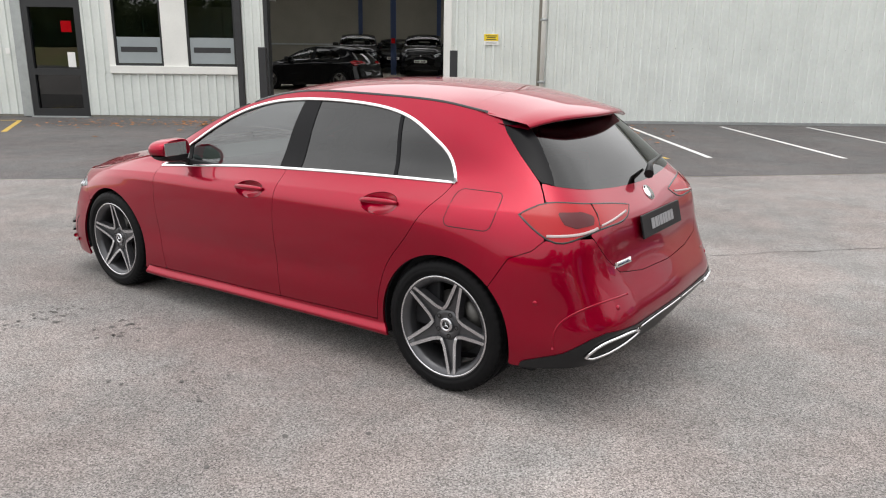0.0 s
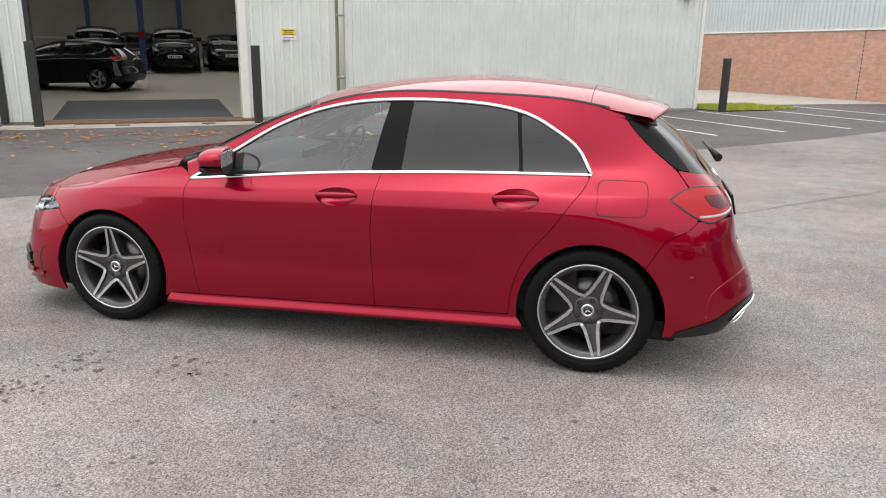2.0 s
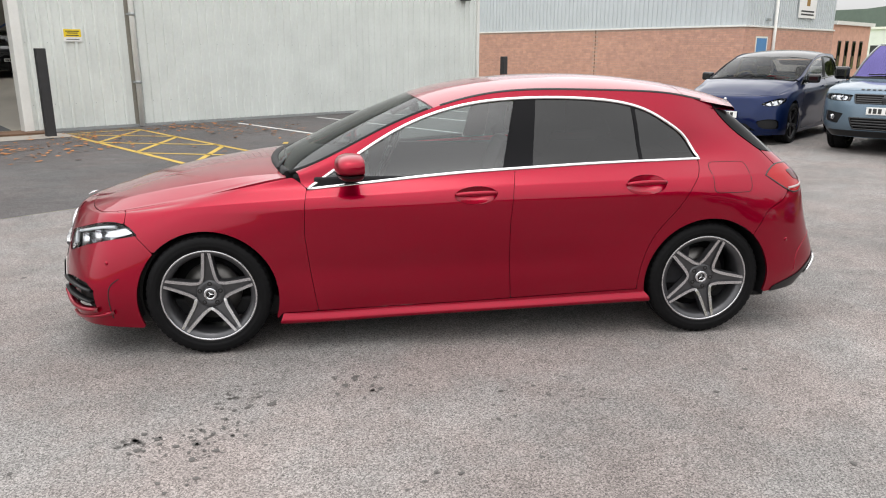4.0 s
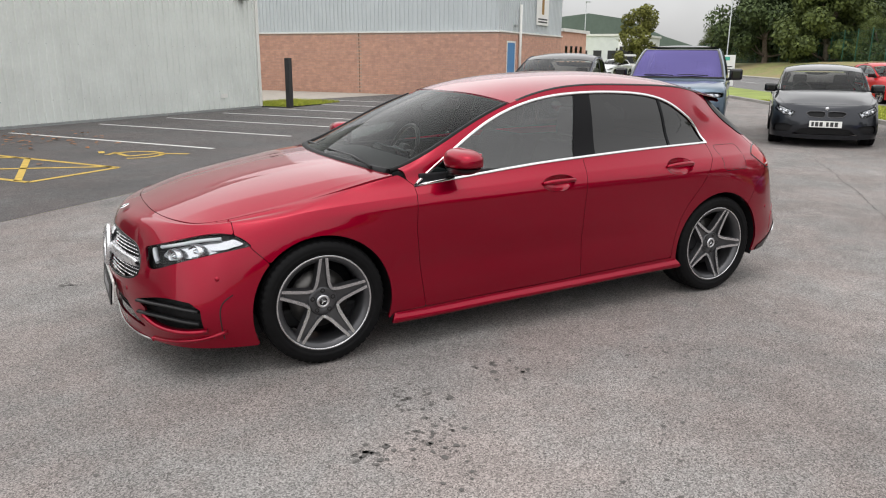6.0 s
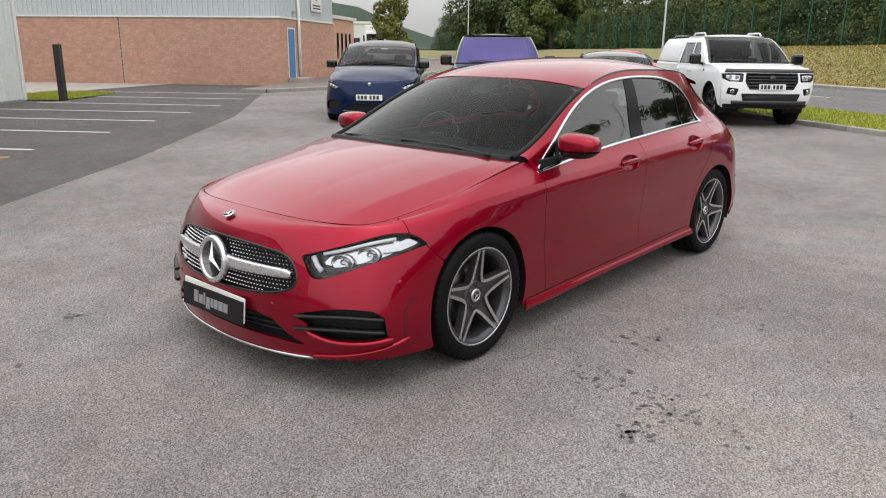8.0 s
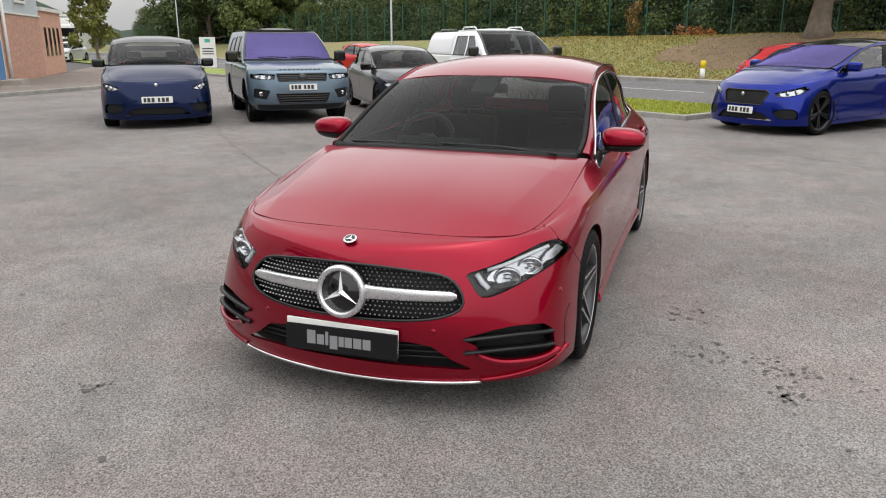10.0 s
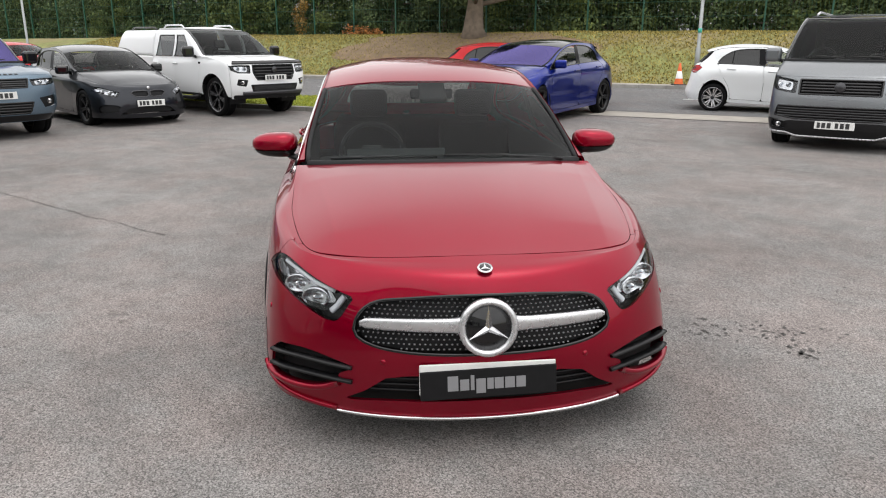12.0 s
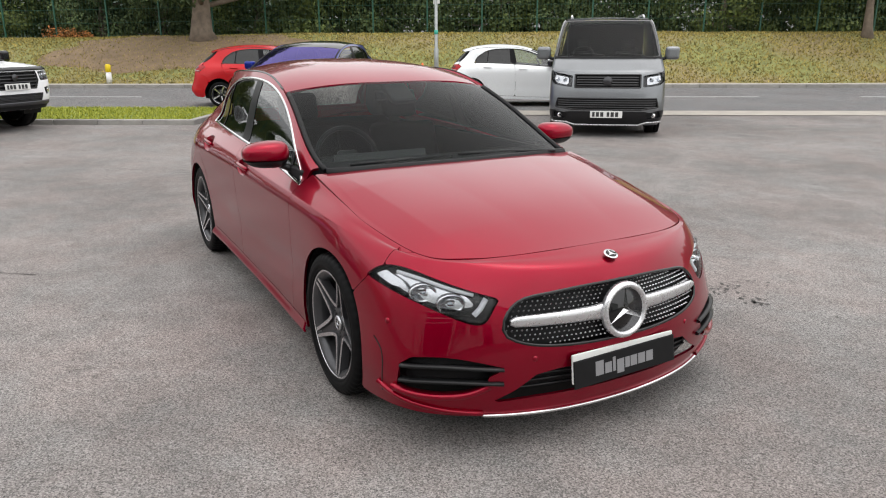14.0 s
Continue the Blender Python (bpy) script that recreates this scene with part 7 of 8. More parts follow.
def tree(m, height, spread, seed, leaf="leaf_green", trunk_r=.25, crown_low=.3, label="", leaves=330, clumps=28, size=.12):
    """A tapered trunk with limbs and an uneven crown of leaf clumps."""
    rng = np.random.default_rng(seed)
    base = thing("tree", m, label or "leafy broad tree standing in grass", "tree", "trees by the road")
    pts = [Vector((0, 0, -.15)), Vector((rng.normal(0, .04), rng.normal(0, .04), .35))]
    for k in range(1, 6):
        pts.append(Vector((rng.normal(0, .05) * k, rng.normal(0, .05) * k, height * .16 * k)))
    radii = [trunk_r * 1.7, trunk_r * 1.12] + [trunk_r * (1 - .15 * k) for k in range(1, 6)]
    bms = [tube_bm(pts, radii, 12)]
    centres, sizes = [], []
    for k in range(clumps):
        z = height * (crown_low + (1 - crown_low) * (k + .5) / clumps)
        w = spread * (1 - .55 * ((z / height - crown_low) / (1 - crown_low)) ** 2) * rng.uniform(.35, 1.0)
        t = k * 2.4 + rng.normal(0, .4)
        c = Vector((w * math.cos(t), w * math.sin(t), z))
        centres.append(c)
        sizes.append(spread * rng.uniform(.24, .42))
        if k % 2 == 0:
            root = pts[min(5, 2 + int(4 * z / height * .7))]
            midp = root.lerp(c, .5) + Vector((0, 0, -.2))
            bms.append(tube_bm([root, midp, c], [trunk_r * .32, trunk_r * .2, .02], 6))
    part("trunk", merge_bm(*bms), MAT["bark"], base, "rough brown trunk with limbs")
    v, f = leaf_cloud(centres, sizes, leaves, size, rng)
    part_ob = solid("crown", v, f, MAT[leaf], base)
    return base


def rd(b, a, z=None):
    p = RD @ Vector((b, a, 0))
    return Matrix.Translation((p.x, p.y, bank_z(b, a) if z is None else z))


tree(rd(15.2, 1.95), 8.5, 4.2, 11, "leaf_dark", .42, .24, "large dark-leaved tree with a flared trunk on the grass bank", 420, 34)
tree(rd(15.0, -26), 7.5, 2.8, 12, "leaf_green", .17, .36, "slender tree on the grass bank")
rng0 = random.Random(7)
proto = [tree(rd(20.5, 9 + 5 * k), 5.2 + .7 * k, 2.8, 20 + k, ("leaf_dark", "leaf_green", "leaf_green")[k], .2, .08, "dense leafy tree behind the green fence", 520, 30, .085) for k in range(3)]
k = 0
for a in range(-78, 110, 4):
    if -8 < 9 - a < 0:
        continue
    b = 20.2 + rng0.uniform(-.8, 4.5)
    s = rng0.uniform(.75, 1.15) * (.78 if a > 12 else 1.0)
    c = copy_thing(proto[k % 3], rd(b, a + rng0.uniform(-1, 1), 1.3) @ Matrix.Rotation(rng0.uniform(0, 6.28), 4, "Z"))
    c.scale = (s, s, s)
    k += 1


def hedge():
    """Undergrowth behind the fence, from the ground up."""
    rng = np.random.default_rng(31)
    cs, rs = [], []
    for a in np.arange(-85, 110, 1.15):
        for z in (1.0, 2.3, 3.6):
            cs.append((19.3 + rng.uniform(-.5, 1.2) + .3 * z, a + rng.uniform(-.6, .6), bank_z(17, a) - .6 + z))
            rs.append(rng.uniform(.85, 1.35))
    deep = [(22.5 + rng.uniform(-.5, 1), a + rng.uniform(-.6, .6), 1.6 + z) for a in np.arange(-85, 110, 1.9) for z in (.6, 2.4, 4.0)]
    dv, df = leaf_cloud(deep, [1.5] * len(deep), 190, .2, rng, .95)
    ob = solid("thicket", dv, df, MAT["leaf_dark"])
    ob.matrix_basis = RD
    tagged(ob, "deep dark thicket behind the hedge", "hedge", kind="stuff")
    v, f = leaf_cloud(cs, rs, 330, .085, rng, .95)
    half = np.arange(len(f)) // 330 % 9
    ob = solid("hedge", v, f[half < 8], MAT["leaf_dark"])
    ob.matrix_basis = RD
    tagged(ob, "dense dark green undergrowth behind the fence", "hedge", kind="stuff")
    ob = solid("hedge_light", v, f[half >= 8], MAT["leaf_green"])
    ob.matrix_basis = RD
    tagged(ob, "lighter green bushes behind the fence", "hedge", kind="stuff")
    v, f = leaf_cloud([(17.9, 13.4, 2.3), (17.9, 13.5, 2.9), (18, 13.3, 3.3)], [.42, .40, .3], 260, .06, rng, 1.2)
    ob = solid("autumn_shrub", v, f, MAT["leaf_autumn"])
    ob.matrix_basis = RD
    tagged(ob, "yellow-brown autumn shrub at the fence", "shrub")
    v, f = leaf_cloud([(17.0, 9.6, 2.0), (17.0, 8.9, 1.95), (17, 8.2, 1.85)], [.5, .45, .4], 200, .06, rng, .7)
    ob = solid("dry_bramble", v, f, MAT["fallen_leaf"])
    ob.matrix_basis = RD
    tagged(ob, "dry brown brambles at the fence foot", "shrub", kind="stuff")
    # a dark earth slope under the hedge
    flat("hedge_floor", [(17.6, -120), (60, -120), (60, 140), (17.6, 140)], 1.2, MAT["bark"], RD, "dark leaf litter under the hedge", "ground")


hedge()


def fence():
    base = thing("mesh_fence", RD, "green steel mesh fence with square posts", "fence")
    first = part("post", box_bm(-.035, .035, -.035, .035, -.5, 2.7, .006), MAT["fence_green"], base)
    n, wires = 0, []
    for i in range(76):
        a = -84.2 + 2.47 * i
        ob = first if i == 0 else new("post", first.data)
        ob.parent = base
        ob.matrix_basis = Matrix.Translation((17.35, a, bank_z(17.35, a)))
        z0 = bank_z(17.35, a)
        for k in range(16):
            y = a + 2.47 * k / 16
            wires.append((17.348, 17.352, y - .003, y + .003, z0 - .1, z0 + 2.55))
        for z in (.05, .65, 1.25, 1.85, 2.45):
            wires.append((17.345, 17.355, a, a + 2.47, z0 + z - .006, z0 + z + .006))
    w = boxes("mesh_wire", wires, MAT["fence_green"], base)
    w["kind"] = "stuff"


fence()


def lamp_post(m, h, label, arm=True):
    base = thing("street_lamp", m, label, "street lamp", "street lamps")
    part("pole", tube_bm([(0, 0, -.1), (0, 0, 1.2), (0, 0, 1.25), (0, 0, h)], [.085, .085, .06, .045], 12), MAT["galvanised"], base)
    if arm:
        part("lamp_head", moved(box_bm(-.1, .6, -.09, .09, -.05, .05, .03), Matrix.Translation((0, 0, h))), MAT["galvanised"], base)
    return base


post = lamp_post(rd(9.9, -8.45, .1), 7.5, "grey lamp post with a small white sign beside the road")
part("sign_plate", box_bm(-.22, .22, -.03, -.01, 2.75, 3.0, .004), MAT["sign_white"], post, "small white sign plate")
part("green_band", tube_bm([(0, 0, 1.72), (0, 0, 1.86)], .068, 12), MAT["door_teal"], post)
lamp_post(rd(9.9, 25, .1), 8, "tall grey lamp post beside the road")
lamp_post(rd(9.9, 62, .1), 8, "tall grey lamp post beside the road")
lamp_post(rd(-2.0, 80, .1), 8, "tall grey lamp post beside the road")


def cone(m):
    base = thing("traffic_cone", m, "orange traffic cone with white band on the footway", "cone")
    material("cone_orange", (0.75, 0.14, 0.03), 0.5, vary=.15, scale=8)
    part("cone_foot", box_bm(-.2, .2, -.2, .2, 0, .04, .02), MAT["post_dark"], base)
    part("cone_body", lathe_bm([(.15, .04), (.115, .22), (.072, .46), (.03, .72), (.0, .73)], 24, "z"), MAT["cone_orange"], base)
    part("white_band", lathe_bm([(.120, .22), (.077, .46), (.074, .46), (.116, .22), (.120, .22)], 24, "z"), MAT["sign_white"], base)


cone(rd(9.2, -8.0, .12))
b = thing("marker_post", rd(9.9, 3.7, .1), "short white marker post with a yellow top", "marker post")
part("post", lathe_bm([(.0, 0), (.10, 0), (.095, .42), (.0, .42)], 16, "z"), MAT["sign_white"], b)
part("post_top", lathe_bm([(.0, .42), (.10, .42), (.10, .66), (.06, .71), (0, .71)], 16, "z"), MAT["sign_yellow"], b)


# ---- things further off ----
b = thing("sign_totem", Matrix.Translation((32.6, 27.1, 0)) @ Matrix.Rotation(radians(-50), 4, "Z"), "white upright sign board standing in grass", "sign")
part("board", box_bm(-.45, .45, -.06, .06, 0, 1.75, .01), MAT["sign_white"], b)
part("green_mark", box_bm(-.15, .15, -.066, -.061, 1.45, 1.65), MAT["door_teal"], b)
for z in (1.1, .95, .8):
    part("plain_bar", box_bm(-.32, .32, -.066, -.061, z - .03, z + .03), MAT["post_dark"], b)
tree(Matrix.Translation((40.5, 43.2, 0)), 5.4, 1.9, 51, "leaf_yellowgreen", .12, .25, "small yellowing tree beside the road", 240, 22)
for x, y, h, sp, sd, lf in ((66, 52, 11, 5, 61, "leaf_dark"), (74, 55, 12, 5, 62, "leaf_dark"), (84, 58, 12, 5, 64, "leaf_dark"), (62, 42, 9, 4, 65, "leaf_green"), (95, 66, 11, 5, 66, "leaf_green"), (72, 46, 10, 4.5, 67, "leaf_dark")):
    tree(Matrix.Translation((x, y, 0)), h, sp, sd, lf, .32, .22, "tall dark tree beyond the road", 620, 40, size=.19)
hut = thing("brick_hut", Matrix.Translation((74, 52, 0)) @ Matrix.Rotation(radians(35), 4, "Z"), "small red-brown hut with a shallow roof", "hut")
part("wall", box_bm(-3.5, 3.5, -2.5, 2.5, 0, 2.9), MAT["brick"], hut)
part("roof", prism_bm([(-3.9, 2.9), (3.9, 2.9), (0, 4.1)], -2.9, 2.9), MAT["bark"], hut)
part("door", box_bm(-3.54, -3.5, -1.0, 1.0, 0, 2.3), MAT["bark"], hut)
hill = []
for k in range(41):
    t = radians(-20 + 110 * k / 40)
    h = 16 + 7 * math.sin(k * .5) + 4 * math.sin(k * 1.3)
    hill.append((360 * math.cos(t), 360 * math.sin(t), h))
vs = [(x, y, -1) for x, y, z in hill] + hill
tagged(solid("far_hills", vs, [(k, k + 1, k + 42, k + 41) for k in range(40)], MAT["hill"], None, smooth=True), "hazy wooded hills far away", "backdrop", kind="structure")
w = thing("far_building", Matrix.Translation((75, 88, 0)) @ Matrix.Rotation(A, 4, "Z"), "pale low building far along the road", "building")
part("wall", box_bm(-8, 8, -6, 6, 0, 4.6), MAT["cladding"], w)
part("roof", box_bm(-8.2, 8.2, -6.2, 6.2, 4.6, 4.9), MAT["trim_white"], w)
for k in range(5):
    part("window", box_bm(-8.03, -8.0, -5 + 2.1 * k, -3.8 + 2.1 * k, 1.4, 2.6), MAT["frame_black"], w)
lorry = thing("lorry", Matrix.Translation((58.3, 64.7, 0)) @ Matrix.Rotation(math.atan2(-68.7, -61.2), 4, "Z"), "white lorry with a pale box body far along the road", "lorry")
part("box_body", box_bm(-8.5, -.3, -1.25, 1.25, 1.0, 3.9, .05), MAT["trim_white"], lorry)
part("cab", box_bm(0, 1.9, -1.2, 1.2, .75, 3.2, .16, 3), MAT["sign_white"], lorry)
part("windscreen", box_bm(1.88, 1.93, -1.05, 1.05, 2.0, 2.85, .02), MAT["black_gloss"], lorry)
part("grille", box_bm(1.88, 1.94, -.75, .75, .95, 1.75, .02), MAT["frame_black"], lorry)
part("bumper", box_bm(1.7, 2.0, -1.2, 1.2, .4, .8, .05), MAT["trim_white"], lorry)
for y in (-.95, .95):
    part("headlight", box_bm(1.98, 2.02, y - .17, y + .17, .52, .72, .02), MAT["lamp_white"], lorry)
    part("door_mirror", box_bm(1.5, 1.62, y * 1.42 - .1, y * 1.42 + .1, 2.0, 2.7, .03), MAT["frame_black"], lorry)
for x in (-7.2, -6.0, .9):
    for y in (-1.05, 1.05):
        part("tyre", moved(lathe_bm([(0, -.15), (.47, -.15), (.5, -.1), (.5, .1), (.47, .15), (0, .15)], 20), Matrix.Translation((x, y, .5))), MAT["rubber"], lorry)

pane("glass_violet", (0.10, 0.10, 0.20))
violet = MAT["glass_violet"].node_tree.nodes
for k in violet:
    if k.type == "BSDF_GLOSSY":
        k.inputs["Color"].default_value = (0.46, 0.40, 1.0, 1)
    if k.type == "FRESNEL":
        k.inputs["IOR"].default_value = 2.6
# cars parked beside the road
hatch = bender(*sizes(2.67, .86, .79, .42, 1.15, .16, .64, .90, 1.43), 1.0, 1.07)

other_car("electric_suv", at_front_axle(6.58, 8.54, 40.6, -1.445), "paint_navy", bender(*sizes(2.89, .84, 1.02, .30, 1.25, .17, .72, 1.02, 1.62), 1.07, 1.17),
          "dark blue electric SUV with a smooth closed nose, parked on tarmac", "none", .355, ("rim_black", "rim_grey"), "split", 5, "black_gloss", plate_z=.52, lamp=[(.56, .47), (.70, .52), (.90, .56), (1.10, .545), (1.04, .49), (.85, .44), (.68, .43)])
other_car("grey_hatchback", at_front_axle(10.27, 4.77, 39.5, -1.335), "paint_darkgrey", hatch,
          "dark grey hatchback with twin rounded grilles, parked on tarmac", "kidney", .325, ("rim_black", "rim_grey"), "split", 5, plate_z=.42)
other_car("blue_suv", at_front_axle(9.62, -2.34, -41.0, -1.495), "paint_blue", bender(*sizes(2.99, .83, .86, .28, 1.18, .16, .72, 1.02, 1.565), 1.08, 1.12),
          "bright blue electric SUV with black wheels and violet-tinted windscreen", "shield", .37, ("rim_black", "rim_black"), "split", 5, "black_gloss", "glass_violet", .40, mirrors="paint_blue", lamp=[(.50, .46), (.70, .505), (.96, .56), (1.07, .51), (.90, .44), (.70, .405), (.55, .40)])
p = RD @ Vector((1.92, -12.34, 0))
white = other_car("white_hatchback", at_front_axle(p.x, p.y, 58.3, -1.245), "paint_silver", bender(*sizes(2.49, .80, .66, .30, 1.05, .16, .66, .95, 1.48), .96, .98),
          "silver-white small hatchback standing on the road", "slot", .31, ("rim_grey", "rim_silver"), "split", 7, plates=False)
p = RD @ Vector((1.75, -6.3, 0))
other_car("red_hybrid", at_front_axle(p.x, p.y, 58.3, -1.35), "paint_scarlet", bender(*sizes(2.70, .92, .84, .25, 1.15, .16, .66, .95, 1.49), .98, .95),
          "red hybrid hatchback standing on the road", "slot", .31, ("rim_grey", "rim_silver"), "plain", 5, plates=False)
p = RD @ Vector((1.9, 13.4, 0))
other_car("red_hatchback", at_front_axle(p.x, p.y, 58.3, -1.335), "paint_scarlet", hatch, "red hatchback standing on the road", "slot", .32, plates=False)
blacks = [other_car("black_car", Matrix.Identity(4), "paint_black", b, "black car parked inside the warehouse", "slot", r, plate_z=.55, step=.06, group="cars in the warehouse")
          for b, r in ((hatch, .325), (bender(*sizes(2.75, .85, .95, .42, 1.1, .2, .84, 1.12, 1.68), 1.03, 1.08), .355))]
for k, (s, n, turn, kind) in enumerate(((16.9, -7.6, 12, 0), (16.4, -15.6, 130, 1), (14.9, -18.0, 126, 0), (13.55, -15.6, 124, 1), (11.4, -16.6, 126, 0), (9.4, -16.9, 126, 1), (7.3, -17.4, 126, 0))):
    w = WH @ Matrix.Translation((s, n, .05 + .042 * (-n - .3)))
    m = Matrix.Translation(w.translation) @ Matrix.Rotation(radians(turn), 4, "Z")
    if k < 2:
        blacks[kind].matrix_basis = m
    else:
        copy_thing(blacks[kind], m)
copy_thing(white, at_front_axle(38.9, 45.3, 20, -1.245))

# ---- tall boxy vehicles: a body drawn by its nose profile ----
def box_skin(rows, back):
    """rows: (x, z, half width, corner depth) up the nose, bonnet and screen; the sides run straight to the back."""
    v = np.array(rows, float)
    q = np.r_[0, np.cumsum(np.hypot(np.diff(v[:, 0]), np.diff(v[:, 1])))]
    f = natural(q, v)
    t = np.linspace(0, np.pi / 2, 400)
    px, py = 1 - np.cos(t) ** .62, np.sin(t) ** .62
    a = np.r_[0, np.cumsum(np.hypot(np.diff(px) * .4, np.diff(py) * .9))]
    a /= a[-1]
    s1, s2 = 1.15, 1.15 + back + 1.9
    qt = np.linspace(0, q[-1], 400)
    zt = f(qt)[:, 1]

    def at(s, h):
        s, h = np.broadcast_arrays(np.asarray(s, float), np.asarray(h, float))
        g = f(np.clip(h, 0, q[-1]))
        m = np.abs(s) / s1
        front = g[..., 0] + g[..., 3] * np.interp(np.minimum(m, 1), a, px)
        x = front + np.where(m > 1, (back - g[..., 0] - g[..., 3]) * (np.abs(s) - s1) / (s2 - s1), 0)
        return np.stack([x, np.sign(s) * g[..., 2] * np.interp(np.minimum(m, 1), a, py), g[..., 1]], -1)

    def front_at(y, z):
        h = float(np.interp(z, zt, qt))
        return float(np.sign(y) * s1 * np.interp(abs(y) / f(h)[2], py, a)), h

    def side_at(x, z):
        h = float(np.interp(z, zt, qt))
        g = f(h)
        xe = g[0] + g[3]
        if x < xe:
            return float(s1 * np.interp((x - g[0]) / g[3], px, a)), h
        return float(s1 + (x - xe) / (back - xe) * (s2 - s1)), h
    return at, front_at, side_at, f, q[-1]


def boxy_car(name, m, paint, rows, back, label, cfg):
    """A van or pickup: nose, bonnet, screen, doors, sides and roof as panels of their own."""
    M = MAT
    base = thing(name, m, label, "car" if name != "panel_van" else "van", "parked cars")
    sk, fr, sd, f, top = box_skin(rows, cfg.get("cab_back", back))
    car = {"base": base, "bend": None, "skin": sk}
    p, axle, tail_axle, r = M[paint], cfg["axles"][0], cfg["axles"][1], cfg["wheel"]
    zb, z_bon, z_cowl, z_roof = cfg["z"]
    x_door, x_mid, x_end = cfg["doors"]
    step = .035

    def ring(pts, mirror=False):
        return outline([fr(y * (-1 if mirror else 1), z) for y, z in pts])

    def both(pts):
        return [ring(pts), ring(pts, True)]
    wrap = cfg["wrap"]
    q_of = lambda z: fr(.1, z)[1]
    # nose
    nose = [(s, q_of(z_bon)) for s in np.linspace(-wrap, wrap, 30)] + [(wrap, q) for q in np.linspace(q_of(z_bon), 0, 12)[1:]] + [(s, 0.0) for s in np.linspace(wrap, -wrap, 30)[1:]] + [(-wrap, q) for q in np.linspace(0, q_of(z_bon), 12)[1:-1]]
    lamps, openings = both(cfg["lamp"]), [ring(g) for g in cfg["grilles"]]
    fogs = both(cfg["fog"])
    panel(car, "front_bumper", outline(nose), lamps + openings + fogs, p, .022, False, .002, .02)
    for g, o in zip(cfg["grilles"], openings):
        panel(car, "grille", o, [], M["black_plastic"], step, False, 0, 0, .03)
        strip(car, "grille_frame", o, M[cfg["frame"]], .022, .010, False, "", 0, None, True)
        z0, z1 = min(z for y, z in g), max(z for y, z in g)
        y1 = max(y for y, z in g) - .03
        for z in np.linspace(z0, z1, cfg["bars"] + 2)[1:-1]:
            strip(car, "grille_bar", [fr(y, z) for y in np.linspace(-y1, y1, 25)], M["black_gloss"], .030, .014, False, "", .012)
    for o in fogs:
        panel(car, "fog_surround", o, [], M["black_plastic"], step, False, 0, 0, .025)
    yf, zf = np.mean(cfg["fog"], axis=0)
    for sign in (1, -1):
        c = sk(*fr(sign * yf, zf))
        part("fog_light", moved(disc_bm(.04, .012, 16), Matrix.Translation((c[0] + .012, c[1], c[2])) @ Matrix.Rotation(radians(-sign * 20), 4, "Z")), M["lamp_lens"], base)
    for k, o in enumerate(lamps):
        panel(car, "headlight_housing", o, [], M["lamp_black"], .025, False, 0, 0, .05)
        mid = o.mean(0)
        panel(car, "reflector_bowl", mid + (o - mid) * .66, [], M["lamp_chrome"], .025, False, 0, .02, .035)
        for d in (-.07, .06):
            c = sk(mid[0] + d, mid[1]) - skin_normal(np.array(mid[0] + d), np.array(mid[1]), 2e-3, sk) * .03
            part("lamp", moved(disc_bm(.036, .012, 16), Matrix.Translation(tuple(c))), M["lamp_lens"], base)
        panel(car, "headlight_cover", o, [], M["clear_cover"], .025, False, .001, .01, .002)
    # bonnet and screen
    edge = cfg["bonnet_wrap"]
    qs = np.linspace(q_of(z_bon) + .004, q_of(z_cowl), 22)
    ss = np.linspace(-edge, edge, 41)
    grid = sk(ss[None, :], qs[:, None])
    grid[..., 2] += .014 * np.exp(-((np.abs(ss)[None, :] - .55) / .10) ** 2) * np.sin(np.linspace(0, np.pi, 22))[:, None]
    sheet(car, "bonnet", grid, p, thick=.012)
    ws = cfg["screen_wrap"]
    q0, q1 = q_of(z_cowl) + .02, q_of(z_roof) - .01
    screen = [(s, q0) for s in np.linspace(-ws, ws, 30)] + [(s, q1) for s in np.linspace(ws - .02, -ws + .02, 30)]
    panel(car, "windscreen", outline(screen), [], M[cfg.get("screen", "glass_screen")], step, False, 0, 0, .004)
    strip(car, "screen_seal", outline(screen), M["black_gloss"], .05, .004, False, "", .003, None, True)
    part("scuttle", tube_bm([tuple(sk(s, q0 - .02) + (0, 0, -.01)) for s in np.linspace(-ws, ws, 14)], .035, 6), M["black_plastic"], base)
    for y in (-.35, .3):
        part("screen_wiper", tube_bm([tuple(sk(*fr(y + d, z_cowl + h)) + (-.015, 0, .01)) for d, h in ((-.25, .03), (.05, .05), (.32, .04))], .010, 5), M["black_satin"], base)
    # sides
    arcs = {}
    for key, cx in (("f", axle), ("r", tail_axle)):
        pts = [(cx + (r + .075) * math.cos(t), r + (r + .075) * math.sin(t)) for t in np.linspace(math.pi * 1.25, -math.pi * .25, 40)]
        arcs[key] = [(x, z) for x, z in pts if z > zb]
    belt = cfg["belt"]
    s_front = lambda z: (wrap + .004, q_of(z))
    up = cfg["side_top"]
    pillar = [(edge + .004, q) for q in np.linspace(q_of(z_bon), q_of(z_cowl), 8)]
    screen_edge = [(ws + .02, q) for q in np.linspace(q0, q_of(up), 12)]
    front_arc = [sd(x, z) for x, z in arcs["f"]]
    foot = [(wrap + .004, q_of(z)) for z in np.linspace(max(zb, .3), z_bon, 10)]
    wing = front_arc[::-1] + [sd(arcs["f"][0][0], zb)] * 0 + foot + pillar + [sd(x_door, belt), sd(x_door, zb + .05), sd(arcs["f"][-1][0] + .01, zb)]
    panel(car, "front_wing", outline(wing), [], p, step, True)
    # frame above the belt, with the windows cut in it
    x_back = cfg.get("cab_back", back)
    win = [outline([sd(x, z) for x, z in w]) for w in cfg["windows"]]
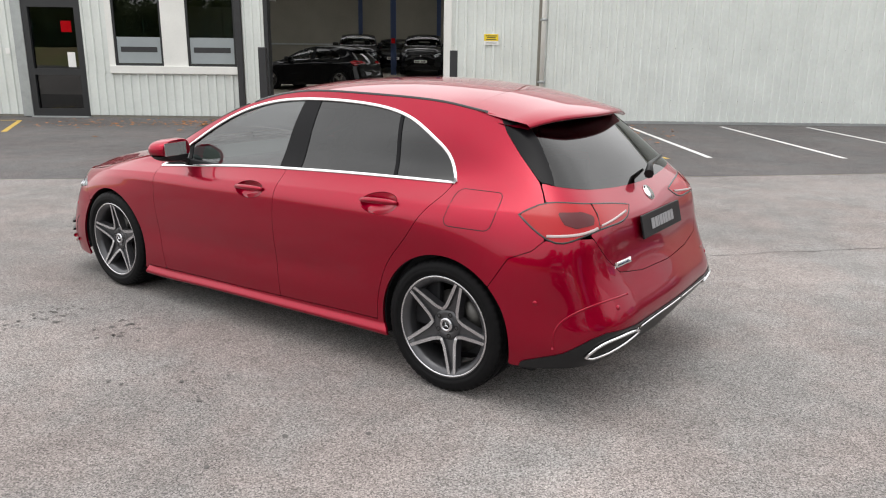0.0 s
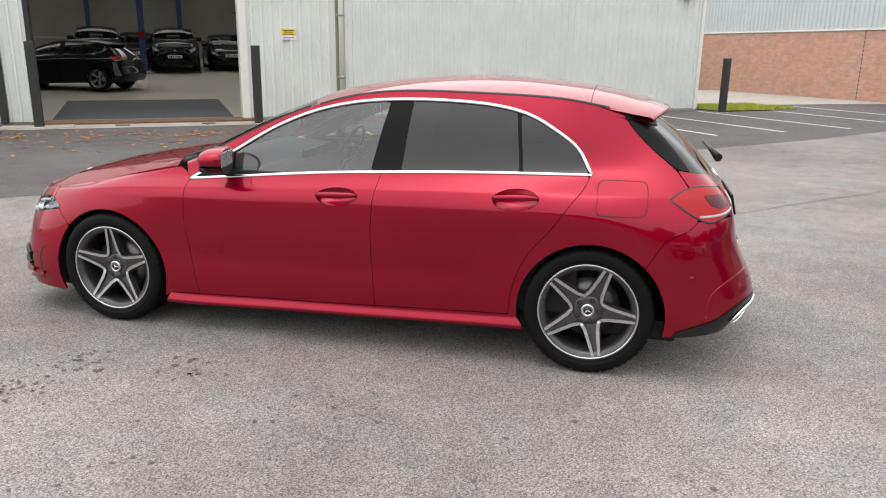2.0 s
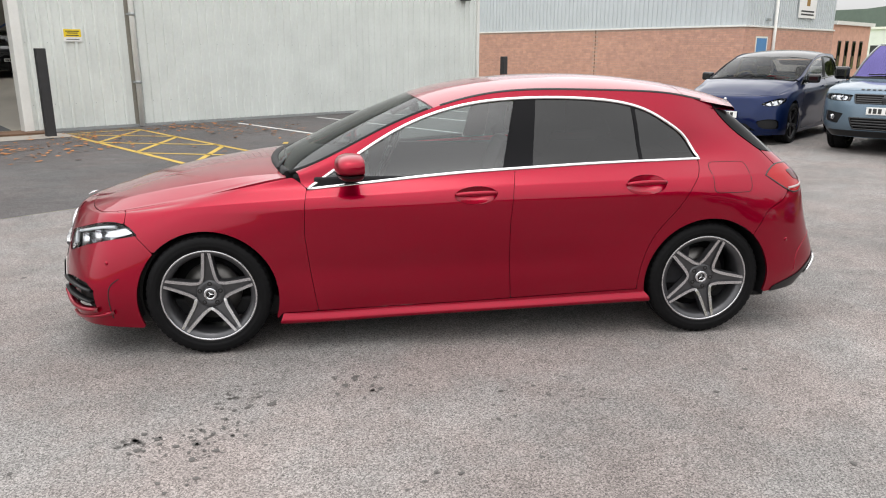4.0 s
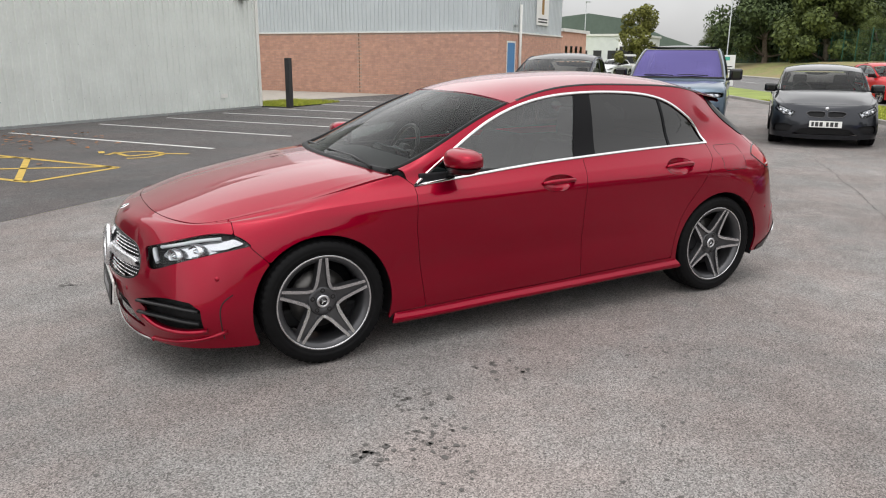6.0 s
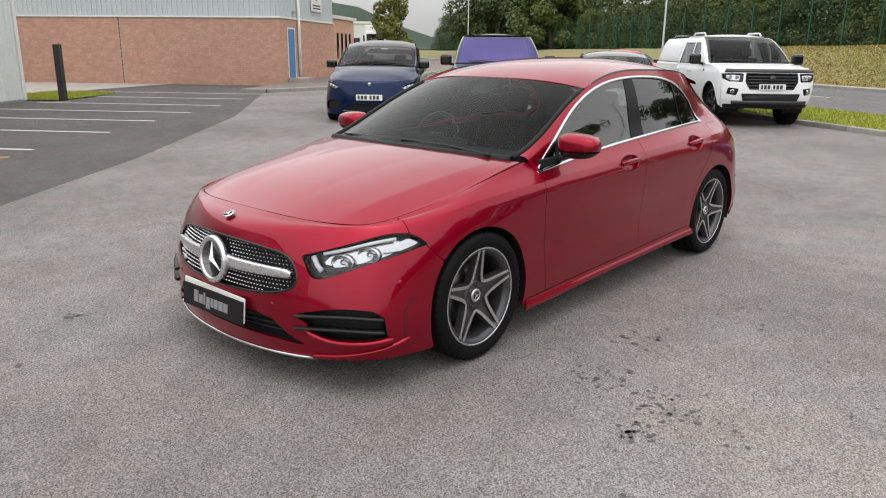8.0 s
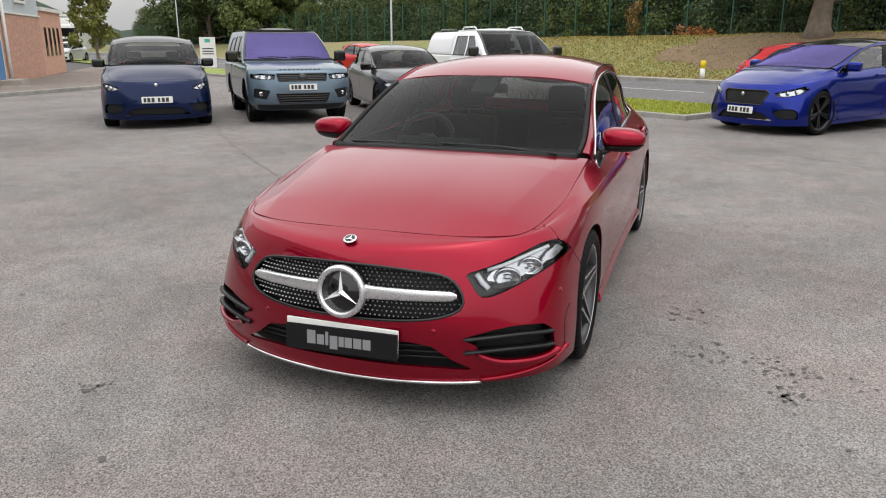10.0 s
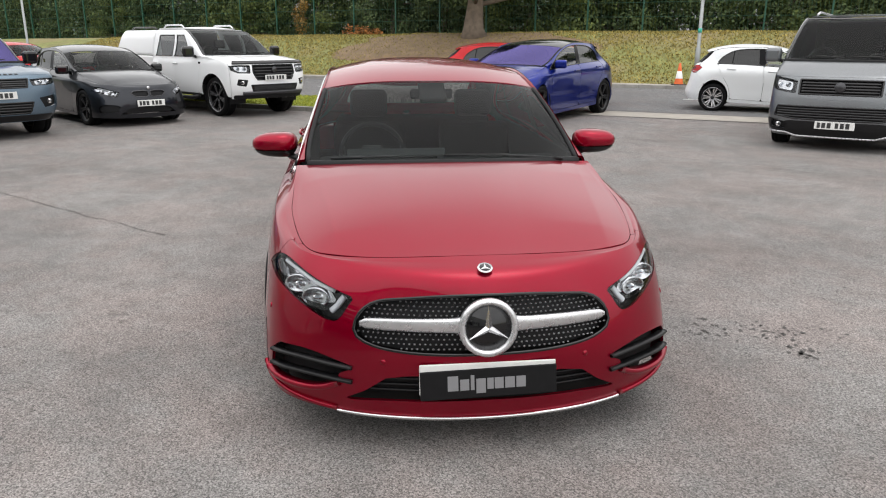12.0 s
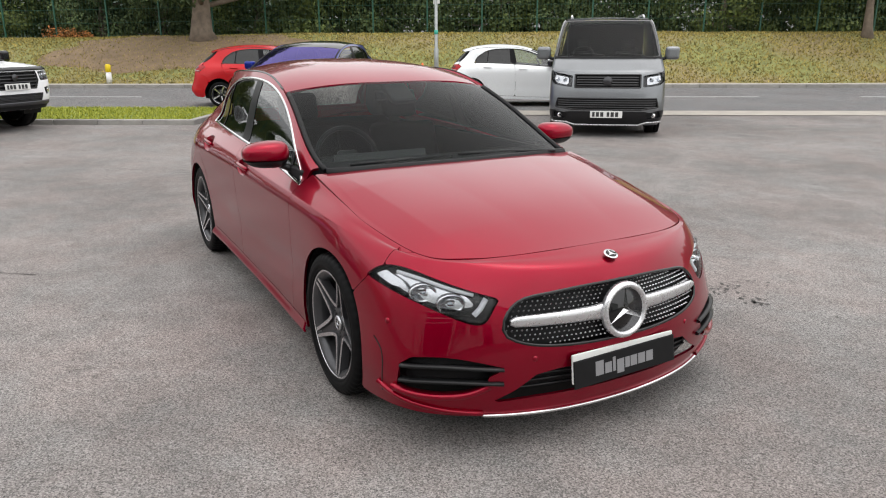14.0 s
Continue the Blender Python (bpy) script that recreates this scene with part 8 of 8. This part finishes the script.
    frame_ring = [pillar[-1]] + screen_edge + [sd(x, up) for x in np.linspace(cfg["roof_start"] + .05, x_back - .02, 12)] + [sd(x_back, belt), sd(x_door, belt)]
    panel(car, "side_frame", outline(frame_ring), win, p, step, True, .001)
    for w in win:
        panel(car, "side_window", w, [], M["glass_front"] if cfg["clear"] else M["glass_dark"], step, True, 0, 0, .008)
        strip(car, "window_seal", w, M["black_gloss"], .022, .004, True, "", .002, None, True)
    doors = [("front_door", x_door, x_mid), ("rear_door", x_mid, x_end)]
    for k, (dn, xa, xb) in enumerate(doors):
        ra = [sd(x, z) for x, z in arcs["r"] if x < xb]
        bottom = ra if ra else [sd(xb, zb + .05)]
        panel(car, dn, outline([sd(xa, belt), sd(xb, belt)] + bottom[::-1] * 1 + [sd(min(xb, arcs["r"][0][0] - .01), zb + .05), sd(xa, zb + .05)]) if not ra else outline([sd(xa, belt), sd(xb, belt)] + [sd(*a) for a in arcs["r"] if a[0] < xb][::-1] + [sd(xa, zb + .05)]), [], p, step, True)
        hx = xb - .16
        for sign in (1, -1):
            c = [sk(*sd(hx + d, belt - .12)) + (0, .022, 0) for d in (-.1, -.05, 0, .05, .1)]
            part("handle", tube_bm([(v[0], v[1] * sign, v[2]) for v in c], .016, 6), p, base)
    rear = [sd(x_end, belt), sd(x_back, belt), sd(x_back, zb + .1), sd(arcs["r"][-1][0], zb + .1)] + [sd(*a) for a in arcs["r"] if a[0] > x_end][::-1]
    if x_back > tail_axle + .3:
        panel(car, "rear_side", outline(rear), [], p, step, True)
    panel(car, "sill", outline([sd(arcs["f"][-1][0] + .02, zb + .045), sd(arcs["r"][0][0] - .02 if x_back > tail_axle else x_end, zb + .045), sd(arcs["r"][0][0] - .02 if x_back > tail_axle else x_end, zb - .03 if zb > .25 else zb + .005), sd(arcs["f"][-1][0] + .02, zb + .005)]), [], M["black_satin"], step, True, 0, .02, -.004)
    # roof and back
    g = f(top)
    v = np.linspace(-1, 1, 25)
    sv = v * 1.15
    front = sk(sv, np.full(25, top))
    u = np.linspace(0, 1, 24)[:, None]
    x = front[:, 0] + (x_back - front[:, 0]) * u
    y = front[:, 1] * np.ones_like(u)
    z = g[1] + .035 * (1 - (y / g[2]) ** 2) * np.clip(u * 6, 0, 1) - .03 * np.clip((u - .9) * 10, 0, 1) * 0
    sheet(car, "roof", np.stack([x, y, z], -1), M[cfg.get("roof", paint)], thick=.02)
    bw = f(q_of(belt))[2]
    lo = f(q_of(max(zb, .4)))[2]
    part("rear_wall", prism_x([(-lo, zb + .05), (lo, zb + .05), (bw, belt), (g[2], g[1]), (-g[2], g[1]), (-bw, belt)], x_back - .06, x_back - .02), p, base)
    # cabin
    part("floor_pan", box_bm(axle - .5, back - .2, -.72, .72, zb, zb + .12, .02), M["black_plastic"], base)
    part("bulkhead", box_bm(axle - .6, cfg["roof_start"] - .55, -.60, .60, zb, z_cowl - .28, .05), M["black_plastic"], base)
    part("dashboard", box_bm(cfg["dash"] - .2, cfg["dash"] + .25, -.76, .76, z_cowl - .35, z_cowl - .03, .06, 3), M["cabin"], base)
    for y in (-.42, .42):
        part("seat", moved(seat_bm(0, y), Matrix.Translation((cfg["dash"] + .85, 0, z_cowl - .92))), M["seat"], base)
    part("partition", box_bm(cfg["partition"], cfg["partition"] + .05, -.72, .72, zb + .1, g[1] - .08, .01), M["cabin"], base)
    part("steering_wheel", moved(tube_bm([(0, .19 * math.cos(t), .19 * math.sin(t)) for t in np.linspace(0, 2 * math.pi, 25)], .015, 6), Matrix.Translation((cfg["dash"] + .32, .42, z_cowl + .02)) @ Matrix.Rotation(radians(35), 4, "Y")), M["black_satin"], base)
    # arches, wheels
    for cx in (axle, tail_axle):
        for sign in (1, -1):
            part("wheel_liner", inner_liner_bm(cx, r, r + .08, sign * .45, sign * (lo - .03)), M["black_plastic"], base)
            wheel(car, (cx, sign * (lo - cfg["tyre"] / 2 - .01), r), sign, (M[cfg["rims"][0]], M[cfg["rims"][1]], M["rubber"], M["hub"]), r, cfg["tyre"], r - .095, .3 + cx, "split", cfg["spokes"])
    # plate, mirrors
    c = sk(0, q_of(cfg["plate_z"]))
    bars = ((-.17, .05, .075), (-.10, .05, .075), (-.03, .04, .075), (.07, .05, .075), (.14, .05, .075), (.205, .04, .075))
    plate(car, c[0] - .03, cfg["plate_z"], .52, .112, M["plate_white"], -1, 2, bars, M["ink"], "number_plate", "white number plate with plain dark bars")
    part("emblem", moved(disc_bm(.075 if cfg["clear"] is False else .06, .012, 24), Matrix.Translation(tuple(sk(0, q_of(cfg["emblem_z"])) - (.012, 0, 0)))), M["hub"], base, "round dark emblem")
    for sign in (1, -1):
        yy = f(q_of(z_cowl))[2]
        c = (cfg["dash"] + .12, sign * (yy + .18), z_cowl + .06)
        ob = part("door_mirror", moved(box_bm(-.06, .07, -.12, .12, -.10, .12, .05, 3), Matrix.Translation(c) @ Matrix.Rotation(radians(-10 * sign), 4, "Z")), M[cfg["mirrors"]], base)
        part("mirror_glass", moved(box_bm(.068, .072, -.09, .09, -.07, .09), Matrix.Translation(c) @ Matrix.Rotation(radians(-10 * sign), 4, "Z")), M["mirror"], ob)
        part("mirror_arm", tube_bm([(c[0] + .02, sign * (yy - .04), c[2] - .10), (c[0], sign * (yy + .09), c[2] - .07)], .032, 6), M["black_satin"], ob)
        if not cfg["rails"]:
            continue
        xs = np.linspace(*cfg["rails"], 11)
        hump = .02 + .05 * np.clip(np.sin(np.linspace(0, np.pi, 11)) * 3, 0, 1)
        part("roof_rail", tube_bm([(float(x), sign * (g[2] - .08), float(g[1] + h)) for x, h in zip(xs, hump)], .018, 8), M[cfg["rail_mat"]], base, "roof rail")
    return car, fr, sk, q_of


def prism_x(ring, x0, x1):
    """A flat ring in the yz plane, given thickness along x."""
    bm = bmesh.new()
    a = [bm.verts.new((x0, y, z)) for y, z in ring]
    b = [bm.verts.new((x1, y, z)) for y, z in ring]
    bm.faces.new(a)
    bm.faces.new(b[::-1])
    for i in range(len(ring)):
        j = (i + 1) % len(ring)
        bm.faces.new((a[i], b[i], b[j], a[j]))
    bmesh.ops.recalc_face_normals(bm, faces=bm.faces[:])
    return bm


def panel_van():
    rows = [(-2.33, .20, .88, .42), (-2.39, .30, .92, .42), (-2.42, .48, .95, .42), (-2.405, .70, .95, .42), (-2.36, .92, .945, .42), (-2.29, 1.06, .94, .42), (-2.16, 1.13, .935, .40), (-1.98, 1.20, .93, .38), (-1.76, 1.28, .925, .36),
            (-1.45, 1.50, .89, .30), (-1.12, 1.74, .845, .26), (-.92, 1.87, .81, .24), (-.76, 1.93, .78, .24), (-.60, 1.955, .74, .24)]
    cfg = {"axles": (-1.5, 1.5), "wheel": .345, "z": (.22, 1.06, 1.28, 1.91), "doors": (-1.12, .12, 1.0), "wrap": .98, "bonnet_wrap": .92, "screen_wrap": .92, "belt": 1.16, "side_top": 1.93, "roof_start": -.60,
           "lamp": [(.57, 1.00), (.72, 1.03), (.91, 1.055), (.93, .94), (.87, .865), (.72, .835), (.575, .82)],
           "grilles": [[(-.53, 1.02), (.53, 1.02), (.53, .815), (-.53, .815)], [(-.80, .64), (.80, .64), (.83, .50), (.55, .46), (-.55, .46), (-.83, .50)]],
           "fog": [(.62, .40), (.86, .43), (.88, .32), (.68, .30)], "frame": "black_gloss", "bars": 4, "windows": [[(-1.02, 1.18), (.05, 1.18), (.02, 1.78), (-.60, 1.78)]], "clear": False,
           "dash": -1.45, "partition": .35, "tyre": .235, "rims": ("rim_black", "rim_grey"), "spokes": 5, "plate_z": .385, "emblem_z": .92, "mirrors": "paint_greyvan", "rails": (-.35, 2.2), "rail_mat": "satin_silver"}
    car, fr, sk, q_of = boxy_car("panel_van", at_front_axle(5.86, -6.98, -39.5, -1.50), "paint_greyvan", rows, 2.5, "grey panel van with black slatted grille, dark windscreen and roof bars", cfg)
    M = MAT
    strip(car, "bumper_strip", outline([fr(y, z) for y, z in ((-.93, .255), (-.66, .25), (-.52, .205), (.52, .205), (.66, .25), (.93, .255))], False), M["satin_silver"], .028, .016, False, "silver bumper strip")
    panel(car, "bumper_base", outline([fr(y, z) for y, z in ((-.93, .45), (-.58, .43), (.58, .43), (.93, .45), (.92, .27), (.64, .26), (.50, .215), (-.50, .215), (-.64, .26), (-.92, .27))]), [outline([fr(s * y, z) for y, z in cfg["fog"]]) for s in (1, -1)], M["black_satin"], .03, False, 0, .012, -.006)


def pickup_truck():
    rows = [(-2.44, .38, .86, .50), (-2.51, .52, .90, .50), (-2.53, .72, .925, .48), (-2.50, .95, .93, .46), (-2.46, 1.06, .925, .45), (-2.36, 1.125, .91, .45), (-2.12, 1.165, .90, .45), (-1.80, 1.20, .90, .42), (-1.42, 1.235, .90, .38),
            (-1.10, 1.42, .86, .30), (-.78, 1.60, .81, .25), (-.56, 1.70, .775, .22), (-.38, 1.755, .74, .22), (-.22, 1.785, .69, .22)]
    cfg = {"axles": (-1.61, 1.61), "wheel": .40, "z": (.40, 1.09, 1.235, 1.74), "doors": (-1.0, -.02, .84), "wrap": .96, "bonnet_wrap": .93, "screen_wrap": .88, "belt": 1.17, "side_top": 1.755, "roof_start": -.22, "cab_back": .84,
           "lamp": [(.54, 1.05), (.74, 1.06), (.90, 1.04), (.90, .96), (.80, .90), (.56, .89)],
           "grilles": [[(-.49, 1.05), (.49, 1.05), (.50, .90), (.42, .76), (-.42, .76), (-.50, .90)], [(-.56, .66), (.56, .66), (.52, .54), (-.52, .54)]],
           "fog": [(.62, .76), (.80, .78), (.83, .66), (.66, .63)], "frame": "black_satin", "bars": 4, "windows": [[(-.88, 1.20), (-.10, 1.20), (-.12, 1.64), (-.42, 1.64)], [(.0, 1.20), (.72, 1.20), (.62, 1.64), (-.02, 1.64)]], "clear": True,
           "dash": -1.15, "partition": .76, "tyre": .265, "rims": ("rim_black", "rim_silver"), "spokes": 6, "plate_z": .80, "emblem_z": .96, "mirrors": "black_gloss", "rails": (-.1, .75), "rail_mat": "satin_silver"}
    car, fr, sk, q_of = boxy_car("pickup_truck", at_front_axle(11.85, 2.69, 41.0, -1.61), "paint_white", rows, 2.75, "white double-cab pickup with hard canopy and chunky tyres", cfg)
    M, base = MAT, car["base"]
    strip(car, "bonnet_guard", [(s, q_of(1.10)) for s in np.linspace(-.86, .86, 40)], M["black_gloss"], .10, .022, False, "black bonnet guard", -.004)
    strip(car, "skid_bar", [fr(y, .50) for y in np.linspace(-.72, .72, 30)], M["hub"], .07, .03, False, "grey skid bar")
    panel(car, "bumper_base", outline([fr(y, z) for y, z in ((-.84, .46), (.84, .46), (.82, .385), (-.82, .385))]), [], M["black_plastic"], .03, False, 0, .015, -.004)
    # load bed with a hard canopy
    ring = [(-.92, 1.19), (-.925, .9), (-.88, .45), (.88, .45), (.925, .9), (.92, 1.19)]
    bed = prism_x(ring, .86, 2.74)
    bmesh.ops.bevel(bed, geom=bed.edges[:], offset=.03, segments=2, profile=.5, affect="EDGES")
    part("load_bed", bed, M["paint_white"], base)
    canopy = prism_x([(-.90, 1.205), (.90, 1.205), (.83, 1.60), (.74, 1.75), (-.74, 1.75), (-.83, 1.60)], .88, 2.72)
    for v in canopy.verts:
        if v.co.x > 2 and v.co.z > 1.3:
            v.co.x -= (v.co.z - 1.205) * .5
    bmesh.ops.bevel(canopy, geom=canopy.edges[:], offset=.06, segments=4, profile=.5, affect="EDGES")
    for face in canopy.faces:
        face.smooth = True
    part("canopy", canopy, M["paint_white"], base, "white hard canopy over the load bed")
    for sign in (1, -1):
        bm = lathe_bm([(.475, -.06), (.475, .03), (.53, .02), (.54, -.06), (.475, -.06)], 40)
        bmesh.ops.delete(bm, geom=[v for v in bm.verts if v.co.z < -.05], context="VERTS")
        part("wheel_arch", moved(bm, Matrix.Translation((1.61, sign * .925, .40)) @ Matrix.Diagonal((1, sign, 1, 1))), M["paint_white"], base)
        # black disc laid on the bed side as the shade of the wheel arch
        part("wheel_shade", moved(disc_turned(.49), Matrix.Translation((1.61, sign * .926, .40))), M["gap"], base)
        part("side_step", tube_bm([(-1.0, sign * .86, .40), (-.9, sign * .98, .36), (.9, sign * .98, .36), (1.0, sign * .86, .40)], .04, 8), M["black_satin"], base, "black side step")
        part("canopy_rail", tube_bm([(1.0, sign * .66, 1.76), (1.1, sign * .66, 1.81), (2.1, sign * .66, 1.81), (2.25, sign * .66, 1.75)], .018, 6), M["black_gloss"], base, "black roof rail")
        part("side_badge", box_bm(-1.2, -1.12, sign * .915 - .01, sign * .915 + .01, .95, 1.10, .004), M["black_gloss"], base)


def disc_turned(r):
    """A thin dark disc about the y axis."""
    return lathe_bm([(0, -.004), (r, -.004), (r, .004), (0, .004)], 36)


def grey_suv():
    rows = [(-2.27, .27, .86, .60), (-2.35, .40, .95, .60), (-2.37, .64, .985, .55), (-2.335, .88, .98, .52), (-2.27, .995, .97, .50), (-2.12, 1.045, .95, .48), (-1.62, 1.11, .93, .42), (-1.08, 1.165, .925, .36),
            (-.75, 1.38, .88, .30), (-.44, 1.57, .82, .26), (-.24, 1.67, .78, .24), (-.06, 1.73, .74, .22), (.12, 1.765, .69, .22)]
    cfg = {"axles": (-1.46, 1.46), "wheel": .385, "z": (.29, 1.0, 1.165, 1.71), "doors": (-.80, .22, 1.02), "wrap": .98, "bonnet_wrap": .95, "screen_wrap": .92, "belt": 1.15, "side_top": 1.73, "roof_start": .12,
           "lamp": [(.50, .93), (.75, .945), (.93, .93), (.93, .865), (.76, .835), (.52, .835)],
           "grilles": [[(-.47, .94), (.47, .94), (.44, .81), (-.44, .81)], [(-.50, .58), (.50, .58), (.43, .41), (-.43, .41)]],
           "fog": [(.60, .64), (.88, .68), (.90, .52), (.68, .48)], "frame": "black_gloss", "bars": 3, "clear": False, "screen": "glass_violet", "roof": "black_gloss",
           "windows": [[(-.64, 1.19), (.15, 1.19), (.13, 1.62), (-.12, 1.62)], [(.26, 1.19), (.98, 1.19), (.94, 1.62), (.25, 1.62)], [(1.08, 1.19), (1.95, 1.21), (1.72, 1.58), (1.05, 1.61)]],
           "dash": -.85, "partition": 1.9, "tyre": .275, "rims": ("rim_black", "rim_black"), "spokes": 5, "plate_z": .70, "emblem_z": .875, "mirrors": "black_gloss", "rails": None}
    car, fr, sk, q_of = boxy_car("grey_suv", at_front_axle(8.20, 6.53, 41.0, -1.46), "paint_bluegrey", rows, 2.42, "blue-grey luxury SUV with black roof and violet-tinted windscreen", cfg)
    panel(car, "bumper_base", outline([fr(y, z) for y, z in ((-.84, .38), (.84, .38), (.80, .285), (-.80, .285))]), [], MAT["black_satin"], .03, False, 0, .012, -.006)
    for k in range(10):
        y = -.36 + .08 * k
        strip(car, "plain_bar", [fr(y, 1.015), fr(y + .045, 1.015)], MAT["ink"], .03, .003, False, "", -.002)


panel_van()
pickup_truck()
grey_suv()

hero_car()
